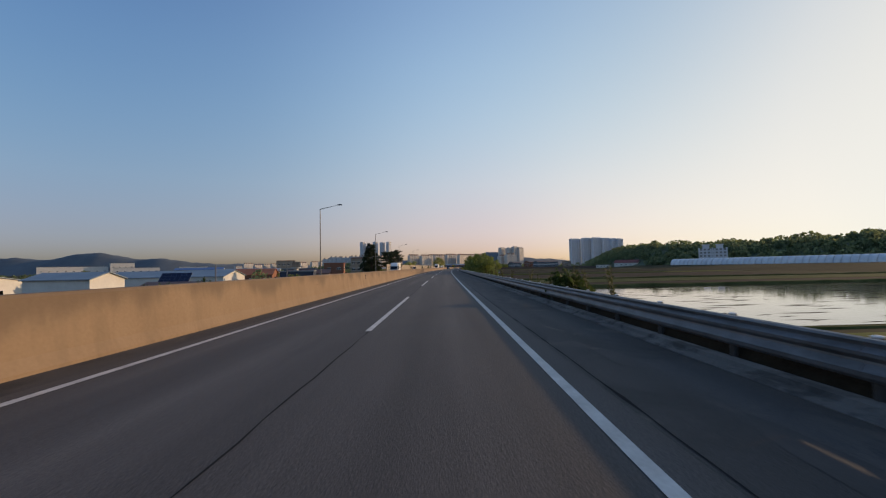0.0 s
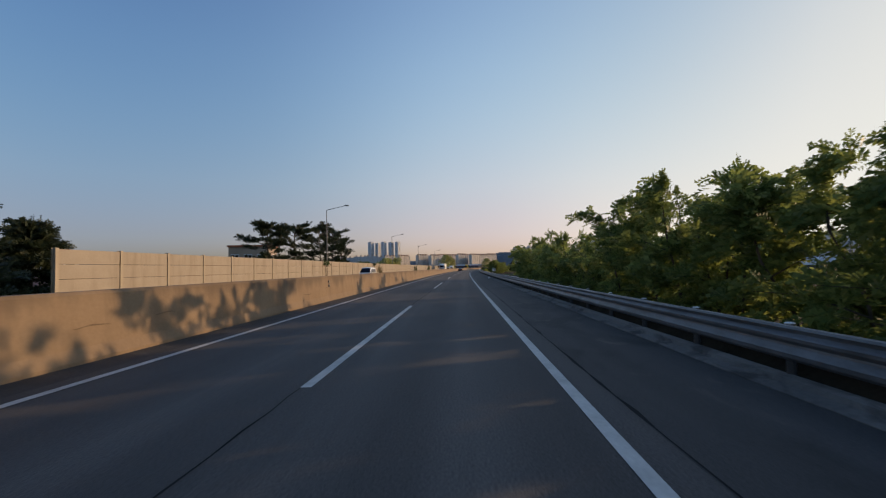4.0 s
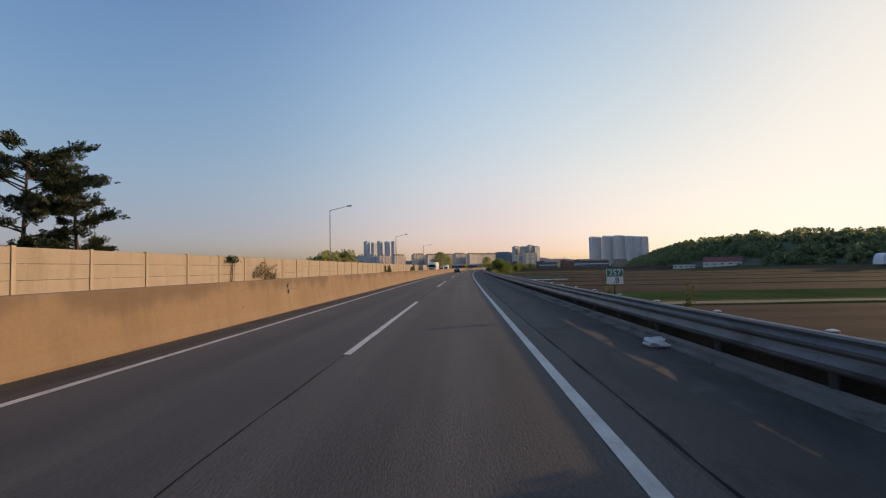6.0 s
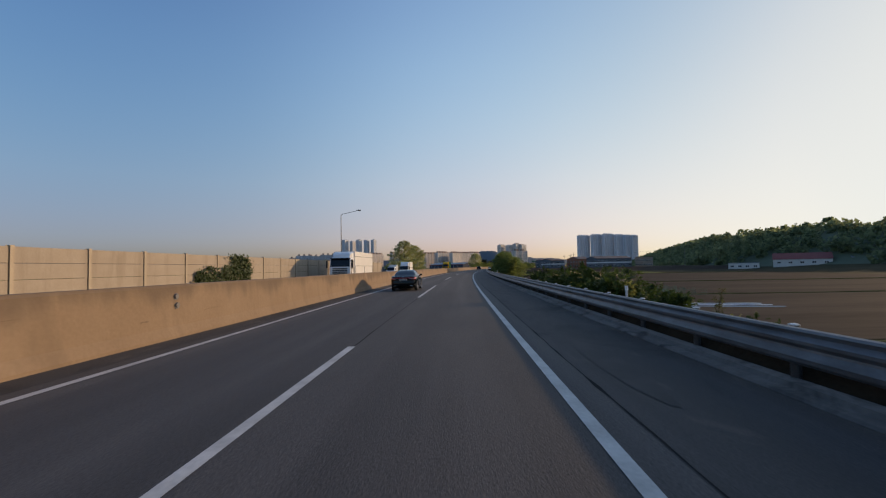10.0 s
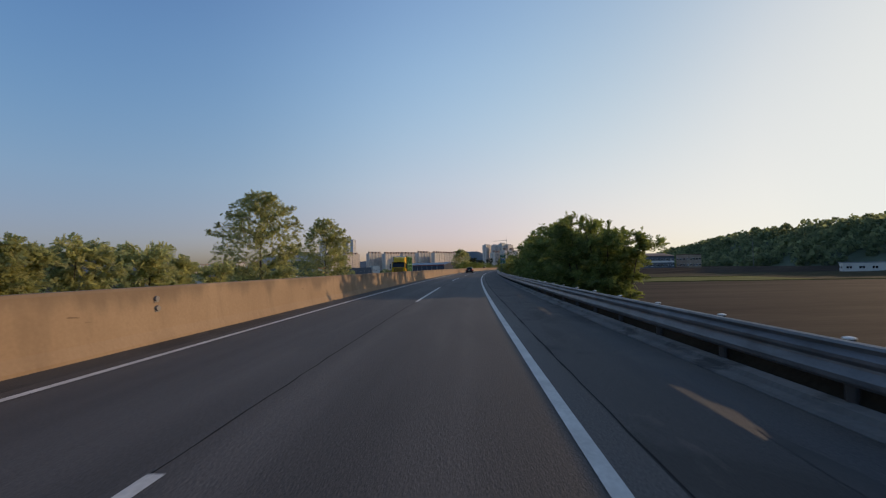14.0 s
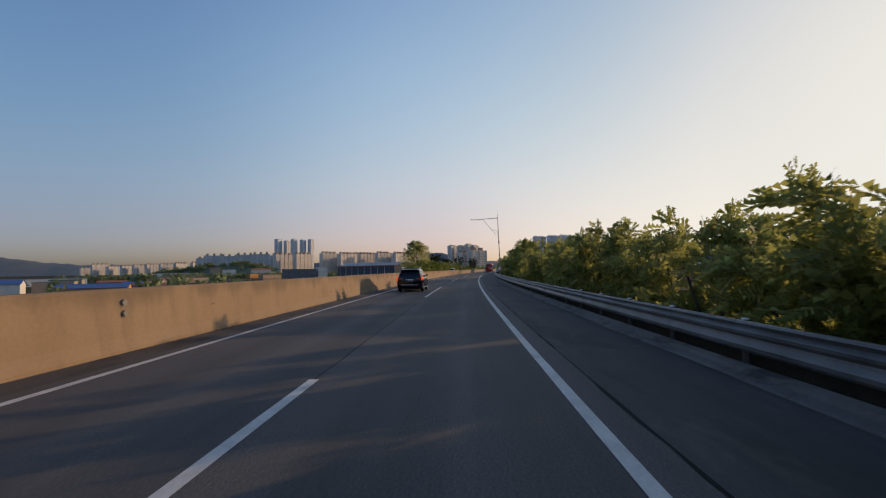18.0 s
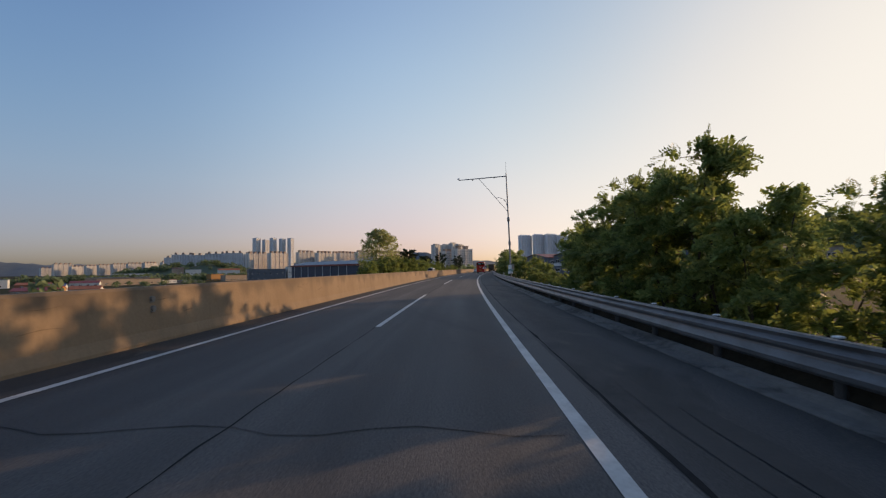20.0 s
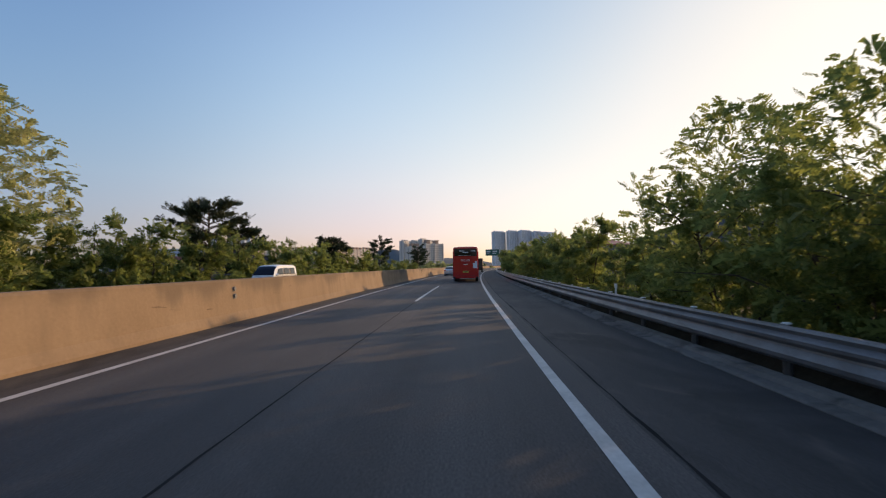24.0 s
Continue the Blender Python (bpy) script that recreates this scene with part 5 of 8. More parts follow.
def car_small(name, m, label, material):
    c = dict(SEDAN, length=4.6, axles=(0.95, 3.65), trim=None)
    c["cabin"] = [(0.5, 1.04), (0.8, 1.2), (1.2, 1.42), (1.7, 1.52), (2.3, 1.52), (2.8, 1.42), (3.1, 1.28), (3.55, 0.99)]
    c["rear_glass"], c["front_glass"] = (0.62, 1.25), (2.8, 3.45)
    c["panes"] = [[(1.2, 1.07), (2.2, 1.03), (2.1, 1.42), (1.45, 1.38)], [(2.3, 1.03), (3.2, 1.02), (2.95, 1.25), (2.2, 1.42)]]
    for k in ("under", "deck", "wide"):
        c[k] = [(y * 4.6 / 4.91, z) for y, z in SEDAN[k]]
    c["mirror"], c["handles"], c["seams"] = 3.0, (1.5, 2.4), (1.45, 2.35, 3.3)
    t, sx = car(name, m, label, c, material)
    for sg in (1, -1):
        bm = bmesh.new()
        box(bm, sg * 0.52 if sg > 0 else -0.84, sg * 0.84 if sg > 0 else -0.52, -0.01, 0.12, 0.80, 0.92, 0.015)
        part("tail_lamp", bm, M_TAIL, t, "red tail lamp")
    number_plate(t, 0.26, 0.055, -0.01, 0.62, M_PLATE)
    return t


car_small("hatchback", on_road(578, -1.7), "silver compact car in the passing lane", M_SILVER)


def rounded_box(bm, w, y0, y1, z0, z1, r, taper=0.0):
    """A vehicle's box: rounded upper edges, slightly narrower at the top."""
    out = []
    for y, k in ((y0, 0.94), (y0 + 0.10, 1.0), (y1 - 0.10, 1.0), (y1, 0.94)):
        h = w / 2 * k
        sec = [(h, z0)]
        for j in range(5):
            a = j * math.pi / 8
            sec.append((h - taper - r * (1 - math.cos(a)), z1 - (1 - k) * 0.5 - r * (1 - math.sin(a))))
        sec += [(-x, z) for x, z in reversed(sec)]
        out.append([Vector((x, y, z)) for x, z in sec])
    return loft(bm, out)


def bus(m):
    t = thing("bus", m, "red tour bus with a dark rear window and white lettering bars", "bus")
    part("body", rounded_box(bmesh.new(), 2.49, 0, 11.8, 0.42, 3.42, 0.20, 0.05), M_RED, t)
    bm = bmesh.new()
    box(bm, -1.10, 1.10, -0.012, 0.05, 2.52, 3.28, 0.02)
    part("rear_window", bm, M_GLASS_DARK, t, "dark rear window")
    for sg in (1, -1):
        bm = bmesh.new()
        box(bm, sg * 1.205 if sg > 0 else -1.255, sg * 1.255 if sg > 0 else -1.205, 0.5, 11.4, 1.75, 2.95, 0.01)
        part("side_window", bm, M_GLASS_DARK, t, "long dark side window band")
        bm = bmesh.new()
        box(bm, sg * 1.0 if sg > 0 else -1.20, sg * 1.20 if sg > 0 else -1.0, -0.015, 0.06, 0.78, 1.25, 0.02)
        part("tail_lamp", bm, M_TAIL, t, "red tail lamp column")
        bm = bmesh.new()
        box(bm, sg * 0.98 if sg > 0 else -1.22, sg * 1.22 if sg > 0 else -0.98, -0.03, 0.05, 0.40, 0.56, 0.02)
        part("bumper_corner", bm, M_BLACKP, t)
        bm = bmesh.new()
        tube(bm, (sg * 1.2, 11.7, 2.6), (sg * 1.42, 11.9, 2.4), 0.03, 0.03, 6)
        box(bm, sg * 1.34 if sg > 0 else -1.54, sg * 1.54 if sg > 0 else -1.34, 11.85, 11.95, 1.95, 2.45, 0.03)
        part("mirror", bm, M_BLACKP, t)
        for y in (2.6, 3.9, 9.3):
            wheel(t, sg * 1.08, y, 0.50, 0.29, 8, sg)
    bm = bmesh.new()
    box(bm, -1.16, 1.16, -0.02, 0.10, 0.40, 0.62, 0.03)
    part("bumper", bm, M_RED, t)
    bm = bmesh.new()
    box(bm, -0.85, 0.85, -0.008, 0.02, 0.66, 1.85, 0.02)
    eng = part("engine_door", bm, M_RED, t, "red engine door with a seam round it")
    bm = bmesh.new()
    for z in (1.875, 0.64):
        box(bm, -0.87, 0.87, -0.004, 0.01, z - 0.008, z + 0.008)
    part("door_seam", bm, M_BLACKP, eng)
    bm = bmesh.new()
    for k in range(4):
        x = -0.36 + 0.24 * k
        box(bm, x - 0.075, x + 0.075, -0.010, 0.0, 2.06, 2.085)
        box(bm, x - 0.075, x - 0.045, -0.010, 0.0, 2.09, 2.24)
        box(bm, x + 0.03, x + 0.06, -0.010, 0.0, 2.10, 2.24)
    part("lettering_bars", bm, M_WHITE_INK, t, "white bars of unreadable lettering")
    bm = bmesh.new()
    box(bm, -0.20, 0.20, -0.014, -0.0085, 1.70, 1.76)
    part("maker_mark", bm, M_WHITE_INK, t)
    bm = bmesh.new()
    for k, (x0, x1) in enumerate(((-0.62, -0.10), (-0.28, 0.30), (0.5, 0.95))):
        box(bm, x0, x1, -0.018, -0.0125, 3.0 - 0.14 * (k == 1), 3.07 - 0.14 * (k == 1))
    for k in range(9):
        box(bm, -0.66 + k * 0.16, -0.56 + k * 0.16, -0.018, -0.0125, 2.58, 2.615)
    part("window_lettering", bm, M_WHITE_INK, t, "white bars on the rear window")
    bm = bmesh.new()
    box(bm, 0.72, 1.12, -0.020, -0.012, 1.36, 1.86, 0.003)
    box(bm, 0.90, 1.12, -0.020, -0.012, 1.87, 2.05, 0.003)
    part("sticker", bm, M_WHITE_INK, t, "white warning sticker")
    number_plate(t, 0.27, 0.085, -0.03, 1.02, M_PLATE_Y)
    bm = bmesh.new()
    box(bm, -0.9, 0.9, 3.0, 9.0, 3.42, 3.58, 0.08)
    part("roof_unit", bm, M_RED, t)
    return t


bus(on_road(553, 2.0))


def truck(name, m, label, cab_mat, box_mat, w, cab_h, box_h, box_len, ribs=False, deflector=True):
    """A lorry that comes towards: y from its nose (0) to its tail."""
    t = thing(name, m, label, "truck")
    cab_l = 1.75 if cab_h > 2.4 else 1.55
    secs = []
    for y, zt, k in ((0.0, cab_h * 0.60, 0.93), (0.06, cab_h * 0.66, 0.97), (0.16, cab_h * 0.80, 0.98), (0.34, cab_h * 0.97, 0.95), (0.5, cab_h, 0.95), (cab_l, cab_h, 0.95)):
        h = w / 2 * k
        sec = [(h, 0.55), (h, zt - 0.35), (h * 0.97, zt - 0.08), (h * 0.90, zt), (-h * 0.90, zt), (-h * 0.97, zt - 0.08), (-h, zt - 0.35), (-h, 0.55)]
        secs.append([Vector((x, y, z)) for x, z in sec])
    part("cab", loft(bmesh.new(), secs), cab_mat, t)
    bm = bmesh.new()
    big = w > 2.3
    zb, zt = (cab_h * 0.64, cab_h * 0.945) if big else (cab_h * 0.55, cab_h * 0.90)
    q = [(-w * 0.44, 0.00, zb), (w * 0.44, 0.00, zb), (w * 0.42, 0.27, zt), (-w * 0.42, 0.27, zt)]
    fr = [bm.verts.new(Vector(p) + Vector((0, -0.035, 0.02))) for p in q]
    bk = [bm.verts.new(Vector(p) + Vector((0, 0.06, -0.02))) for p in q]
    bm.faces.new(fr)
    bm.faces.new(bk[::-1])
    for i in range(4):
        bm.faces.new((fr[i], bk[i], bk[(i + 1) % 4], fr[(i + 1) % 4]))
    bmesh.ops.recalc_face_normals(bm, faces=bm.faces)
    part("windscreen", bm, M_GLASS_DARK, t, "dark windscreen")
    bm = bmesh.new()
    for k in range(4 if big else 2):
        z = (1.02 + 0.19 * k) if big else 0.95 + 0.15 * k
        box(bm, -w * 0.34, w * 0.34, -0.03, 0.03, z, z + (0.12 if big else 0.07), 0.008)
    part("grille", bm, M_BLACKP, t, "black slots of the grille")
    if big:
        bm = bmesh.new()
        box(bm, -w * 0.45, w * 0.45, -0.10, 0.30, zt + 0.0, zt + 0.07, 0.02)
        part("sun_visor", bm, M_GLASS_DARK, t, "dark sun visor over the windscreen")
        for sg in (1, -1):
            bm = bmesh.new()
            x = w / 2 * 0.985
            for y in (0.36, 1.30):
                box(bm, min(sg * (x - 0.03), sg * x), max(sg * (x - 0.03), sg * x), y - 0.008, y + 0.008, 0.8, cab_h - 0.35)
            part("door_seam", bm, M_BLACKP, t)
            bm = bmesh.new()
            box(bm, min(sg * (x - 0.02), sg * (x + 0.03)), max(sg * (x - 0.02), sg * (x + 0.03)), 1.08, 1.26, cab_h * 0.55, cab_h * 0.55 + 0.04, 0.008)
            part("door_handle", bm, M_BLACKP, t)
    bm = bmesh.new()
    box(bm, -w * 0.47, w * 0.47, -0.06, 0.2, 0.42, 0.80, 0.03)
    bump = part("bumper", bm, cab_mat, t)
    for sg in (1, -1):
        bm = bmesh.new()
        box(bm, sg * w * 0.30 if sg > 0 else -w * 0.45, sg * w * 0.45 if sg > 0 else -w * 0.30, -0.075, 0.02, 0.60, 0.76, 0.02)
        part("headlamp", bm, M_CLEAR, bump, "clear headlamp")
        bm = bmesh.new()
        x = w / 2 * 0.955
        box(bm, sg * x if sg > 0 else -x - 0.012, sg * x + 0.012 if sg > 0 else -x, 0.42, 1.22, zb - 0.05, zt - 0.10, 0.004)
        part("side_window", bm, M_GLASS_DARK, t, "dark side window")
        bm = bmesh.new()
        tube(bm, (sg * w * 0.47, 0.2, cab_h * 0.88), (sg * (w * 0.5 + 0.2), -0.12, cab_h * 0.88), 0.018, 0.018, 6)
        tube(bm, (sg * w * 0.47, 0.2, cab_h * 0.55), (sg * (w * 0.5 + 0.2), -0.12, cab_h * 0.55), 0.018, 0.018, 6)
        box(bm, sg * (w * 0.5 + 0.2) - 0.1, sg * (w * 0.5 + 0.2) + 0.1, -0.16, -0.08, cab_h * 0.58, cab_h * 0.86, 0.02)
        part("mirror", bm, M_BLACKP, t)
    if deflector:
        secs = []
        for y, z, k in ((0.45, cab_h + 0.02, 0.75), (0.75, cab_h + (box_h - cab_h) * 0.55, 0.82), (1.2, box_h - 0.14, 0.88), (cab_l, box_h - 0.06, 0.92)):
            h = w / 2 * k
            secs.append([Vector((x, y, zz)) for x, zz in ((h, cab_h - 0.04), (h, z - 0.08), (h * 0.85, z), (-h * 0.85, z), (-h, z - 0.08), (-h, cab_h - 0.04))])
        part("roof_deflector", loft(bmesh.new(), secs), cab_mat, t)
    y0, y1 = cab_l + 0.16, cab_l + 0.16 + box_len
    bm = bmesh.new()
    box(bm, -w / 2, w / 2, y0, y1, 1.0, box_h, 0.03)
    cargo = part("cargo_box", bm, box_mat, t)
    if ribs:
        for sg in (1, -1):
            n = int(box_len / 0.42)
            for k in range(n + 1):
                bm = bmesh.new()
                y = y0 + 0.05 + (box_len - 0.1) * k / n
                box(bm, sg * w / 2 if sg > 0 else -w / 2 - 0.07, sg * w / 2 + 0.07 if sg > 0 else -w / 2, y - 0.045, y + 0.045, 1.05, box_h - 0.05, 0.012)
                part("rib", bm, box_mat, cargo)
            for z in (1.10, 1.75, 2.4, box_h - 0.1):
                bm = bmesh.new()
                box(bm, sg * w / 2 if sg > 0 else -w / 2 - 0.09, sg * w / 2 + 0.09 if sg > 0 else -w / 2, y0 + 0.01, y1 - 0.01, z - 0.05, z + 0.05, 0.01)
                part("rib", bm, box_mat, cargo)
    else:
        for sg in (1, -1):
            zs = (1.0 + (box_h - 1.0) * 0.36, 1.0 + (box_h - 1.0) * 0.78)
            for z in zs:
                bm = bmesh.new()
                box(bm, sg * w / 2 if sg > 0 else -w / 2 - 0.012, sg * w / 2 + 0.012 if sg > 0 else -w / 2, y0 + 0.02, y1 - 0.02, z - 0.02, z + 0.02)
                part("side_seam", bm, M_ALLOY, cargo)
            for f in (0.03, 0.5, 0.97):
                bm = bmesh.new()
                y = y0 + box_len * f
                box(bm, sg * w / 2 if sg > 0 else -w / 2 - 0.016, sg * w / 2 + 0.016 if sg > 0 else -w / 2, y - 0.05, y + 0.05, 1.0, 1.0 + (box_h - 1) * 0.36)
                part("side_post", bm, M_POST, cargo)
    bm = bmesh.new()
    for sg in (1, -1):
        box(bm, sg * 0.42 - 0.05, sg * 0.42 + 0.05, 0.5, y1 - 0.1, 0.72, 0.96)
    part("chassis", bm, M_BLACKP, t)
    r = 0.5 if w > 2.3 else 0.38
    for y in ((0.95, y0 + box_len * 0.60, y0 + box_len * 0.60 + 2.3 * r) if w > 2.3 else (0.85, y0 + box_len * 0.66)):
        for sg in (1, -1):
            wheel(t, sg * (w / 2 - 0.17), y, r, 0.28, 6, sg)
    return t


def oncoming(s, u):
    """A pose facing the way that the camera comes from: y runs away from the nose."""
    return on_road(s, u)


boxvan = truck("delivery_truck", oncoming(96.5, -11.5), "white refrigerated delivery truck with a blue round mark", M_WHITE, M_CARGO, 2.1, 2.25, 2.98, 4.9)
bm = bmesh.new()
for k in range(20):
    a0, a1 = k * math.tau / 20, (k + 1) * math.tau / 20
    q = [(1.056, 4.6 + rr * math.cos(a), 1.7 + rr * math.sin(a)) for rr, a in ((0.52, a0), (0.52, a1), (0.36, a1), (0.36, a0))]
    bm.faces.new([bm.verts.new(p) for p in q])
bmesh.ops.solidify(bm, geom=bm.faces[:], thickness=-0.004)
part("round_mark", bm, M_BLUE_INK, boxvan, "blue ring on the cargo box")
bm = bmesh.new()
for k in range(5):
    box(bm, 1.05, 1.056, 2.3 + 0.28 * k, 2.48 + 0.28 * k, 2.5, 2.72)
part("lettering_bars", bm, M_INK, boxvan)
bm = bmesh.new()
box(bm, -0.5, 0.5, 1.2, 1.75, 2.62, 2.9, 0.06)
part("cooling_unit", bm, M_CARGO, boxvan, "white cooling unit over the cab")
truck("wing_truck", oncoming(274.5, -11.6), "large white box truck with a roof deflector", M_WHITE, M_CARGO, 2.49, 2.95, 3.66, 9.6)
truck("small_box_truck", oncoming(313, -11.6), "small white box truck on the opposite carriageway", M_WHITE, M_CARGO, 2.0, 2.2, 2.9, 4.4)
truck("container_truck", oncoming(383.4, -11.4), "yellow truck carrying a ribbed green steel container", M_YELLOW, M_GREEN_STEEL, 2.49, 2.9, 3.85, 5.2, ribs=True)
truck("cargo_truck", on_road(606, 2.0) @ pose(0, 7.0, 0, 0, 0, 180), "dark covered cargo truck ahead of the bus", M_BLACK_SUV, mat("brown_tarpaulin", (0.06, 0.035, 0.025), (0.10, 0.06, 0.04), 0.8, fine=6), 2.4, 2.6, 3.3, 5.2)

VAN = dict(
    length=4.3, wheel=0.31, axles=(0.9, 3.35), track=1.5, spokes=8, mirror=3.55, handles=(2.3, 2.7), seams=(2.5, 3.5),
    under=[(0, 0.42), (0.1, 0.32), (4.1, 0.30), (4.3, 0.45)],
    deck=[(0, 1.05), (0.05, 1.12), (3.7, 1.12), (4.15, 1.05), (4.25, 0.95), (4.3, 0.75)],
    wide=[(0, 0.78), (0.08, 0.83), (3.9, 0.83), (4.2, 0.78), (4.3, 0.68)],
    cabin=[(0.02, 1.08), (0.06, 1.60), (0.14, 1.82), (0.5, 1.90), (2.6, 1.90), (3.2, 1.84), (3.55, 1.62), (4.05, 1.10)],
    belt_wide=[(0.02, 0.79), (3.8, 0.79), (4.05, 0.74)], roof_wide=[(0.02, 0.68), (3.2, 0.66), (4.05, 0.66)],
    panes=[[(0.4, 1.22), (1.2, 1.22), (1.2, 1.66), (0.4, 1.66)], [(1.35, 1.22), (2.3, 1.22), (2.3, 1.66), (1.35, 1.66)], [(2.45, 1.20), (3.55, 1.20), (3.2, 1.60), (2.45, 1.66)]],
    trim=None, rear_glass=(0.05, 0.13), front_glass=(3.3, 3.98))
for s, lb in ((148.0, "white minivan on the opposite carriageway"), (541.0, "white minivan on the opposite carriageway")):
    van, _sx = car("minivan", on_road(s, -11.4) @ pose(0, 4.3, 0, 0, 0, 180), lb, VAN, M_WHITE, "van")
pickup, _sx = car("pickup_truck", on_road(300, -11.5) @ pose(0, 4.3, 0, 0, 0, 180), "white small pickup with a plastic-wrapped load", dict(VAN, cabin=[(2.2, 1.10), (2.24, 1.62), (2.32, 1.84), (2.6, 1.88), (3.2, 1.84), (3.55, 1.62), (4.05, 1.10)], panes=[[(2.5, 1.20), (3.55, 1.20), (3.2, 1.60), (2.5, 1.66)]], rear_glass=(2.25, 2.3)), M_WHITE, "truck")
M_WRAP = mat("plastic_wrap", (0.50, 0.50, 0.48), (0.68, 0.68, 0.65), 0.3, fine=9, bump=0.4)
for k in range(3):
    bm = bmesh.new()
    box(bm, -0.72, 0.72, 0.1 + 0.7 * k, 0.76 + 0.7 * k, 1.14, 2.1 + 0.12 * (k % 2), 0.06)
    part("wrapped_bale", bm, M_WRAP, pickup, "bale wrapped in clear plastic")

# ---------------------------------------------------------------- fields on the low ground


def field(name, corners, z, material, label, kind="structure"):
    """A flat plot with a low edge, raised a little over the ground."""
    bm = bmesh.new()
    top = [bm.verts.new((x, y, LOW + z)) for x, y in corners]
    low = [bm.verts.new((x, y, LOW - 0.3)) for x, y in corners]
    bm.faces.new(top)
    n = len(corners)
    for k in range(n):
        bm.faces.new((top[k], low[k], low[(k + 1) % n], top[(k + 1) % n]))
    bmesh.ops.recalc_face_normals(bm, faces=bm.faces)
    ob = part(name, bm, material)
    return tagged(ob, label, "field", kind=kind)


def plot(s0, s1, u0, u1, skew=0.0):
    """Corners of a plot beside the road."""
    out = []
    for s, u in ((s0, u0), (s0 + skew, u1), (s1 + skew, u1), (s1, u0)):
        p = P(s, u)
        out.append((p.x, p.y))
    return out


field("paddy_water", plot(27, 76, 21, 118, 4), 0.03, M_WATER, "flooded rice paddy mirroring the pale evening sky")
field("field_soil", plot(79, 118, 15, 150, 4), 0.06, M_SOIL, "dark tilled brown field")
field("field_grass", plot(97, 117.6, 15.2, 149, 4), 0.10, M_BANK, "strip of rough olive grass between tilled fields")
field("field_soil", plot(120, 186, 15, 170, 4), 0.05, M_SOIL, "wide bare brown field")
field("dirt_track", plot(187.5, 190.5, 15, 170, 4), 0.12, M_PATH, "pale dirt farm track")
field("field_crop", plot(191.5, 206, 15, 170, 4), 0.10, M_CROP, "yellow-green strip of young crop")
field("field_soil", plot(208, 254, 15, 175, 3), 0.06, M_SOIL, "wide bare brown field")
field("field_soil", plot(256, 331, 15, 150, 2), 0.07, M_SOIL, "wide bare brown field")
field("field_soil", plot(334, 420, 15, 125, 2), 0.05, M_SOIL, "wide bare brown field")
field("field_crop", plot(423, 455, 15, 90, 2), 0.06, M_CROP, "strip of rough grass beyond the fields")
field("field_soil", plot(457, 487, 15, 52, 2), 0.06, M_SOIL, "bare brown plot before the grey sheds")
field("field_crop", plot(-10, 24, 16, 110, 2), 0.05, M_CROP, "rough green field beside the paddy")

# grassy ridges between the plots
def ridge(s, u0, u1, skew, w=0.7, h=0.35):
    r = random.Random(int(s))
    bm = bmesh.new()
    prev = None
    n = 26
    for k in range(n + 1):
        f = k / n
        p = P(s + skew * f, u0 + (u1 - u0) * f)
        d = Vector((math.sin(radians(head(s))), math.cos(radians(head(s))), 0))
        q = [bm.verts.new(Vector((p.x, p.y, LOW)) + d * a * w + Vector((0, 0, z * r.uniform(0.7, 1.2)))) for a, z in ((-1, -0.1), (-0.6, h * 0.8), (0, h), (0.6, h * 0.8), (1, -0.1))]
        if prev:
            for j in range(4):
                bm.faces.new((prev[j], prev[j + 1], q[j + 1], q[j]))
        prev = q
    ob = part("field_ridge", bm, M_BANK)
    tagged(ob, "low grassy ridge between two fields", "field ridge", kind="structure")


for s, u1, sk in ((25.5, 118, 4), (77.5, 150, 4), (119, 170, 4), (186.7, 170, 4), (207, 175, 3), (230, 175, 3), (255, 175, 2), (290, 150, 2), (332.5, 150, 2), (421.5, 125, 2), (456, 90, 2)):
    ridge(s, 14.5, u1, sk, *((1.1, 0.6) if s in (77.5, 119) else (0.4, 0.22)))
bm = bmesh.new()
r = random.Random(3)
for k in range(260):
    s, u = r.uniform(28, 75), r.uniform(23, 112)
    p = P(s, u)
    a = r.uniform(-0.15, 0.15) + 0.1
    ln, w = r.uniform(0.4, 2.6), r.uniform(0.03, 0.09)
    d, e = Vector((math.cos(a), math.sin(a), 0)), Vector((-math.sin(a), math.cos(a), 0))
    c = Vector((p.x, p.y, LOW + 0.034))
    bm.faces.new([bm.verts.new(c + d * ln * i + e * w * j + Vector((0, 0, 0.03 * (abs(i) < 1)))) for i, j in ((-1, 0), (0, -1), (1, 0), (0, 1))])
# drilled rows on the strip of young crop
vs, fs = [], []
for k in range(34):
    for j in range(111):
        c = P(192.2 + 0.4 * k + 4 * j / 170, 15.5 + j * 0.9, LOW + 0.10)
        h = 0.11 + 0.09 * noise.noise(Vector((k * 1.7, j * 0.55, 2.0)))
        b = len(vs)
        vs += [(c.x, c.y - 0.13, c.z), (c.x, c.y, c.z + h), (c.x, c.y + 0.13, c.z)]
        if j:
            fs += [(b - 3, b - 2, b + 1, b), (b - 2, b - 1, b + 2, b + 1)]
me = bpy.data.meshes.new("crop_rows")
me.from_pydata(vs, [], fs)
me.materials.append(M_CROP)
tagged(new("crop_rows", me), "thin green rows of young crop in the field", "crop", kind="stuff")
tagged(part("mud_ridges", bm, M_SOIL), "streaks of mud standing out of the paddy water", "mud", kind="stuff")


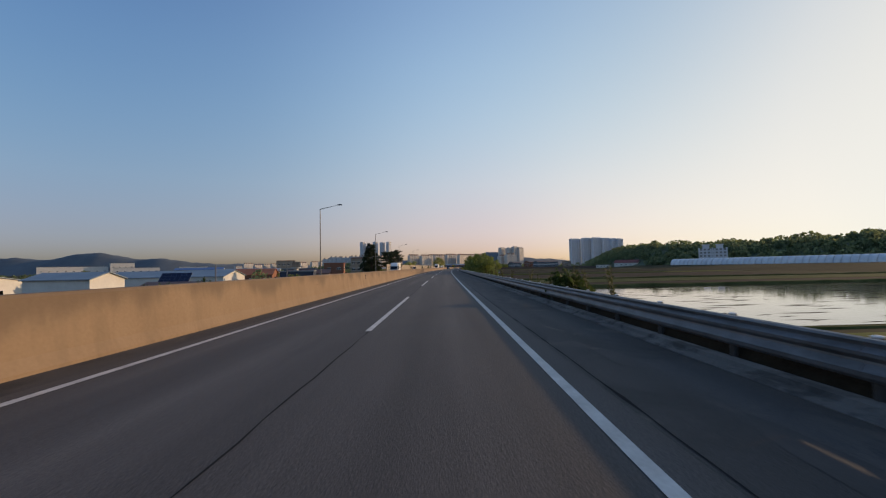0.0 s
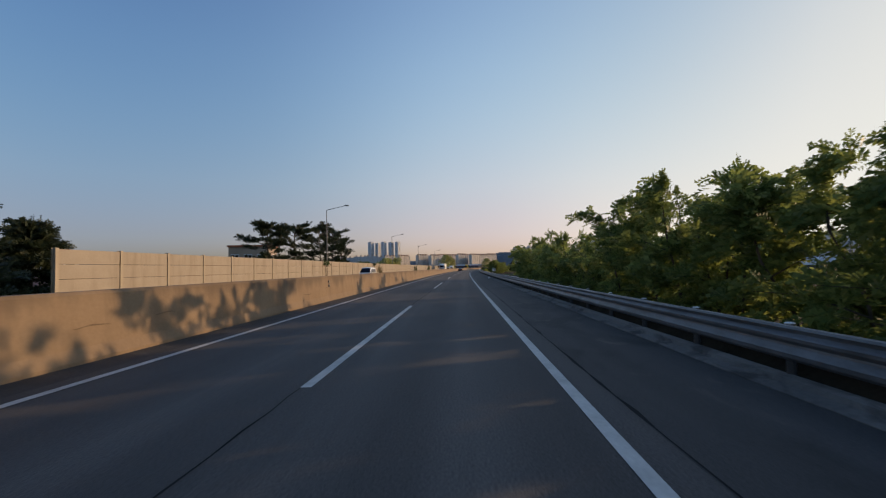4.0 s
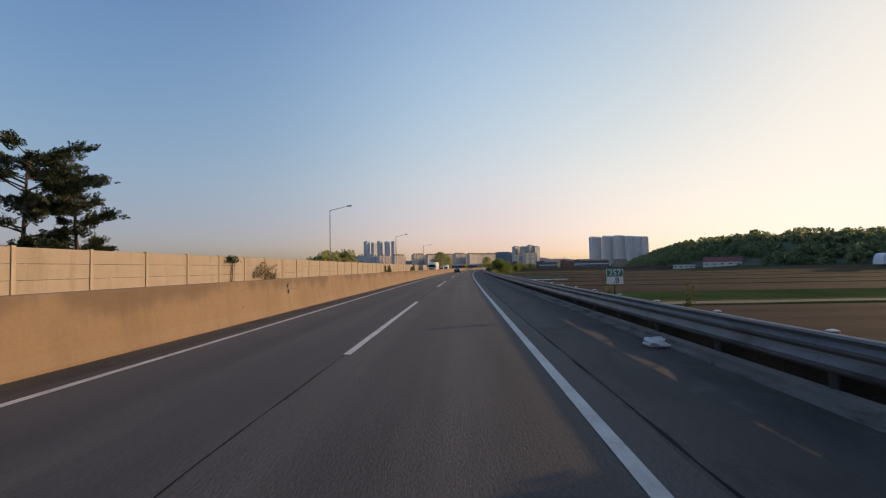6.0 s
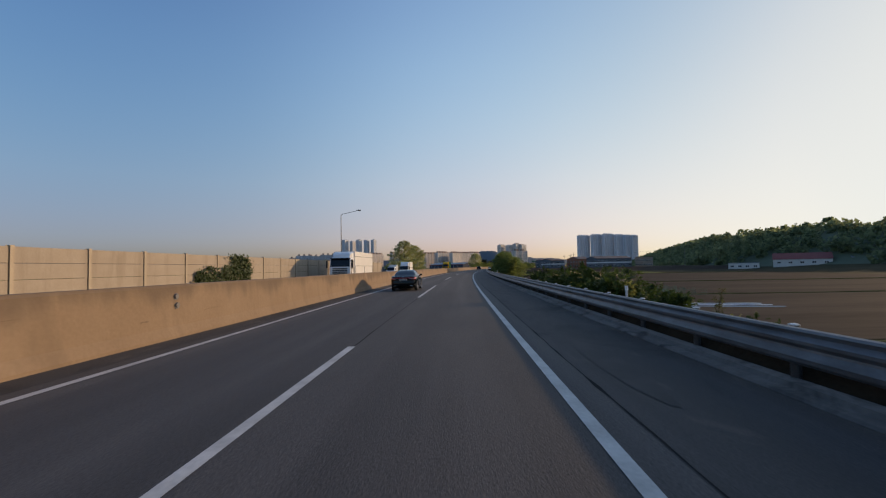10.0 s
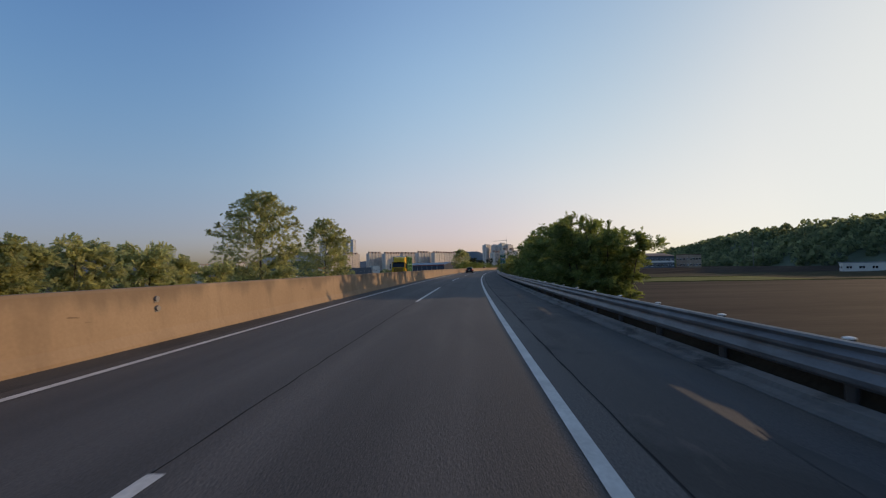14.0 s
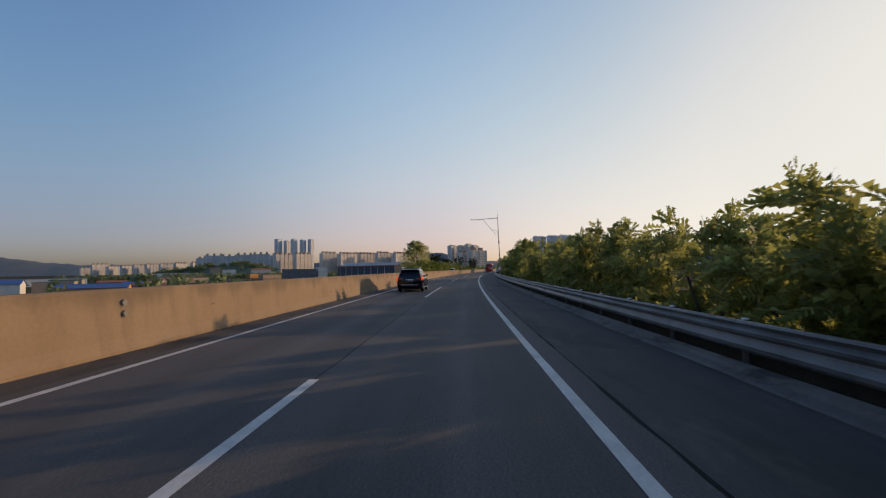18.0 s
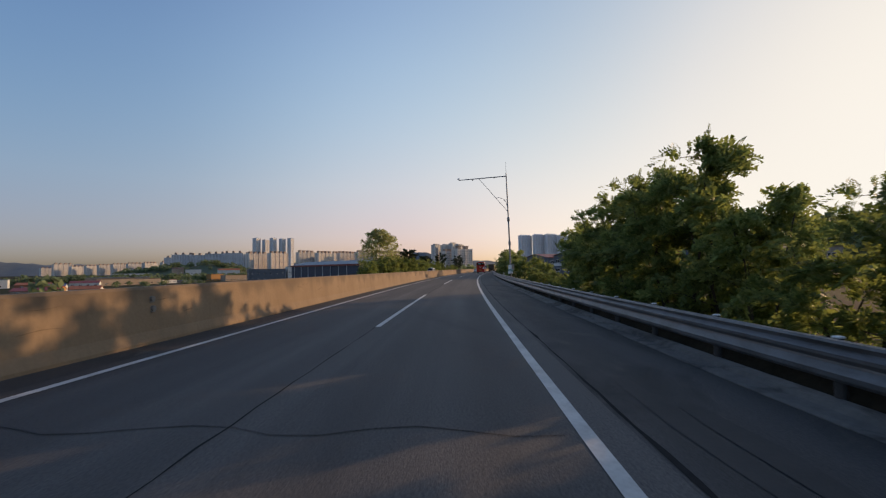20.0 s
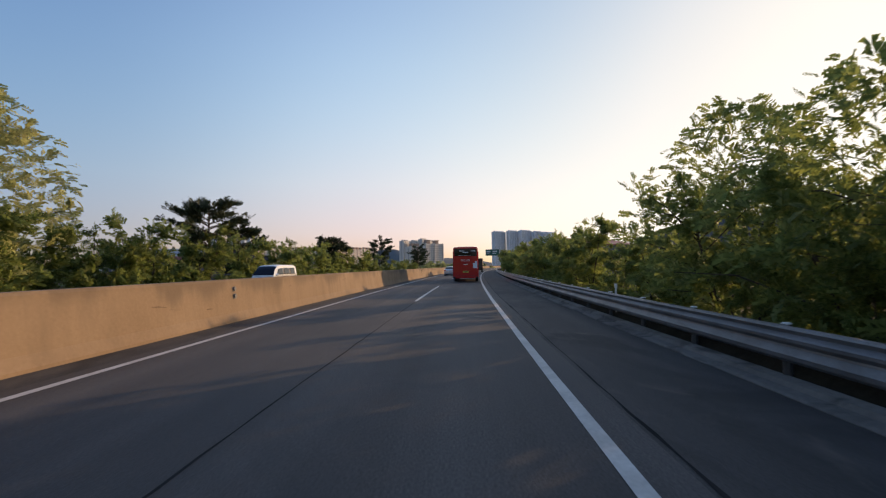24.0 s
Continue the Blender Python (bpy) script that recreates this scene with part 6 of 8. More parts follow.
# ---------------------------------------------------------------- hills and woods
def mound(name, pts, half, label, material):
    """A long hill: pts are (x, y, top); half is its half width."""
    bm = bmesh.new()
    prev = None
    path = []
    pts = [(*land(x, y).xy, h) for x, y, h in pts]
    for (x0, y0, h0), (x1, y1, h1) in zip(pts, pts[1:]):
        n = max(2, int(math.hypot(x1 - x0, y1 - y0) / (half * 0.1)))
        path += [(x0 + (x1 - x0) * k / n, y0 + (y1 - y0) * k / n, h0 + (h1 - h0) * k / n) for k in range(n)]
    path.append(pts[-1])
    for i, (x, y, h) in enumerate(path):
        a, b = path[max(0, i - 1)], path[min(len(path) - 1, i + 1)]
        d = Vector((b[0] - a[0], b[1] - a[1], 0)).normalized()
        e = Vector((d.y, -d.x, 0))
        q = []
        for k in range(-6, 7):
            f = k / 6
            z = LOW - 0.5 + (h - LOW) * math.cos(f * math.pi / 2) ** 1.3 * (1 + 0.22 * noise.noise(Vector((x / half * 1.1, y / half * 1.1, f * 2)))) + (9.0 * noise.noise(Vector((x / 150, y / 150, f * 3))) + 5.0 * noise.noise(Vector((x / 45, y / 45, f * 6))) + 2.0 * noise.noise(Vector((x / 14, y / 14, f * 9))) if half > 150 else 0) * math.cos(f * math.pi / 2)
            q.append(bm.verts.new(Vector((x, y, 0)) + e * f * half + Vector((0, 0, z))))
        if prev:
            for j in range(12):
                bm.faces.new((prev[j], prev[j + 1], q[j + 1], q[j]))
        prev = q
    bmesh.ops.recalc_face_normals(bm, faces=bm.faces)
    ob = part(name, bm, material, smooth=True)
    tagged(ob, label, "hill", kind="structure")
    return path


def crowns(name, places, leaf, label, cards=70, seed=1):
    """Far trees: each a crown of loose leaf clumps over a short trunk, joined."""
    r = np.random.RandomState(seed)
    vs, fs = [], []
    for x, y, z, h, w in places:
        n = cards
        u = r.rand(n)
        a = r.rand(n) * math.tau
        lob = 1 + 0.25 * np.sin(a * 3 + r.rand() * 6) + 0.2 * r.randn(n)
        rad = w * np.sin(np.pi * np.clip(u * 0.9 + 0.08, 0, 1)) ** 0.7 * lob * np.sqrt(r.rand(n) * 0.6 + 0.4)
        cx, cy, cz = x + rad * np.cos(a), y + rad * np.sin(a), z + h * (0.18 + 0.82 * u)
        sz = w * (0.22 + 0.16 * r.rand(n))
        for k in range(n):
            d = Vector(r.randn(3)).normalized()
            e = d.cross(Vector(r.randn(3))).normalized()
            c = Vector((cx[k], cy[k], cz[k]))
            b = len(vs)
            vs += [c + d * sz[k], c + e * sz[k] * 0.8, c - d * sz[k], c - e * sz[k] * 0.8]
            fs.append((b, b + 1, b + 2, b + 3))
        b = len(vs)
        t = 0.05 * w + 0.05
        vs += [Vector((x - t, y, z - 0.5)), Vector((x + t, y, z - 0.5)), Vector((x + t * 0.4, y, z + h * 0.5)), Vector((x - t * 0.4, y, z + h * 0.5)), Vector((x, y - t, z - 0.5)), Vector((x, y + t, z - 0.5)), Vector((x, y + t * 0.4, z + h * 0.5)), Vector((x, y - t * 0.4, z + h * 0.5))]
        fs += [(b, b + 1, b + 2, b + 3), (b + 4, b + 5, b + 6, b + 7)]
    me = bpy.data.meshes.new(name)
    me.from_pydata([tuple(v) for v in vs], [], fs)
    me.materials.append(leaf)
    return tagged(new(name, me), label, "trees", kind="stuff")


# leaves and floor of the woods, both paled in colour for haze
M_WOODS = leafy("hazed_wood_leaves", (0.11, 0.14, 0.08), (0.25, 0.28, 0.15), 0.68)
M_HILL = mat("hazed_forest_floor", (0.08, 0.10, 0.06), (0.14, 0.165, 0.095), 0.95, fine=0.2, coarse=0.03, bump=0.5)
# blue-grey distance haze is mixed into the far forest's green
M_HAZED_FARHILL = mat("hazed_far_forest", (0.075, 0.095, 0.108), (0.125, 0.150, 0.162), 0.95, fine=0.03, coarse=0.006, bump=1.0)
path = mound("hill_near", [(500, 1010, LOW), (470, 960, 8), (373, 801, 17), (310, 640, 21), (272, 500, 21), (290, 380, 16), (318, 257, 15), (390, 80, 14), (480, -80, 12), (520, -150, LOW)], 62, "wooded low hill beyond the fields", M_HILL)
r = random.Random(8)
spots = []
for i in range(0, len(path), 3):
    x, y, h = path[i]
    q = path[min(len(path) - 1, i + 3)] if i + 3 < len(path) else path[i - 3]
    d = Vector((q[0] - x, q[1] - y, 0)).normalized() * (1 if i + 3 < len(path) else -1)
    e = Vector((d.y, -d.x, 0))
    for k in range(66):
        f = r.uniform(-1.0, 1.0)
        g = math.cos(f * math.pi / 2) ** 1.3
        c = Vector((x, y, 0)) + e * f * 60 + d * r.uniform(-11, 11)
        # clearings round the farm and the flats
        if (c.x < 233 and 505 < c.y < 575) or (c.x < 252 and 378 < c.y < 424):
            continue
        tall = 0.95 + 0.5 * noise.noise(Vector((c.x / 26, c.y / 26, 4.0)))
        spots.append((c.x, c.y, LOW - 0.5 + (h - LOW) * g * 0.92, r.uniform(6, 11) * tall, r.uniform(2.8, 5.0) * (0.6 + 0.4 * tall)))
crowns("hill_woods", spots, M_WOODS, "dense mixed green woods covering the low hill", 46, 5)
mound("hill_far", [(-3700, 2300, 70), (-2976, 2500, 118), (-2748, 2500, 100), (-2558, 2500, 116), (-2273, 2500, 140), (-2080, 2520, 108), (-1874, 2500, 92), (-1640, 2560, 58), (-1457, 2600, 52), (-1191, 2700, 36), (-800, 2850, 30)], 260, "distant mountain ridge with blue-grey haze in its colour", M_HAZED_FARHILL)
mound("hill_far_side", [(-900, 3000, 20), (-300, 3100, 60), (150, 2900, 66), (360, 2500, 96), (520, 2500, 60), (900, 2600, 24)], 200, "distant low ridge behind the apartment blocks", M_HAZED_FARHILL)
mound("hill_town", [(-480, 1262, LOW), (-430, 1270, 3), (-360, 1280, 12), (-290, 1280, 20), (-250, 1270, 14), (-200, 1258, LOW)], 60, "small wooded hill below the apartment blocks", M_HILL)
spots = []
for k in range(150):
    x, w = r.uniform(-465, -215), r.uniform(-42, 42)
    h = float(np.interp(x, (-480, -430, -360, -290, -250, -200), (LOW, 3, 12, 20, 14, LOW)))
    spots.append((x, STATION * 1275 + w, LOW - 0.5 + (h - LOW) * math.cos(w / 60 * math.pi / 2) ** 1.3, r.uniform(6, 11), r.uniform(4, 7)))
crowns("town_hill_woods", spots, M_WOODS, "dark woods on the small town hill", 40, 6)

# woods along the field edges on the side of the sun
spots = []
for k in range(130):
    f = k / 70 if k < 70 else (k - 70) / 60
    x, y = (150 + 190 * f + r.uniform(-9, 9), STATION * (720 - 330 * f + r.uniform(-12, 12))) if k < 70 else (60 + 120 * f + r.uniform(-6, 6), STATION * (690 + 120 * f + r.uniform(-16, 16)))
    spots.append((x, y, ground_z(x, y), r.uniform(4, 8.5), r.uniform(2.2, 4.2)))
crowns("field_edge_woods", spots, M_WOODS, "belt of trees along the far edge of the fields", 60, 7)
# trees scattered through the low town
spots = []
for k in range(330):
    d, a = r.uniform(60, 700) ** 1.0, r.uniform(-75, -8)
    p = P(r.uniform(0, 520), -34) + Vector((d * math.sin(radians(a)) * 0.9, d * math.cos(radians(a)) * 0.6 * STATION, 0))
    if p.y < 620:
        spots.append((p.x, p.y, LOW, r.uniform(3.0, 5.2), r.uniform(1.6, 3.2)))
# a loose belt of them behind the valley's houses, thinner nearer by
for k in range(240):
    f, g = r.random(), r.random()
    p = land(-330 + 330 * f + r.uniform(-12, 12), 845 + 120 * f + 90 * g * g)
    spots.append((p.x, p.y, ground_z(p.x, p.y), r.uniform(5.5, 10.0), r.uniform(2.6, 5.0)))
for k in range(14):
    p = land(r.uniform(-190, -90), r.uniform(700, 830))
    spots.append((p.x, p.y, ground_z(p.x, p.y), r.uniform(3.0, 4.5), r.uniform(1.8, 3.0)))
crowns("town_trees", spots, M_WOODS, "scattered green trees between the low houses", 60, 9)

# ---------------------------------------------------------------- apartment blocks
M_WIN = mat("far_window_glass", (0.20, 0.19, 0.185), (0.32, 0.30, 0.29), 0.5, fine=0.2, coarse=0.05, bump=0)
WALLS = {
    "cream": mat("cream_apartment_wall", (0.64, 0.55, 0.47), (0.76, 0.66, 0.57), 0.85, fine=0.3, coarse=0.03, bump=0),
    "grey": mat("grey_apartment_wall", (0.64, 0.65, 0.67), (0.76, 0.77, 0.79), 0.85, fine=0.3, coarse=0.03, bump=0),
    "blue": mat("blue_grey_apartment_wall", (0.57, 0.57, 0.58), (0.68, 0.68, 0.69), 0.8, fine=0.3, coarse=0.03, bump=0),
    "white": mat("white_apartment_wall", (0.56, 0.52, 0.475), (0.66, 0.61, 0.56), 0.85, fine=0.3, coarse=0.03, bump=0)}
M_ROOFTOP = mat("roof_housing", (0.30, 0.22, 0.17), (0.42, 0.31, 0.25), 0.85, fine=0.3, coarse=0.05, bump=0)


def apartment(m, w, d, h, tint, label, bay=3.4, storey=2.9, crown=True, name="apartment_block"):
    """A block of flats: walls, rows of recessed windows on all faces, lift housings on the roof."""
    t = thing(name, m, label, "apartment building")
    bm = bmesh.new()
    box(bm, -w / 2, w / 2, -d / 2, d / 2, -4, h)
    part("wall", bm, WALLS[tint], t)
    nb = max(1, round(w / 14))
    for k in range(nb + 1):
        bm = bmesh.new()
        x = -w / 2 + w * k / nb
        box(bm, x - 0.5, x + 0.5, -d / 2 - 0.7, d / 2 + 0.7, -4, h + 0.8)
        part("pilaster", bm, WALLS[tint], t)
    bm = bmesh.new()
    n, fl = max(2, int(w / bay)), int(h / storey)
    for sg in (1, -1):
        for j in range(fl):
            z = 1.2 + j * storey
            for k in range(n):
                x = -w / 2 + (k + 0.5) * w / n
                y = sg * (d / 2 + 0.08)
                q = [(x - bay * 0.31, y, z), (x + bay * 0.31, y, z), (x + bay * 0.31, y, z + 1.55), (x - bay * 0.31, y, z + 1.55)]
                bm.faces.new([bm.verts.new(p) for p in q])
    for sg in (1, -1):
        for j in range(fl):
            z = 1.2 + j * storey
            x = sg * (w / 2 + 0.08 + 0.5)
            bm.faces.new([bm.verts.new((x, yy, zz)) for yy, zz in ((-1.2, z), (1.2, z), (1.2, z + 1.4), (-1.2, z + 1.4))])
    tagged(part("glazing", bm, M_WIN, t, "rows of dark windows"), kind="stuff")
    for k in range(nb):
        bm = bmesh.new()
        x = -w / 2 + w * (k + 0.5) / nb
        box(bm, x - 2.6, x + 2.6, -3.2, 3.2, h, h + (4.6 if crown else 3.2))
        box(bm, x - 3.2, x + 3.2, -3.8, 3.8, h + (4.6 if crown else 3.2), h + (5.2 if crown else 3.8))
        part("roof_housing", bm, M_ROOFTOP if crown else WALLS[tint], t)
    return t


def block(x, y, turn=0.0, z=LOW):
    return pose(*land(x, y, z), 0, 0, turn)


# the tall towers
tw = apartment(block(-552, 2575, 58), 31, 25, 186, "blue", "tall slim grey-blue apartment tower", 4.5, 4.0, False, "apartment_tower")
for x, y, w, hh in ((-508, 2590, 0.95, 0.96), (-465, 2570, 0.86, 1.0), (-418, 2575, 0.80, 0.98), (-374, 2575, 0.80, 0.99)):
    copy_thing(tw, block(x, y, 58) @ Matrix.Diagonal((w, 0.9, hh, 1)))
# slabs, built once in each tint and repeated
slab_c = apartment(block(-219, 1370, 48), 50, 12, 47, "cream", "cream slab of flats with brown roof housings")
for x, y, k in ((-170, 1363, 1.0), (-105, 1354, 1.02), (-62, 1349, 0.98), (-14, 1391, 1.0), (30, 1386, 1.03), (72, 1379, 1.0), (104, 1410, 1.0), (4, 1470, 1.05), (50, 1490, 1.05), (-40, 1500, 1.1), (140, 1470, 1.05)):
    copy_thing(slab_c, block(x, y, 47 + (x * 7) % 11 - 4) @ Matrix.Diagonal((0.92 if x > -110 else 1.0, 1, k, 1)))
slab_b = apartment(block(-416, 1448, 12), 48, 12, 50, "blue", "blue-grey slab of flats in its own shade")
for x, y, k in ((-375, 1442, 0.96), (-335, 1437, 1.02), (-292, 1431, 1.04), (-262, 1440, 0.98), (-460, 1500, 0.9)):
    copy_thing(slab_b, block(x, y, 6) @ Matrix.Diagonal((0.95, 1, k, 1)))
slab_w = apartment(block(-955, 1829, 56), 54, 12, 38, "white", "pale slab of flats far across the town")
for x, y in ((-906, 1822), (-857, 1815), (-814, 1809), (-769, 1803), (-720, 1796), (-671, 1789), (-612, 1781), (-565, 1760), (-1010, 1850)):
    copy_thing(slab_w, block(x, y, 52 + (x % 5) * 3) @ Matrix.Diagonal((0.85, 1, 0.96 + (x + 720) * (0.0009 if x < -720 else 0.0006), 1)))
# white blocks ahead
gc = apartment(block(262, 1630, 50), 38, 14, 82, "white", "pale tall block of flats ahead of the road", 3.4, 2.9, False)
for x, y, k in ((290, 1622, 0.98), (318, 1630, 1.05), (342, 1640, 1.0)):
    copy_thing(gc, block(x, y, 50) @ Matrix.Diagonal((0.9, 1, k, 1)))
# grey group over the fields
gb = apartment(block(648, 1816, 26), 58, 15, 128, "grey", "tall grey slab of flats over the fields", 3.8, 3.1, False)
for x, y, k, ww in ((702, 1813, 1.02, 0.9), (752, 1811, 1.03, 1.0), (800, 1810, 1.0, 0.8), (834, 1809, 0.98, 0.6), (862, 1809, 0.97, 0.55)):
    copy_thing(gb, block(x, y, 26) @ Matrix.Diagonal((ww, 1, k, 1)))
gd = apartment(block(182, 994, 30), 30, 13, 34, "cream", "cream block of flats beyond the pines")
copy_thing(gd, block(160, 1000, 30) @ Matrix.Diagonal((0.6, 1, 0.9, 1)))
apartment(block(243, 332, -31, -0.6), 21, 12, 14, "blue", "grey low block of flats in front of the wooded hill", 3.0, 2.8, False)

# ---------------------------------------------------------------- low town behind the median wall
ROOFS = {
    "orange": mat("orange_roof_tile", (0.30, 0.085, 0.035), (0.42, 0.14, 0.06), 0.7, fine=4, coarse=0.5, bump=0.4),
    "blue": mat("blue_metal_roof", (0.035, 0.085, 0.21), (0.06, 0.13, 0.29), 0.5, fine=2, coarse=0.3, bump=0.1),
    "red": mat("red_metal_roof", (0.20, 0.035, 0.028), (0.28, 0.06, 0.045), 0.55, fine=2, coarse=0.3, bump=0.1),
    "grey": mat("grey_metal_roof", (0.17, 0.19, 0.21), (0.26, 0.28, 0.30), 0.55, fine=2, coarse=0.3, bump=0.1),
    "teal": mat("grey_blue_metal_roof", (0.15, 0.20, 0.235), (0.23, 0.285, 0.32), 0.5, fine=2, coarse=0.3, bump=0.1),
    "green": mat("green_metal_roof", (0.06, 0.12, 0.085), (0.10, 0.17, 0.12), 0.6, fine=2, coarse=0.3, bump=0.1),
    "brown": mat("brown_metal_roof", (0.10, 0.05, 0.035), (0.15, 0.08, 0.055), 0.6, fine=2, coarse=0.3, bump=0.1)}
HOUSE = {
    "white": mat("white_house_wall", (0.56, 0.54, 0.50), (0.68, 0.66, 0.61), 0.8, fine=2, coarse=0.4, bump=0.1),
    "orange_wall": mat("orange_house_wall", (0.42, 0.20, 0.07), (0.52, 0.27, 0.10), 0.85, fine=3, coarse=0.4, bump=0.15),
    "tan": mat("tan_house_wall", (0.30, 0.23, 0.17), (0.40, 0.31, 0.23), 0.85, fine=3, coarse=0.4, bump=0.15),
    "brick": mat("brick_house_wall", (0.24, 0.095, 0.055), (0.32, 0.14, 0.085), 0.85, fine=5, coarse=0.5, bump=0.2),
    "slate": mat("slate_metal_wall", (0.070, 0.085, 0.105), (0.11, 0.13, 0.155), 0.6, fine=2, coarse=0.3, bump=0.1),
    "navy": mat("navy_shed_wall", (0.018, 0.028, 0.055), (0.035, 0.05, 0.085), 0.55, fine=2, coarse=0.3, bump=0.1)}
M_FRAME = mat("white_window_frame", (0.60, 0.60, 0.58), (0.72, 0.72, 0.70), 0.5, fine=5, bump=0)


def house(m, w, d, eave, rise, wall, roof, label, name="house", windows=3, rows=1, band=False, trim=False):
    """A building with a gabled (rise > 0) or flat roof and framed windows; the ridge runs along x."""
    t = thing(name, m, label, "building")
    bm = bmesh.new()
    out = [(-d / 2, -1.2), (d / 2, -1.2), (d / 2, eave)] + ([(0, eave + rise)] if rise else []) + [(-d / 2, eave)]
    a = [bm.verts.new((-w / 2, y, z)) for y, z in out]
    b = [bm.verts.new((w / 2, y, z)) for y, z in out]
    n = len(out)
    for k in range(n):
        bm.faces.new((a[k], a[(k + 1) % n], b[(k + 1) % n], b[k]))
    bm.faces.new(a[::-1])
    bm.faces.new(b)
    bmesh.ops.recalc_face_normals(bm, faces=bm.faces)
    part("wall", bm, HOUSE[wall], t)
    bm = bmesh.new()
    if rise:
        for sg in (1, -1):
            o = 0.35
            k = rise / (d / 2)
            p = [(sg * (d / 2 + o), eave - k * o), (0, eave + rise)]
            q = [(-w / 2 - o, *p[0]), (w / 2 + o, *p[0]), (w / 2 + o, *p[1]), (-w / 2 - o, *p[1])]
            v = [bm.verts.new((x, y, z + 0.02)) for x, y, z in q]
            v2 = [bm.verts.new((x, y, z + 0.16)) for x, y, z in q]
            bm.faces.new(v)
            bm.faces.new(v2[::-1])
            for i in range(4):
                bm.faces.new((v[i], v2[i], v2[(i + 1) % 4], v[(i + 1) % 4]))
    else:
        box(bm, -w / 2 - 0.2, w / 2 + 0.2, -d / 2 - 0.2, d / 2 + 0.2, eave, eave + 0.35)
    bmesh.ops.recalc_face_normals(bm, faces=bm.faces)
    part("roof", bm, ROOFS[roof], t)
    for j in range(rows):
        z = 1.0 + j * (eave - 0.6) / rows
        for face in ("long", "end"):
            k2 = windows if face == "long" else max(1, int(windows * d / w))
            span = w if face == "long" else d
            for k in range(k2):
                c = -span / 2 + (k + 0.5) * span / k2
                hw, hh = min(0.95, span / k2 * 0.3), 0.95
                for sg in (1, -1):
                    bm = bmesh.new()
                    g = bmesh.new()
                    if face == "long":
                        box(bm, c - hw, c + hw, min(sg * d / 2, sg * (d / 2 + 0.07)), max(sg * d / 2, sg * (d / 2 + 0.07)), z, z + hh * 1.25)
                        for q in (-0.5, 0.5):
                            box(g, c + q * hw - hw * 0.40, c + q * hw + hw * 0.40, min(sg * (d / 2 + 0.071), sg * (d / 2 + 0.085)), max(sg * (d / 2 + 0.071), sg * (d / 2 + 0.085)), z + 0.12, z + hh * 1.25 - 0.12)
                    else:
                        box(bm, min(sg * w / 2, sg * (w / 2 + 0.07)), max(sg * w / 2, sg * (w / 2 + 0.07)), c - hw, c + hw, z, z + hh * 1.25)
                        for q in (-0.5, 0.5):
                            box(g, min(sg * (w / 2 + 0.071), sg * (w / 2 + 0.085)), max(sg * (w / 2 + 0.071), sg * (w / 2 + 0.085)), c + q * hw - hw * 0.40, c + q * hw + hw * 0.40, z + 0.12, z + hh * 1.25 - 0.12)
                    win = part("window", bm, M_FRAME, t, "white-framed window")
                    part("pane", g, M_GLASS_DARK, win)
    if trim:
        for sg in (1, -1):
            bm = bmesh.new()
            box(bm, -w / 2 - 0.4, w / 2 + 0.4, min(sg * (d / 2 + 0.36), sg * (d / 2 + 0.46)), max(sg * (d / 2 + 0.36), sg * (d / 2 + 0.46)), eave - 0.45, eave + 0.25)
            part("roof_edge", bm, ROOFS["red"], t, "red painted roof edge")
            for k in range(int(w / 6)):
                bm = bmesh.new()
                x = -w / 2 + 6 * k + 3
                box(bm, x - 0.09, x + 0.09, min(sg * d / 2, sg * (d / 2 + 0.12)), max(sg * d / 2, sg * (d / 2 + 0.12)), -0.5, eave - 0.5)
                part("downpipe", bm, M_FRAME, t)
    if band:
        bm = bmesh.new()
        for sg in (1, -1):
            box(bm, -w / 2 - 0.05, w / 2 + 0.05, min(sg * d / 2, sg * (d / 2 + 0.05)), max(sg * d / 2, sg * (d / 2 + 0.05)), eave * 0.46, eave * 0.60)
            box(bm, min(sg * w / 2, sg * (w / 2 + 0.05)), max(sg * w / 2, sg * (w / 2 + 0.05)), -d / 2, d / 2, eave * 0.46, eave * 0.60)
        part("wall_band", bm, M_FRAME, t, "pale band round the wall")
    return t


def near_town(x, y, turn, *a, **k):
    p = land(x, y)
    return house(pose(p.x, p.y, ground_z(p.x, p.y), 0, 0, turn), *a, **k)


# seen over the wall at the start
near_town(-61.2, 64, 0, 11, 8, 3.85, 1.1, "white", "teal", "white steel shed with a grey-blue roof", "shed", 0)
near_town(-68, 98, 0, 30, 12, 3.5, 1.5, "white", "teal", "long white warehouse with a grey-blue roof and pale gable", "warehouse", 0)
near_town(-92, 66, 0, 30, 14, 3.4, 1.0, "white", "teal", "pale steel warehouse with a grey-blue roof", "warehouse", 0)
near_town(-73, 138, 10, 12, 9, 2.6, 2.0, "white", "teal", "white house with a grey-blue gable roof", "house", 2)
near_town(-45, 65, 0, 9, 6, 2.1, 0.9, "orange_wall", "brown", "low house with a dark brown roof and an orange gable", "house", 2)
near_town(-44, 118, 10, 10, 8, 4.2, 0, "navy", "grey", "dark navy flat-roofed shed between low houses", "shed", 0)
near_town(-475, 480, 40, 70, 30, 14, 0, "white", "grey", "long white factory far across the town", "factory", 9, 2)
near_town(-430, 500, 40, 26, 24, 19, 0, "white", "grey", "white factory block with a tower", "factory", 4, 3)
near_town(-352, 430, 35, 44, 20, 10.5, 0, "white", "grey", "white flat-roofed works building", "factory", 6, 2)
near_town(-300, 450, 30, 30, 18, 11, 0, "white", "grey", "pale flat-roofed works building", "factory", 5, 2)
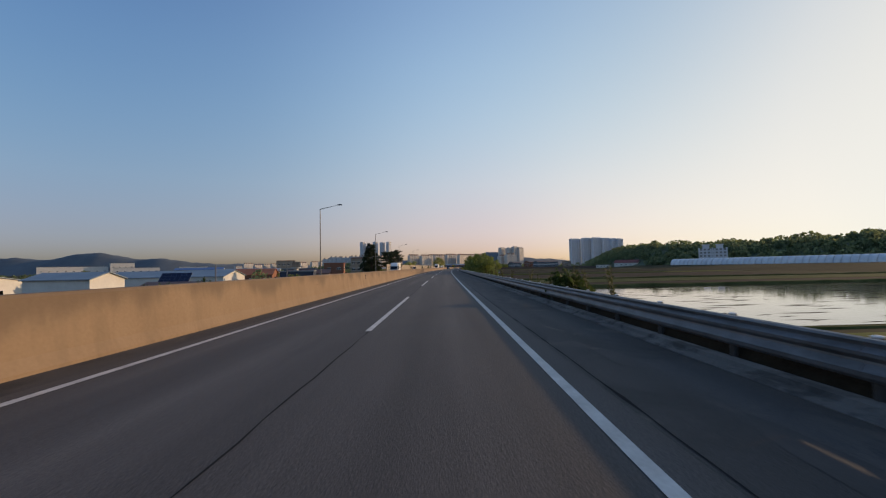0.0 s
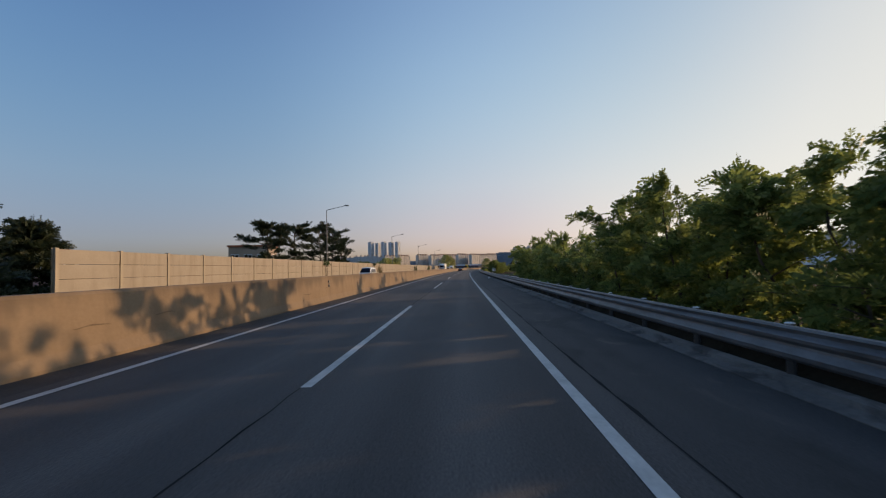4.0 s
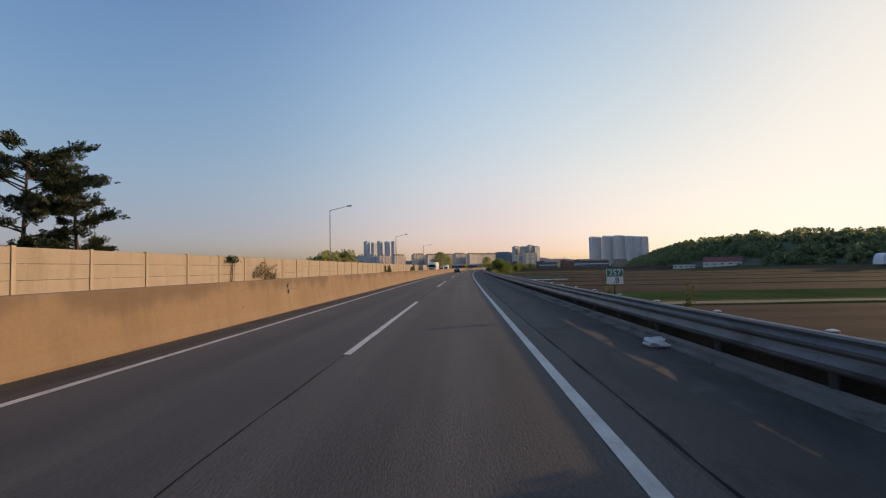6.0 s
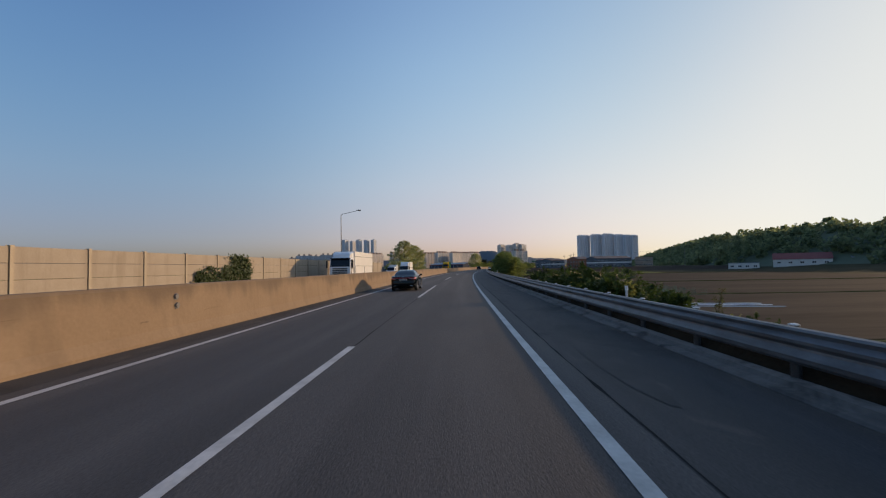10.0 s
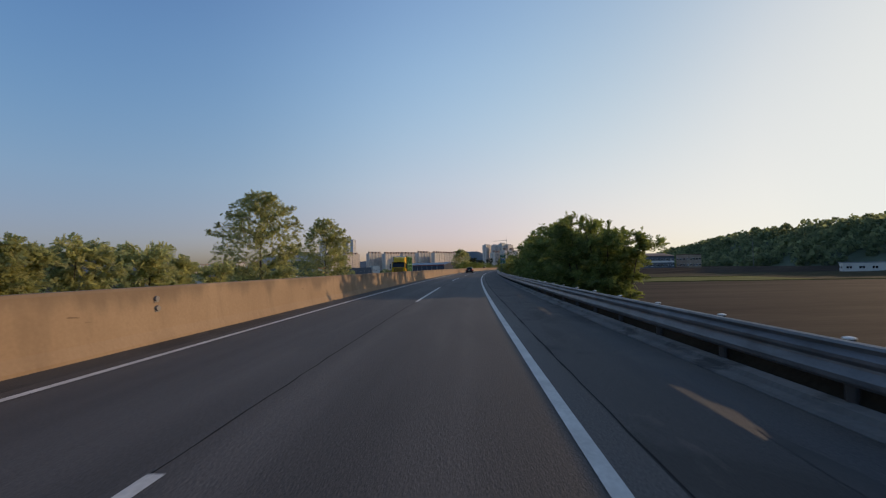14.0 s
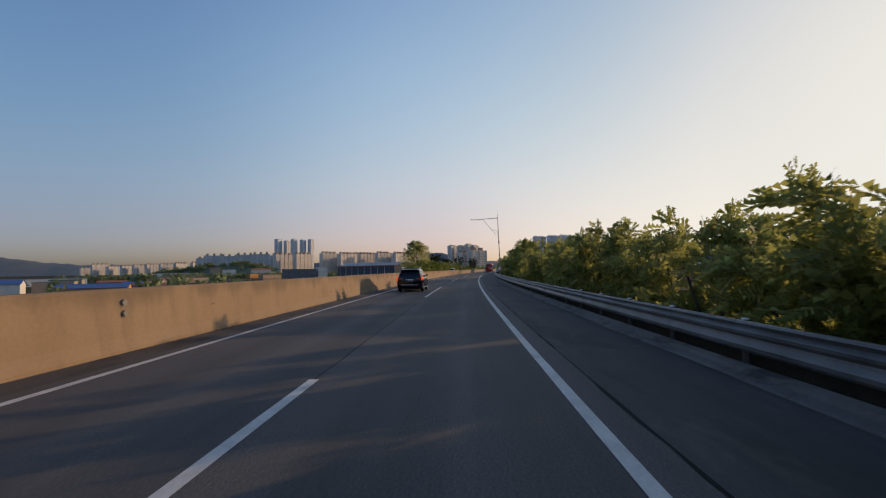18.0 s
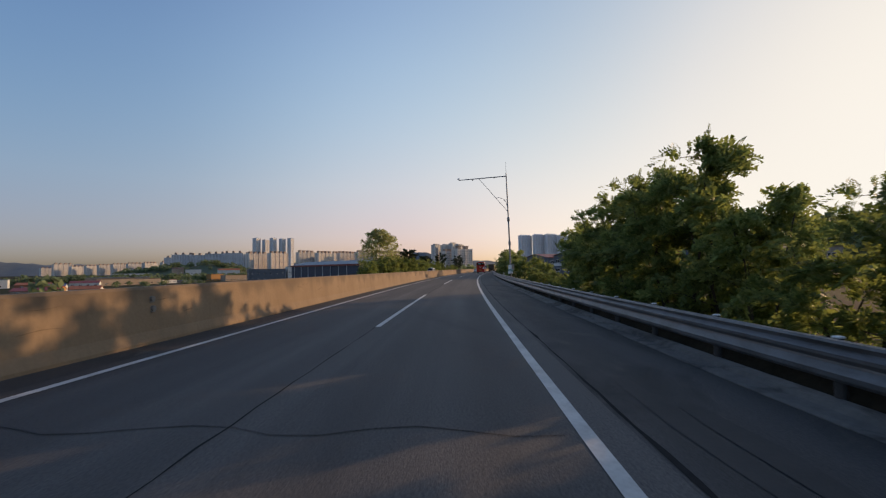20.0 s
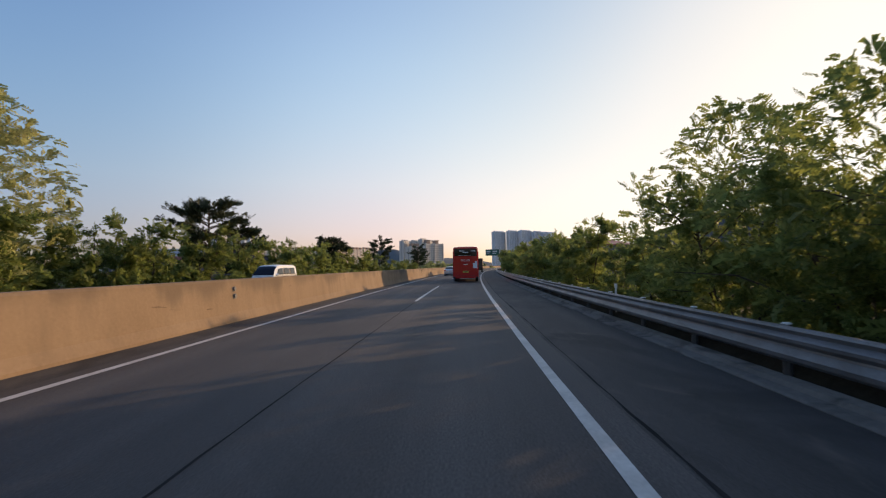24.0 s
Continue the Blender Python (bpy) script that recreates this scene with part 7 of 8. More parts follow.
near_town(-125, 300, 20, 14, 12, 12, 0, "tan", "orange", "small tan office block with flat roof", "building", 4, 3)
near_town(-169, 262, 20, 30, 14, 6, 1.5, "white", "blue", "white shed with a blue roof", "shed", 4)
near_town(-108, 210, 15, 34, 14, 4.4, 1.5, "white", "grey", "long pale shed with a grey roof", "shed", 5)
# beside the spruces
near_town(-64, 131, 8, 13, 9, 3.4, 1.9, "brick", "orange", "low red-brown house with a tiled roof", "house", 3)
near_town(-52, 150, 12, 16, 9, 3.2, 1.5, "tan", "brown", "low house with a dark brown roof", "house", 3)
near_town(-66, 176, 8, 15, 8, 5.2, 0, "slate", "grey", "dark grey flat-roofed building", "building", 3)
near_town(-50, 178, 8, 9, 8, 7.4, 0, "brick", "orange", "small red brick building", "building", 2, 2)
near_town(-36, 168, 8, 7, 7, 9.4, 0, "tan", "orange", "tall tan house with many small windows", "building", 3, 3)
# town seen over the wall further on
for x, y, turn, w, d, e, up, wa, ro, n, label in (
        (-92, 568, 20, 25, 12, 3.9, 1.6, "orange_wall", "blue", 4, "wide house with a bright blue roof and orange gable"),
        (-115, 579, 24, 14, 10, 7.0, 0, "tan", "grey", 3, "grey-brown flat-roofed concrete house"),
        (-121, 593, 24, 12, 9, 7.6, 0, "tan", "green", 3, "low concrete building with a dull green roof"),
        (-124, 566, 24, 12, 9, 6.4, 1.6, "white", "blue", 3, "white house with a blue tiled roof"),
        (-131, 548, 24, 15, 9, 5.6, 0, "tan", "grey", 3, "tan flat-roofed house beside trees"),
        (-187, 609, 30, 22, 12, 10.6, 0, "white", "grey", 5, "pale flat-roofed works building"),
        (-122, 642, 16, 15, 9, 2.7, 1.3, "tan", "red", 3, "low house with a dark red roof"),
        (-108, 655, 16, 13, 9, 2.6, 1.5, "white", "orange", 3, "white house with an orange tiled roof"),
        (-134, 664, 16, 16, 9, 2.6, 1.4, "orange_wall", "orange", 3, "low house with an orange gable and roof"),
        (-150, 690, 20, 14, 9, 3.2, 1.5, "white", "blue", 3, "white house with a blue roof"),
        (-186, 772, 20, 19, 10, 3.4, 1.5, "white", "red", 4, "white house with a red roof"),
        (-204, 752, 20, 24, 12, 3.0, 1.6, "brick", "orange", 3, "wide low house with an orange roof"),
        (-181, 798, 48, 29, 9, 5.6, 0, "tan", "brown", 6, "long brown flat-roofed store with small windows"),
        (-169.5, 820.5, 48, 26, 9, 5.0, 0, "tan", "brown", 5, "tan flat-roofed store with small windows"),
        (-160, 838, 48, 19, 9, 3.4, 0, "white", "red", 4, "low white building with a red roof edge"),
        (-143, 848, 20, 24, 8, 2.2, 0, "tan", "grey", 4, "very low tan shed"),
        (-140, 909, 48, 15, 10, 7.8, 0, "orange_wall", "brown", 3, "orange-brown brick building with a flat roof"),
        (-118, 906, 48, 27, 10, 6.4, 0, "tan", "brown", 6, "long tan flat-roofed store with small windows"),
        (-181, 1074, 24, 31, 14, 13.4, 2.4, "white", "orange", 6, "white public building with an orange roof"),
        (-336, 1097, 24, 48, 16, 10.0, 0, "white", "grey", 8, "long white hall across the town"),
        (-241, 1091, 24, 22, 12, 15.0, 0, "white", "grey", 4, "white flat-roofed building below the wooded hill"),
        (-262, 1086, 24, 16, 12, 17.0, 1.5, "tan", "brown", 3, "tan house with a brown roof below the wooded hill"),
        (-78, 893, 24, 40, 14, 13.0, 0, "slate", "teal", 6, "grey-blue works hall with a flat roof"),
        (-52, 905, 24, 12, 12, 15.5, 0, "white", "grey", 3, "tall white flat-roofed works building"),
        (-280, 762, 30, 80, 16, 6.6, 0, "white", "grey", 9, "long white hall across the town"),
        (-226, 880, 26, 56, 14, 6.2, 0, "tan", "grey", 8, "long cream hall across the town")):
    near_town(x, y, turn, w, d, e, up, wa, ro, label, "hall" if w > 35 else "house", n, 2 if e > 12 else 1)
near_town(24.4, 606.6, -52.7, 53, 16, 7.6, 1.8, "navy", "grey", "long navy steel shed with a red roof edge", "shed", 0, trim=True)
# grey sheds on the sun's side, on a low terrace
TERRACE = -0.9


def shed_town(x, y, turn, *a, **k):
    return house(pose(*land(x, y, TERRACE), 0, 0, turn), *a, **k)


bm = bmesh.new()
ring = [land(x, y) for x, y in ((70.4, 519.2), (216.7, 482.2), (252.2, 576.0), (96.0, 647.0))]
mid = sum(ring, Vector()) / 4
rows_ = [[bm.verts.new(mid + (c - mid) * f + Vector((0, 0, z))) for c in ring] for f, z in ((1.22, LOW - 0.2), (1.0, TERRACE + 0.03), (0.5, TERRACE + 0.03))]
for lo_, hi_ in zip(rows_, rows_[1:]):
    for k in range(4):
        bm.faces.new((lo_[k], lo_[(k + 1) % 4], hi_[(k + 1) % 4], hi_[k]))
bm.faces.new(rows_[2])
tagged(part("terrace", bm, M_SOIL), "low brown terrace that carries the grey sheds", "ground", kind="structure")
shed_town(108.0, 549.0, 17, 12.5, 17, 6.2, 1.8, "slate", "brown", "slate-grey two-storey shed with white-framed windows", "shed", 3, 2, True)
shed_town(114.4, 587.3, 17, 14, 16, 6.4, 1.6, "slate", "red", "slate-grey shed with a red-brown roof", "shed", 3, 2)
shed_town(130.0, 549.0, 17, 11, 16, 7.2, 1.9, "brick", "brown", "red-brown two-storey steel shed", "shed", 3, 2)
shed_town(148.5, 531.9, 12, 31, 15, 7.0, 1.7, "slate", "brown", "long slate-grey two-storey shed with a pale band", "shed", 9, 2, True)
shed_town(179.7, 536.2, 12, 9, 10, 7.6, 0, "tan", "brown", "unfinished tan building with scaffolding", "building", 4, 2)
near_town(224, 449, -37, 27, 11, 3.6, 3.4, "white", "red", "white farmhouse with a red roof below the woods", "house", 5)
near_town(202, 464, -37, 16, 8, 3.4, 0, "white", "grey", "white low farm sheds below the woods", "house", 4)
near_town(246, 430, -37, 20, 8, 3.0, 0.8, "white", "grey", "white low farm sheds below the woods", "house", 4)

# long plastic greenhouse
M_FILM = mat("greenhouse_film", (0.62, 0.64, 0.66), (0.76, 0.78, 0.80), 0.35, fine=0.8, coarse=0.2, bump=0.1)
gh = thing("greenhouse", Matrix(), "long white plastic-film greenhouse tunnel across the fields", "greenhouse")
a, b = land(198, 316, -0.5), land(266, 165, -0.5)
d = (b - a).normalized()
e = Vector((-d.y, d.x, 0))
n = 46
for k in range(n):
    bm = bmesh.new()
    rows = []
    for p in (a.lerp(b, k / n), a.lerp(b, (k + 0.97) / n)):
        rows.append([bm.verts.new(p + e * 4.2 * math.cos(j * math.pi / 10) + Vector((0, 0, 5.0 * math.sin(j * math.pi / 10)))) for j in range(11)])
    for j in range(10):
        bm.faces.new((rows[0][j], rows[0][j + 1], rows[1][j + 1], rows[1][j]))
    bm.faces.new(rows[0])
    bm.faces.new(rows[1][::-1])
    part("film_bay", bm, M_FILM, gh, smooth=True)

# ---------------------------------------------------------------- signs, camera mast, small roadside things
M_SIGN = mat("green_sign_sheet", (0.0, 0.085, 0.052), (0.005, 0.11, 0.07), 0.45, fine=6, coarse=1, bump=0.02)
M_SIGN_BACK = mat("sign_backing", (0.25, 0.25, 0.25), (0.35, 0.35, 0.35), 0.5, 0.4, fine=6, bump=0.03)


def words(text, size, m, material, parent, name="lettering"):
    """Flat raised lettering, made into a mesh."""
    c = bpy.data.curves.new(name, "FONT")
    c.body, c.size, c.align_x, c.align_y, c.extrude = text, size, "CENTER", "CENTER", 0.004
    tmp = bpy.data.objects.new(name, c)
    me = bpy.data.meshes.new_from_object(tmp)
    bpy.data.objects.remove(tmp)
    me.materials.clear()
    me.materials.append(material)
    ob = new(name, me)
    ob.parent = parent
    ob.matrix_basis = m
    return ob


sg_ = thing("road_sign", on_road(395.6, 7.55, bank_z(7.55)), "green exit sign with white lettering and a blue oval", "road sign")
W_, Z0, Z1 = 1.14, 2.20, 4.06
bm = bmesh.new()
box(bm, -W_ / 2, W_ / 2, 0.0, 0.03, Z0, Z1, 0.008)
face = part("sign_face", bm, M_SIGN, sg_)
bm = bmesh.new()
for z in (Z0 + 0.58, Z1 - 0.60):
    box(bm, -W_ / 2 + 0.03, W_ / 2 - 0.03, -0.006, -0.001, z - 0.012, z + 0.012)
for x0, x1, z0, z1 in ((-W_ / 2 + 0.02, W_ / 2 - 0.02, Z0 + 0.02, Z0 + 0.04), (-W_ / 2 + 0.02, W_ / 2 - 0.02, Z1 - 0.04, Z1 - 0.02), (-W_ / 2 + 0.02, -W_ / 2 + 0.04, Z0 + 0.04, Z1 - 0.04), (W_ / 2 - 0.04, W_ / 2 - 0.02, Z0 + 0.04, Z1 - 0.04)):
    box(bm, x0, x1, -0.006, -0.001, z0, z1)
part("sign_lines", bm, M_WHITE_INK, face)
up = Matrix.Rotation(radians(90), 4, "X")
words("오창", 0.30, Matrix.Translation((0, -0.006, Z1 - 0.24)) @ up, M_WHITE_INK, face)
words("Ochang", 0.17, Matrix.Translation((0, -0.006, Z1 - 0.48)) @ up, M_WHITE_INK, face)
words("2.3km", 0.26, Matrix.Translation((0, -0.006, Z0 + 0.30)) @ up, M_WHITE_INK, face)
for rr, zz, yy, mm in ((1.0, 0, -0.004, M_WHITE_INK), (0.88, 0, -0.009, M_BLUE_INK)):
    bm = bmesh.new()
    vs_ = [bm.verts.new((0.40 * rr * math.cos(k * math.tau / 28), yy, (Z0 + Z1) / 2 + 0.27 * rr * math.sin(k * math.tau / 28))) for k in range(28)]
    bm.faces.new(vs_)
    bmesh.ops.solidify(bm, geom=bm.faces[:], thickness=0.003)
    part("oval", bm, mm, face)
words("17", 0.36, Matrix.Translation((0, -0.016, (Z0 + Z1) / 2)) @ up, M_WHITE_INK, face)
for x in (-0.3, 0.3):
    bm = bmesh.new()
    tube(bm, (x, 0.07, -0.3), (x, 0.07, Z1 - 0.1), 0.04, 0.04, 8)
    part("post", bm, M_STEEL, sg_)

mast = thing("camera_mast", on_road(486.0, 7.75, bank_z(7.75)) @ Matrix.Diagonal((1.16, 1.16, 1.225, 1)), "tall grey steel camera mast with a long arm over the lanes", "mast")
M_MAST = mat("mast_paint", (0.17, 0.18, 0.19), (0.27, 0.28, 0.29), 0.5, 0.4, fine=6, bump=0.03)
bm = bmesh.new()
tube(bm, (0.05, 0, -0.3), (-0.02, 0, 3.9), 0.105, 0.095, 12)
tube(bm, (-0.02, 0, 3.9), (-0.1, 0, 6.4), 0.088, 0.08, 12)
tube(bm, (-0.1, 0, 6.4), (-0.25, 0, 11.3), 0.072, 0.06, 12)
mp_ = part("pole", bm, M_MAST, mast)
for z, x in ((3.9, -0.02), (6.4, -0.1)):
    bm = bmesh.new()
    tube(bm, (x, 0, z - 0.26), (x, 0, z - 0.12), 0.10, 0.15, 12)
    tube(bm, (x, 0, z - 0.12), (x, 0, z + 0.12), 0.15, 0.15, 12)
    tube(bm, (x, 0, z + 0.12), (x, 0, z + 0.26), 0.15, 0.09, 12)
    part("collar", bm, M_MAST, mp_)
bm = bmesh.new()
tube(bm, (-0.24, 0, 11.0), (-5.55, 0, 10.7), 0.055, 0.045, 8)
arm_ = part("arm", bm, M_MAST, mast)
bm = bmesh.new()
box(bm, -5.7, -5.45, -0.12, 0.12, 10.76, 10.9, 0.03)
part("camera_head", bm, M_WHITE, arm_, "small white camera")
for x in (-4.0, -1.6):
    bm = bmesh.new()
    box(bm, x - 0.06, x + 0.06, -0.05, 0.05, 10.82 if x > -3 else 10.62, 10.93 if x > -3 else 10.72, 0.02)
    part("sensor", bm, M_BLACKP, arm_)
bm = bmesh.new()
tube(bm, (-3.3, 0, 10.8), (-0.12, 0, 7.2), 0.028, 0.028, 6)
bent(bm, [(-1.45, 0, 8.68), (-1.1, 0, 8.75), (-0.6, 0, 8.55), (-0.3, 0, 8.2), (-0.16, 0, 7.55)], 0.028, 0.028, 6)
tube(bm, (-0.55, 0, 8.5), (-0.16, 0, 8.45), 0.02, 0.02, 6)
part("brace", bm, M_MAST, mast)
bm = bmesh.new()
tube(bm, (-0.25, 0, 11.3), (-0.28, 0, 12.5), 0.022, 0.008, 6)
part("lightning_rod", bm, M_MAST, mast)
for x, y, wd, hh, mm, lb in ((-0.06, -0.28, 0.34, 0.56, M_WHITE, "white control cabinet"), (0.26, -0.05, 0.28, 0.60, HOUSE["tan"], "tan steel cabinet")):
    bm = bmesh.new()
    box(bm, x - wd / 2, x + wd / 2, y - 0.16, y + 0.16, 1.05, 1.05 + hh, 0.02)
    part("cabinet", bm, mm, mast, lb)
bm = bmesh.new()
for k in range(4):
    bent(bm, [(-0.2 + 0.1 * k, -0.3, 1.05), (-0.16 + 0.08 * k, -0.34, 0.7), (0.05, -0.18, 0.45), (0.05, -0.15, -0.1)], 0.02, 0.02, 5)
part("cable", bm, M_BLACKP, mast)



def distance_sign(st, u, whole, tenth):
    """A small kilometre sign on a post: white, with a green upper half."""
    t = thing("distance_sign", on_road(st, u, 0.0), "small white and green kilometre sign behind the guardrail", "road sign", "kilometre signs along the rail")
    bm = bmesh.new()
    box(bm, -0.26, 0.26, 0, 0.02, 0.98, 1.47, 0.006)
    plate = part("sign_face", bm, M_WHITE_INK, t)
    bm = bmesh.new()
    box(bm, -0.245, 0.245, -0.008, -0.001, 1.225, 1.455)
    green = part("green_panel", bm, M_KM, plate)
    words(whole, 0.26, Matrix.Translation((0, -0.012, 1.34)) @ up, M_WHITE_INK, green)
    words(tenth, 0.27, Matrix.Translation((0.04, -0.006, 1.10)) @ up, M_INK, plate)
    bm = bmesh.new()
    tube(bm, (0, 0.05, -0.2), (0, 0.05, 1.44), 0.03, 0.03, 8)
    part("post", bm, M_RUST, t, "brown steel post")
    return t


M_KM = mat("green_sign_film", (0.01, 0.17, 0.11), (0.02, 0.21, 0.14), 0.45, fine=6, bump=0.02)
M_RUST = mat("rusty_post", (0.06, 0.035, 0.022), (0.12, 0.07, 0.045), 0.8, fine=12, bump=0.1)
distance_sign(155.5, 7.05, "257", ".8")
distance_sign(319.6, 7.05, "258", ".0")
distance_sign(478.2, 7.05, "258", ".2")

# green gantry sign far ahead
ga = thing("gantry_sign", on_road(668, 3.0, 0), "green overhead direction sign far along the road", "road sign")
bm = bmesh.new()
box(bm, 4.2, 4.6, -0.2, 0.2, -0.3, 7.6, 0.03)
tube(bm, (4.4, 0, 7.3), (-2.0, 0, 7.3), 0.14, 0.12, 8)
part("post", bm, M_STEEL, ga)
bm = bmesh.new()
box(bm, -2.2, 3.2, -0.22, -0.16, 5.5, 8.0, 0.02)
gf = part("sign_face", bm, M_SIGN, ga)
bm = bmesh.new()
for x0, x1, z0, z1 in ((-1.8, -0.2, 7.0, 7.4), (-1.8, -0.5, 6.4, 6.7), (0.6, 2.4, 7.0, 7.4), (0.6, 2.0, 6.3, 6.6)):
    box(bm, x0, x1, -0.235, -0.222, z0, z1)
part("lettering_bars", bm, M_WHITE_INK, gf)

# reflectors in pairs on the median wall
bm = bmesh.new()
tube(bm, (0, 0, 0), (0.06, 0, 0), 0.065, 0.065, 12)
box(bm, 0.0, 0.035, -0.065, 0.065, -0.085, -0.05)
M_REFL = mat("reflector", (0.14, 0.13, 0.12), (0.24, 0.22, 0.2), 0.35, fine=20, bump=0.05)
first = None
for s in (31.7, 73.8, 116, 158, 199.7, 242, 284, 326.2, 366.5, 405.5, 446, 487, 528, 569, 610):
    for z, du in ((1.02, -4.785), (0.80, -4.76)):
        if first is None:
            first = part("reflector", bm, M_REFL, m=on_road(s, du, z))
            tagged(first, "small grey round reflector on the median wall", "reflector", "reflectors on the median wall")
        else:
            copy_thing(first, on_road(s, du, z))

# white marker posts at the guardrail
def marker(s):
    t = thing("marker_post", on_road(s, 6.72, -0.06), "white roadside marker post behind the guardrail", "marker post", "marker posts along the rail")
    bm = bmesh.new()
    tube(bm, (0, 0, -0.2), (0, 0, 0.95), 0.03, 0.03, 10)
    part("post", bm, M_CAP, t)
    bm = bmesh.new()
    tube(bm, (0, 0, 0.95), (0, 0, 1.07), 0.045, 0.045, 10)
    part("reflector_head", bm, M_WHITE_INK, t)
    return t


mk = marker(243.2)
for s in (203, 283, 402, 483.2, 528, 566):
    copy_thing(mk, on_road(s, 6.72, -0.06))

# utility poles with wires behind the sheds
M_CONC_POLE = mat("concrete_pole", (0.16, 0.155, 0.15), (0.26, 0.25, 0.24), 0.8, fine=8, bump=0.1)
tops = []
for x, y, h in ((124.2, 543.3, 14.9), (114.4, 523.4, 12.7), (195.4, 509.2, 15.9), (135.7, 598.7, 14.2)):
    t = thing("utility_pole", pose(*land(x, y, LOW), 0, 0, 20), "grey concrete utility pole with cross arms", "utility pole", "utility poles by the sheds")
    bm = bmesh.new()
    tube(bm, (0, 0, -0.5), (0, 0, h), 0.16, 0.10, 10)
    part("pole", bm, M_CONC_POLE, t)
    for z in (h - 0.3, h - 1.2):
        bm = bmesh.new()
        box(bm, -0.9, 0.9, -0.05, 0.05, z - 0.05, z + 0.05)
        for q in (-0.8, 0, 0.8):
            tube(bm, (q, 0, z + 0.05), (q, 0, z + 0.25), 0.04, 0.03, 6)
        part("cross_arm", bm, M_POST, t)
    tops.append(land(x, y, LOW + h))
for a_, b_ in ((3, 0), (0, 2), (1, 2), (3, 1)):
    bm = bmesh.new()
    pts = [tops[a_].lerp(tops[b_], k / 10) + Vector((0, 0, -0.2 - 1.2 * (1 - (k / 5 - 1) ** 2))) for k in range(11)]
    bent(bm, pts, 0.018, 0.018, 4)
    tagged(part("overhead_wire", bm, M_BLACKP), "thin black overhead wire between utility poles", "wire")
for x, y in ((-36, 62), (-30, 76)):
    t = thing("concrete_post", pose(*land(x, y, LOW)), "thin pale concrete post beyond the opposite lanes", "post")
    bm = bmesh.new()
    tube(bm, (0, 0, -0.5), (0, 0, 6.0), 0.13, 0.09, 8)
    part("pole", bm, M_CONC_POLE, t)

# a solar panel, a water tower and a heap of spoil in the low town
solar = thing("solar_panel", pose(*land(-49.2, 71, LOW), 0, 0, 8), "tilted dark blue solar panel on steel posts", "solar panel")
M_CELL = mat("solar_cell", (0.006, 0.010, 0.028), (0.012, 0.018, 0.045), 0.12, fine=4, bump=0)
tilt = pose(0, 0, 3.75, 42)
bm = bmesh.new()
box(bm, -2.75, 2.75, -1.35, 1.35, -0.05, 0.0, m=tilt)
part("panel_frame", bm, M_SIGN_BACK, solar)
for i in range(6):
    for j in range(3):
        bm = bmesh.new()
        box(bm, -2.7 + 0.9 * i + 0.02, -1.8 + 0.9 * i - 0.02, -1.32 + 0.88 * j + 0.02, -0.44 + 0.88 * j - 0.02, 0.004, 0.02, m=tilt)
        part("solar_module", bm, M_CELL, solar)
for x in (-2.3, 2.3):
    for y, z in ((-0.8, 3.0), (0.8, 4.4)):
        bm = bmesh.new()
        tube(bm, (x, y, -0.1), (x, y, z), 0.05, 0.05, 8)
        part("post", bm, M_SIGN_BACK, solar)
tower = thing("water_tower", pose(*land(-55, 144, LOW), 0, 0, 20), "squat white water tower with a tan panelled tank", "water tower")
bm = bmesh.new()
tube(bm, (0, 0, -0.2), (0, 0, 5.4), 1.0, 0.85, 16)
part("shaft", bm, HOUSE["white"], tower)
bm = bmesh.new()
tube(bm, (0, 0, 5.4), (0, 0, 5.7), 1.9, 1.9, 16)
part("platform", bm, HOUSE["white"], tower)
for i in range(3):
    for j in range(3):
        for k in range(4):
            bm = bmesh.new()
            box(bm, -1.44 + 0.97 * i, -0.52 + 0.97 * i, -1.5, -1.42, 5.72 + 0.75 * j, 6.42 + 0.75 * j, 0.06)
            part("tank_panel", bm, HOUSE["tan"], tower, m=pose(0, 0, 0, 0, 0, 90 * k))
bm = bmesh.new()
box(bm, -1.41, 1.41, -1.41, 1.41, 5.7, 7.95, 0.05)
part("tank", bm, HOUSE["tan"], tower)
for hx, hy, hw, hd, hh in ((-34, 96, 4.5, 3.0, 3.3), (-28, 98, 3.5, 2.6, 2.9), (-40, 94, 3.2, 2.6, 3.1)):
    bm = bmesh.new()
    g = [[bm.verts.new((hw * x, hd * y, max(0.0, hh * (1 - (x * x + y * y)) * (0.8 + 0.5 * noise.noise(Vector((hx + x * 3, y * 3, 1))))) - 0.05)) for x in np.linspace(-1, 1, 15)] for y in np.linspace(-1, 1, 15)]
    for i in range(14):
        for j in range(14):
            bm.faces.new((g[i][j], g[i][j + 1], g[i + 1][j + 1], g[i + 1][j]))
    heap = part("spoil_heap", bm, M_SOIL, m=pose(*land(hx, hy, LOW)))
    tagged(heap, "rough brown heap of spoil between the low houses", "heap")

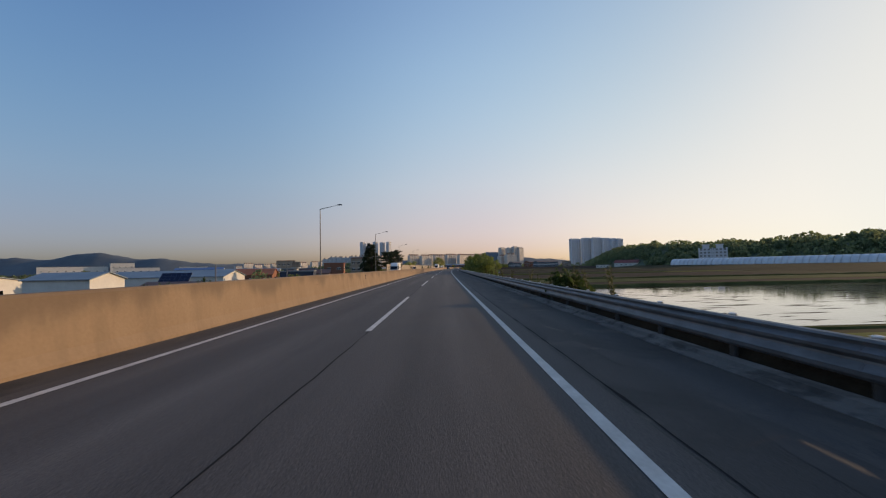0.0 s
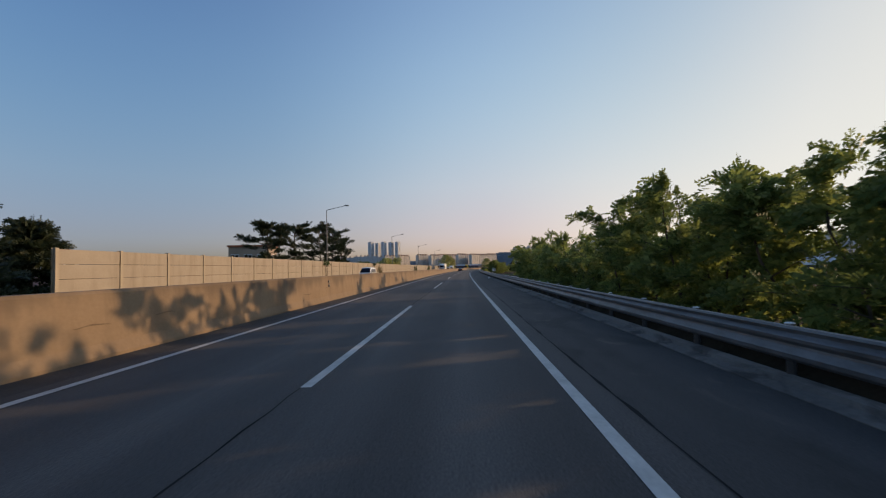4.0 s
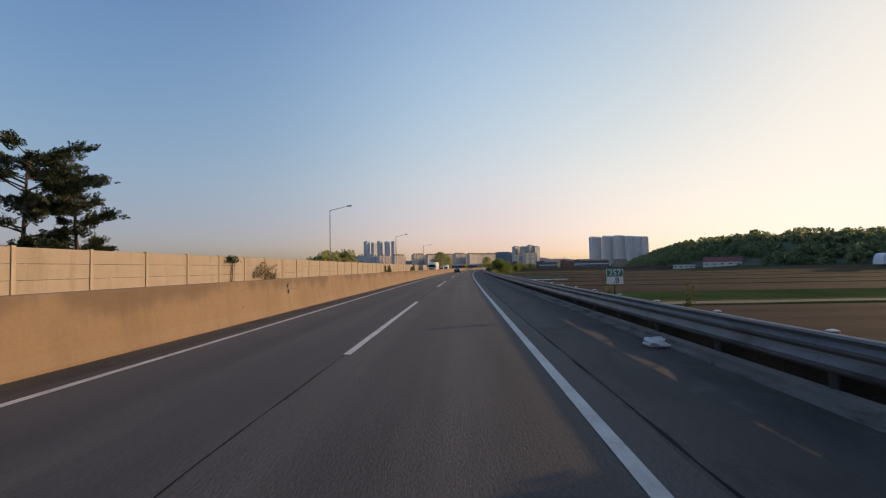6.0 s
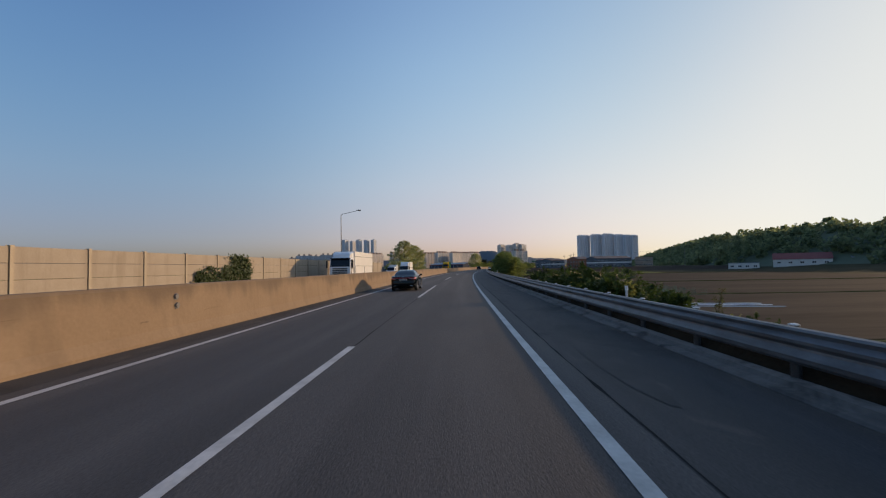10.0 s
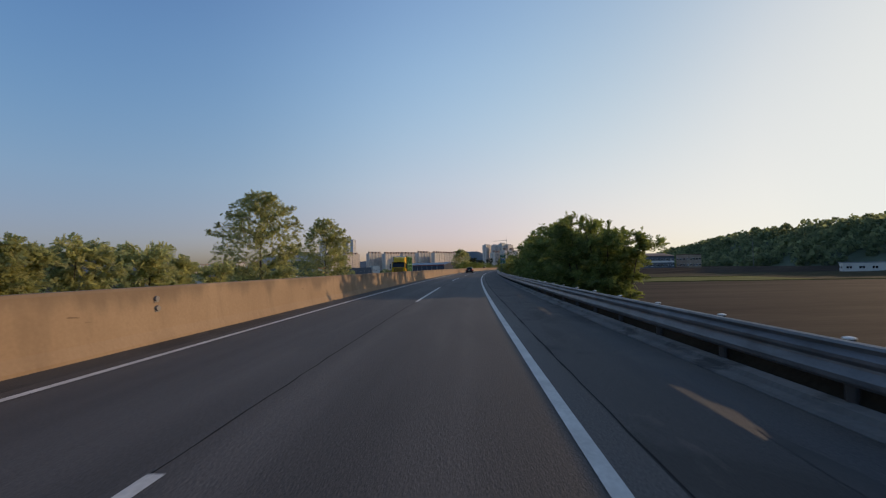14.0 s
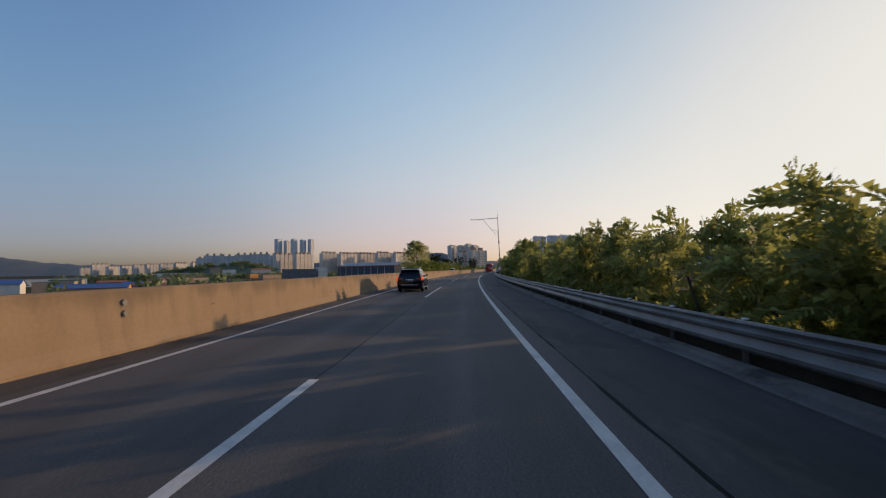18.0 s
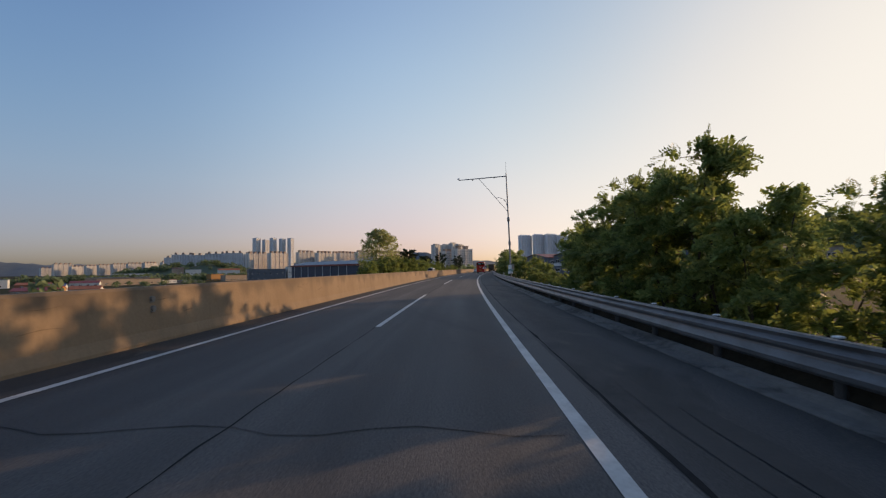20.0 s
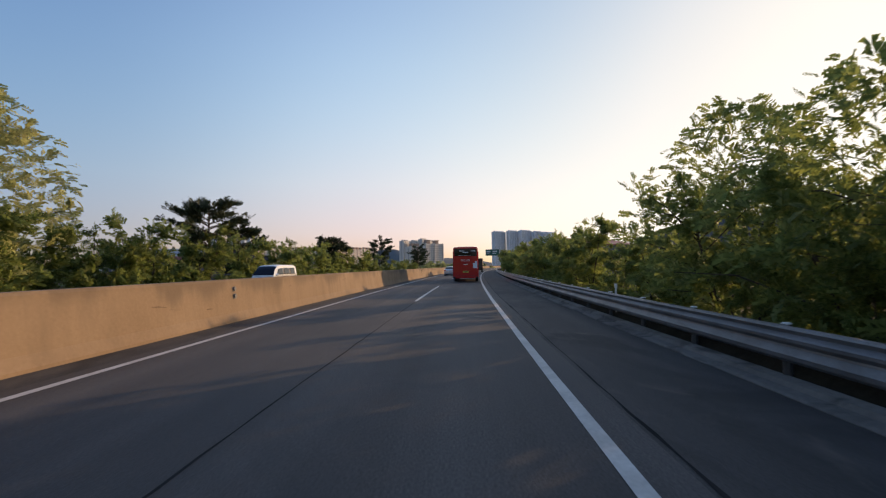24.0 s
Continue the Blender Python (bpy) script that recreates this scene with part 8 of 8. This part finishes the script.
# ---------------------------------------------------------------- ivy, weeds, hedges, debris


def ivy(s, w, h, hang, seed, leaf=M_IVY, n=900, label="thick green ivy climbing over the panel wall"):
    r = random.Random(seed)
    t = thing("ivy", on_road(s, WALL_U + 0.12, 0.02), label, "ivy")
    bm, st = bmesh.new(), bmesh.new()
    blobs = [(r.uniform(-w / 2, w / 2), r.uniform(0.25, 1.0), r.uniform(0.25, 0.6)) for k in range(9)]
    for k in range(n):
        b = blobs[r.randrange(len(blobs))]
        y = b[0] + r.gauss(0, b[2])
        z = (2.85 - hang * r.random() ** 0.8 if hang else h * b[1] * r.uniform(0.55, 1.05) + r.gauss(0, 0.1))
        z = min(2.98, max(0.3, z))
        x = abs(r.gauss(0.05, 0.09)) + 0.02
        sz = r.uniform(0.07, 0.14)
        c = Vector((x, y, z))
        d = Vector((r.uniform(0.1, 0.6), r.uniform(-1, 1), r.uniform(-1, 0.4))).normalized()
        e = d.cross(Vector((1, r.uniform(-0.4, 0.4), r.uniform(-0.4, 0.4)))).normalized()
        bm.faces.new([bm.verts.new(c + v) for v in (d * sz, e * sz * 0.8, -d * sz * 0.5, -e * sz * 0.8)])
    for b in blobs:
        bent(st, [(0.03, b[0] * 0.6, 0), (0.04, b[0] * 0.8 + r.uniform(-0.2, 0.2), 0.9), (0.03, b[0], 2.7 if hang else h * b[1])], 0.015, 0.006, 4)
    part("leaves", bm, leaf, t)
    tagged(part("stems", st, M_BARK, t), kind="stuff")
    return t



def ivy_cover(outline, seed, n, label):
    """A thick mat of ivy on the panel wall; outline: station and height of its upper edge."""
    r = np.random.RandomState(seed)
    s0 = outline[0][0]
    t = thing("ivy", on_road(s0, WALL_U + 0.12, 0.02), label, "ivy")
    at, top = [p[0] for p in outline], [p[1] for p in outline]
    vs, fs = [], []
    while len(fs) < n:
        st = r.uniform(at[0], at[-1])
        hi = float(np.interp(st, at, top)) + 0.10 * noise.noise(Vector((st * 3.1, 1.0, seed))) + 0.05 * r.randn()
        z = r.uniform(0.45, 2.6)
        if z > hi:
            continue
        lump = 0.5 + 0.5 * noise.noise(Vector((st * 2.2, z * 2.4, seed)))
        c = Vector((0.03 + 0.26 * lump * min(1.0, (hi - z) * 3 + 0.25) * r.uniform(0.7, 1.0), (st - s0) * STATION, z))
        d = Vector((r.uniform(0.0, 0.5), r.uniform(-0.6, 0.6), -1)).normalized()
        e = d.cross(Vector((1, r.uniform(-0.5, 0.5), r.uniform(-0.3, 0.5)))).normalized()
        sz = r.uniform(0.05, 0.10)
        b = len(vs)
        vs += [c - d * sz * 0.5, c + e * sz * 0.8, c + d * sz, c - e * sz * 0.8]
        fs.append((b, b + 1, b + 2, b + 3))
    me = bpy.data.meshes.new("leaves")
    me.from_pydata([tuple(v) for v in vs], [], fs)
    me.materials.append(M_IVY)
    piece("leaves", me, t)
    st = bmesh.new()
    for k in range(14):
        y = r.uniform(0.2, (at[-1] - s0) * STATION - 0.2)
        h = float(np.interp(s0 + y / STATION, at, top))
        bent(st, [(0.03, y, 0), (0.04, y + r.uniform(-0.2, 0.2), 0.5 * h), (0.03, y, 0.95 * h)], 0.015, 0.006, 4)
    tagged(part("stems", st, M_BARK, t), kind="stuff")


ivy_cover(((224.2, 0.9), (225.5, 1.0), (225.65, 2.2), (225.9, 2.35), (226.5, 2.3), (226.6, 1.15), (227.05, 1.28), (227.6, 1.05), (228.15, 1.0), (228.6, 1.05), (228.85, 1.75), (229.4, 2.0), (229.8, 2.5), (230.2, 2.45), (231.0, 1.95), (231.7, 1.72), (231.8, 1.2), (232.5, 1.05), (232.7, 0.8)), 31, 15000, "thick green ivy climbing over the panel wall")
ivy(262.7, 3.0, 2.85, 0, 32, n=5600)
ivy(259.6, 3.0, 1.9, 0, 38, n=1500)
ivy(293, 2.4, 0, 0.7, 33, n=350)
ivy(146, 1.6, 0, 0.6, 34, n=220)
ivy(172, 1.2, 0, 0.5, 35, n=160)
ivy(177, 3.6, 2.4, 0, 36, M_DRY, 420, "dry brown creeper on the panel wall")

# grass and weeds behind the rail
r = np.random.RandomState(12)
vs, fs = [], []
for k in range(90000):
    s = -14 + 620 * r.rand()
    u = 6.72 + 1.75 * r.rand() ** 1.1
    lush = 0.5 + 0.5 * noise.noise(Vector((s * 0.42, u * 0.5, 3.0))) + 0.35 * noise.noise(Vector((s * 1.7, u, 9.0)))
    if lush < 0.42 + 0.25 * (u < 7.0):
        continue
    h = (0.08 + 0.30 * r.rand() * lush) * (0.55 if u < 7.0 else 1.0 + 0.5 * (u > 7.6))
    p = P(s, u, bank_z(u) - 0.03)
    a = r.rand() * math.tau
    w = 0.012 + 0.018 * r.rand()
    d = Vector((math.cos(a), math.sin(a), 0))
    b = len(vs)
    q = Vector((r.randn(), r.randn(), 0)) * 0.10 * h / 0.3
    vs += [p - d * w, p + d * w, p + d * w * 0.8 + q * 0.5 + Vector((0, 0, h * 0.6)), p + q * 1.2 + Vector((0, 0, h))]
    fs.append((b, b + 1, b + 2, b + 3))
me = bpy.data.meshes.new("roadside_grass")
me.from_pydata([tuple(v) for v in vs], [], fs)
me.materials.append(M_WEED)
tagged(new("roadside_grass", me), "rough grass and weeds behind the guardrail", "grass", kind="stuff")

rs = random.Random(41)


def tall_weed(s, u, h, n=16):
    t = thing("tall_weed", on_road(s, u, bank_z(u) - 0.05), "tall yellow-green weed behind the guardrail", "weed")
    st, lf = bmesh.new(), bmesh.new()
    for k in range(4):
        a = rs.uniform(0, math.tau)
        tip = Vector((0.25 * math.cos(a), 0.25 * math.sin(a), h * rs.uniform(0.7, 1.0)))
        bent(st, [(0, 0, 0), tip * 0.5 + Vector((0.02, 0, 0.1)), tip], 0.012, 0.004, 4)
        for j in range(n):
            f = 0.25 + 0.75 * j / n
            spray(lf, tip * f, Vector((rs.uniform(-1, 1), rs.uniform(-1, 1), 0.8)), 0.20 * (1.1 - 0.5 * f), rs, 5, 0.2)
    part("stalk", st, M_DRY, t)
    part("foliage", lf, M_WEED, t)
    return t


w0 = tall_weed(12, 7.4, 1.6)
for s, u, k in ((14.5, 7.6, 0.9), (19.5, 7.5, 0.8), (17, 7.8, 1.1), (22, 7.6, 0.7), (25.5, 7.8, 0.9), (30, 7.4, 0.8), (36, 7.6, 0.9), (41, 7.7, 1.1), (44, 7.5, 0.8), (50, 7.5, 0.9), (157, 7.5, 0.8), (152.5, 7.5, 0.75), (236, 7.9, 0.7), (242, 8.2, 0.8)):
    copy_thing(w0, on_road(s, u, bank_z(u) - 0.05) @ pose(0, 0, 0, 0, 0, s * 53) @ Matrix.Scale(k, 4))
row(LOWS, 469.5, 479, 2.2, 9.8, 0.95, 14)
row(BUSHES, 461, 464, 2.4, 10.6, 0.72, 17)
row(BUSHES, 465, 470, 1.8, 10.8, 0.47, 27)
row(LOWS, 17, 20, 3, 8.2, 0.72, 15)
row(LOWS, 236, 246, 3.2, 9.6, 0.6, 16)
# hedges and trees beyond the opposite lanes at the start
for s, u, k in ((36, -27.4, 1.75), (38.5, -25.8, 1.85), (39.6, -24.2, 1.85), (27, -29.5, 1.5), (27.5, -27.5, 1.55), (28.5, -26, 1.5)):
    copy_thing(LOWS[int(s) % 2], on_road(s, u, LOW) @ pose(0, 0, 0, 0, 0, s * 31) @ Matrix.Scale(k, 4))
for s, u, k in ((78, -30, 0.95), (150, -34, 0.9), (160, -34, 0.9), (172, -30, 1.0)):
    copy_thing(LIGHT[int(s) % 2], on_road(s, u, LOW) @ pose(0, 0, 0, 0, 0, s * 31) @ Matrix.Scale(k * 0.66, 4))
# a crumpled bag lying in the gutter
bag = bmesh.new()
bmesh.ops.create_icosphere(bag, subdivisions=3, radius=0.2)
for v in bag.verts:
    v.co *= 1 + 0.55 * noise.noise(v.co * 9) + 0.25 * noise.noise(v.co * 23)
    v.co = Vector((v.co.x * 0.9, v.co.y * 1.5, max(0.0, v.co.z * 0.55 + 0.06)))
tagged(part("plastic_bag", bag, M_WRAP, m=on_road(151, 6.0, -0.015)), "crumpled white plastic bag lying in the gutter", "litter")
# vegetable rows under white plastic, and staked green net beyond them
M_MULCH = mat("white_mulch_film", (0.60, 0.61, 0.62), (0.78, 0.79, 0.80), 0.3, fine=6, coarse=0.8, bump=0.4)
for k in range(3):
    bm = bmesh.new()
    prev = None
    for j in range(13):
        c = P(275.5 + 1.6 * k - 0.2 * j, 21 + 1.2 * j, LOW)
        d = Vector((math.sin(radians(head(277))), math.cos(radians(head(277))), 0))
        q = [bm.verts.new(c + d * w + Vector((0, 0, z + 0.03 * noise.noise(Vector((j * 0.7, k, w * 5)))))) for w, z in ((-0.16, 0.04), (-0.1, 0.13), (0.1, 0.13), (0.16, 0.04))]
        if prev:
            for i in range(3):
                bm.faces.new((prev[i], prev[i + 1], q[i + 1], q[i]))
        prev = q
    tagged(part("mulched_row", bm, M_MULCH), "low vegetable row covered with white plastic film", "vegetable row", "plastic-covered rows")
M_STAKE = mat("weathered_stake", (0.16, 0.18, 0.14), (0.26, 0.27, 0.22), 0.7, fine=9, bump=0.1)
M_NET = mat("green_garden_net", (0.05, 0.20, 0.10), (0.09, 0.28, 0.15), 0.7, fine=20, bump=0.1)
for k in range(5):
    row_ob = thing("staked_row", Matrix(), "row of thin stakes holding green garden net", "trellis", "staked rows in the vegetable plot")
    for j in range(11):
        bm = bmesh.new()
        c = P(287 + 2.6 * k, 19 + 1.7 * j, LOW)
        tube(bm, c, c + Vector((0.03, 0, 1.15)), 0.016, 0.014, 5)
        part("stake", bm, M_STAKE, row_ob)
    bm = bmesh.new()
    for z in (0.35, 0.6, 0.85, 1.1):
        for j in range(10):
            a_, b_ = P(287 + 2.6 * k, 19 + 1.7 * j, LOW + z), P(287 + 2.6 * k, 20.7 + 1.7 * j, LOW + z)
            bent(bm, [a_, a_.lerp(b_, 0.5) - Vector((0, 0, 0.05)), b_], 0.012, 0.012, 4)
    part("net", bm, M_NET, row_ob, "green net strung between the stakes")
# patches and cracks on the shoulder
rs = random.Random(51)
for k in range(70):
    s, u = rs.uniform(-4, 560), rs.uniform(4.4, 5.4)
    ln, w = rs.uniform(0.5, 2.2), rs.uniform(0.12, 0.30)
    bm = bmesh.new()
    n = 14
    ring = [bm.verts.new(P(s + ln * math.sin(j * math.tau / n) * rs.uniform(0.8, 1.15), u + w * math.cos(j * math.tau / n) * rs.uniform(0.75, 1.2), 0.0)) for j in range(n)]
    for v in ring:
        c = v.co - P(s, 0)
        across = c.x * math.cos(radians(head(s))) - c.y * math.sin(radians(head(s)))
        v.co.z = -0.01 * (across - 3.98) / 1.0
    bm.faces.new(ring)
    part("worn_patch", bm, M_TAR, shoulder, "pale worn patch of asphalt", m=Matrix.Translation((0, 0, 0.002 + 0.0006 * (k % 12))))
for k in range(14):
    s = rs.uniform(-4, 560)
    bm = bmesh.new()
    pts = [(s + 0.4 * math.sin(j * 1.3 + k) * 0.3 + rs.uniform(-0.05, 0.05), -3.3 + 6.6 * j / 14) for j in range(15)]
    if k % 2:
        pts = pts[6:]
    prev = None
    for ss, uu in pts:
        w = rs.uniform(0.003, 0.009)
        z = 0.02 * (1 - abs(uu) / 4) + 0.0055
        q = (bm.verts.new(P(ss - w, uu, z)), bm.verts.new(P(ss + w, uu, z)))
        if prev:
            bm.faces.new((prev[0], q[0], q[1], prev[1]))
        prev = q
    part("crack", bm, M_SEAM, road, "thin dark transverse crack")
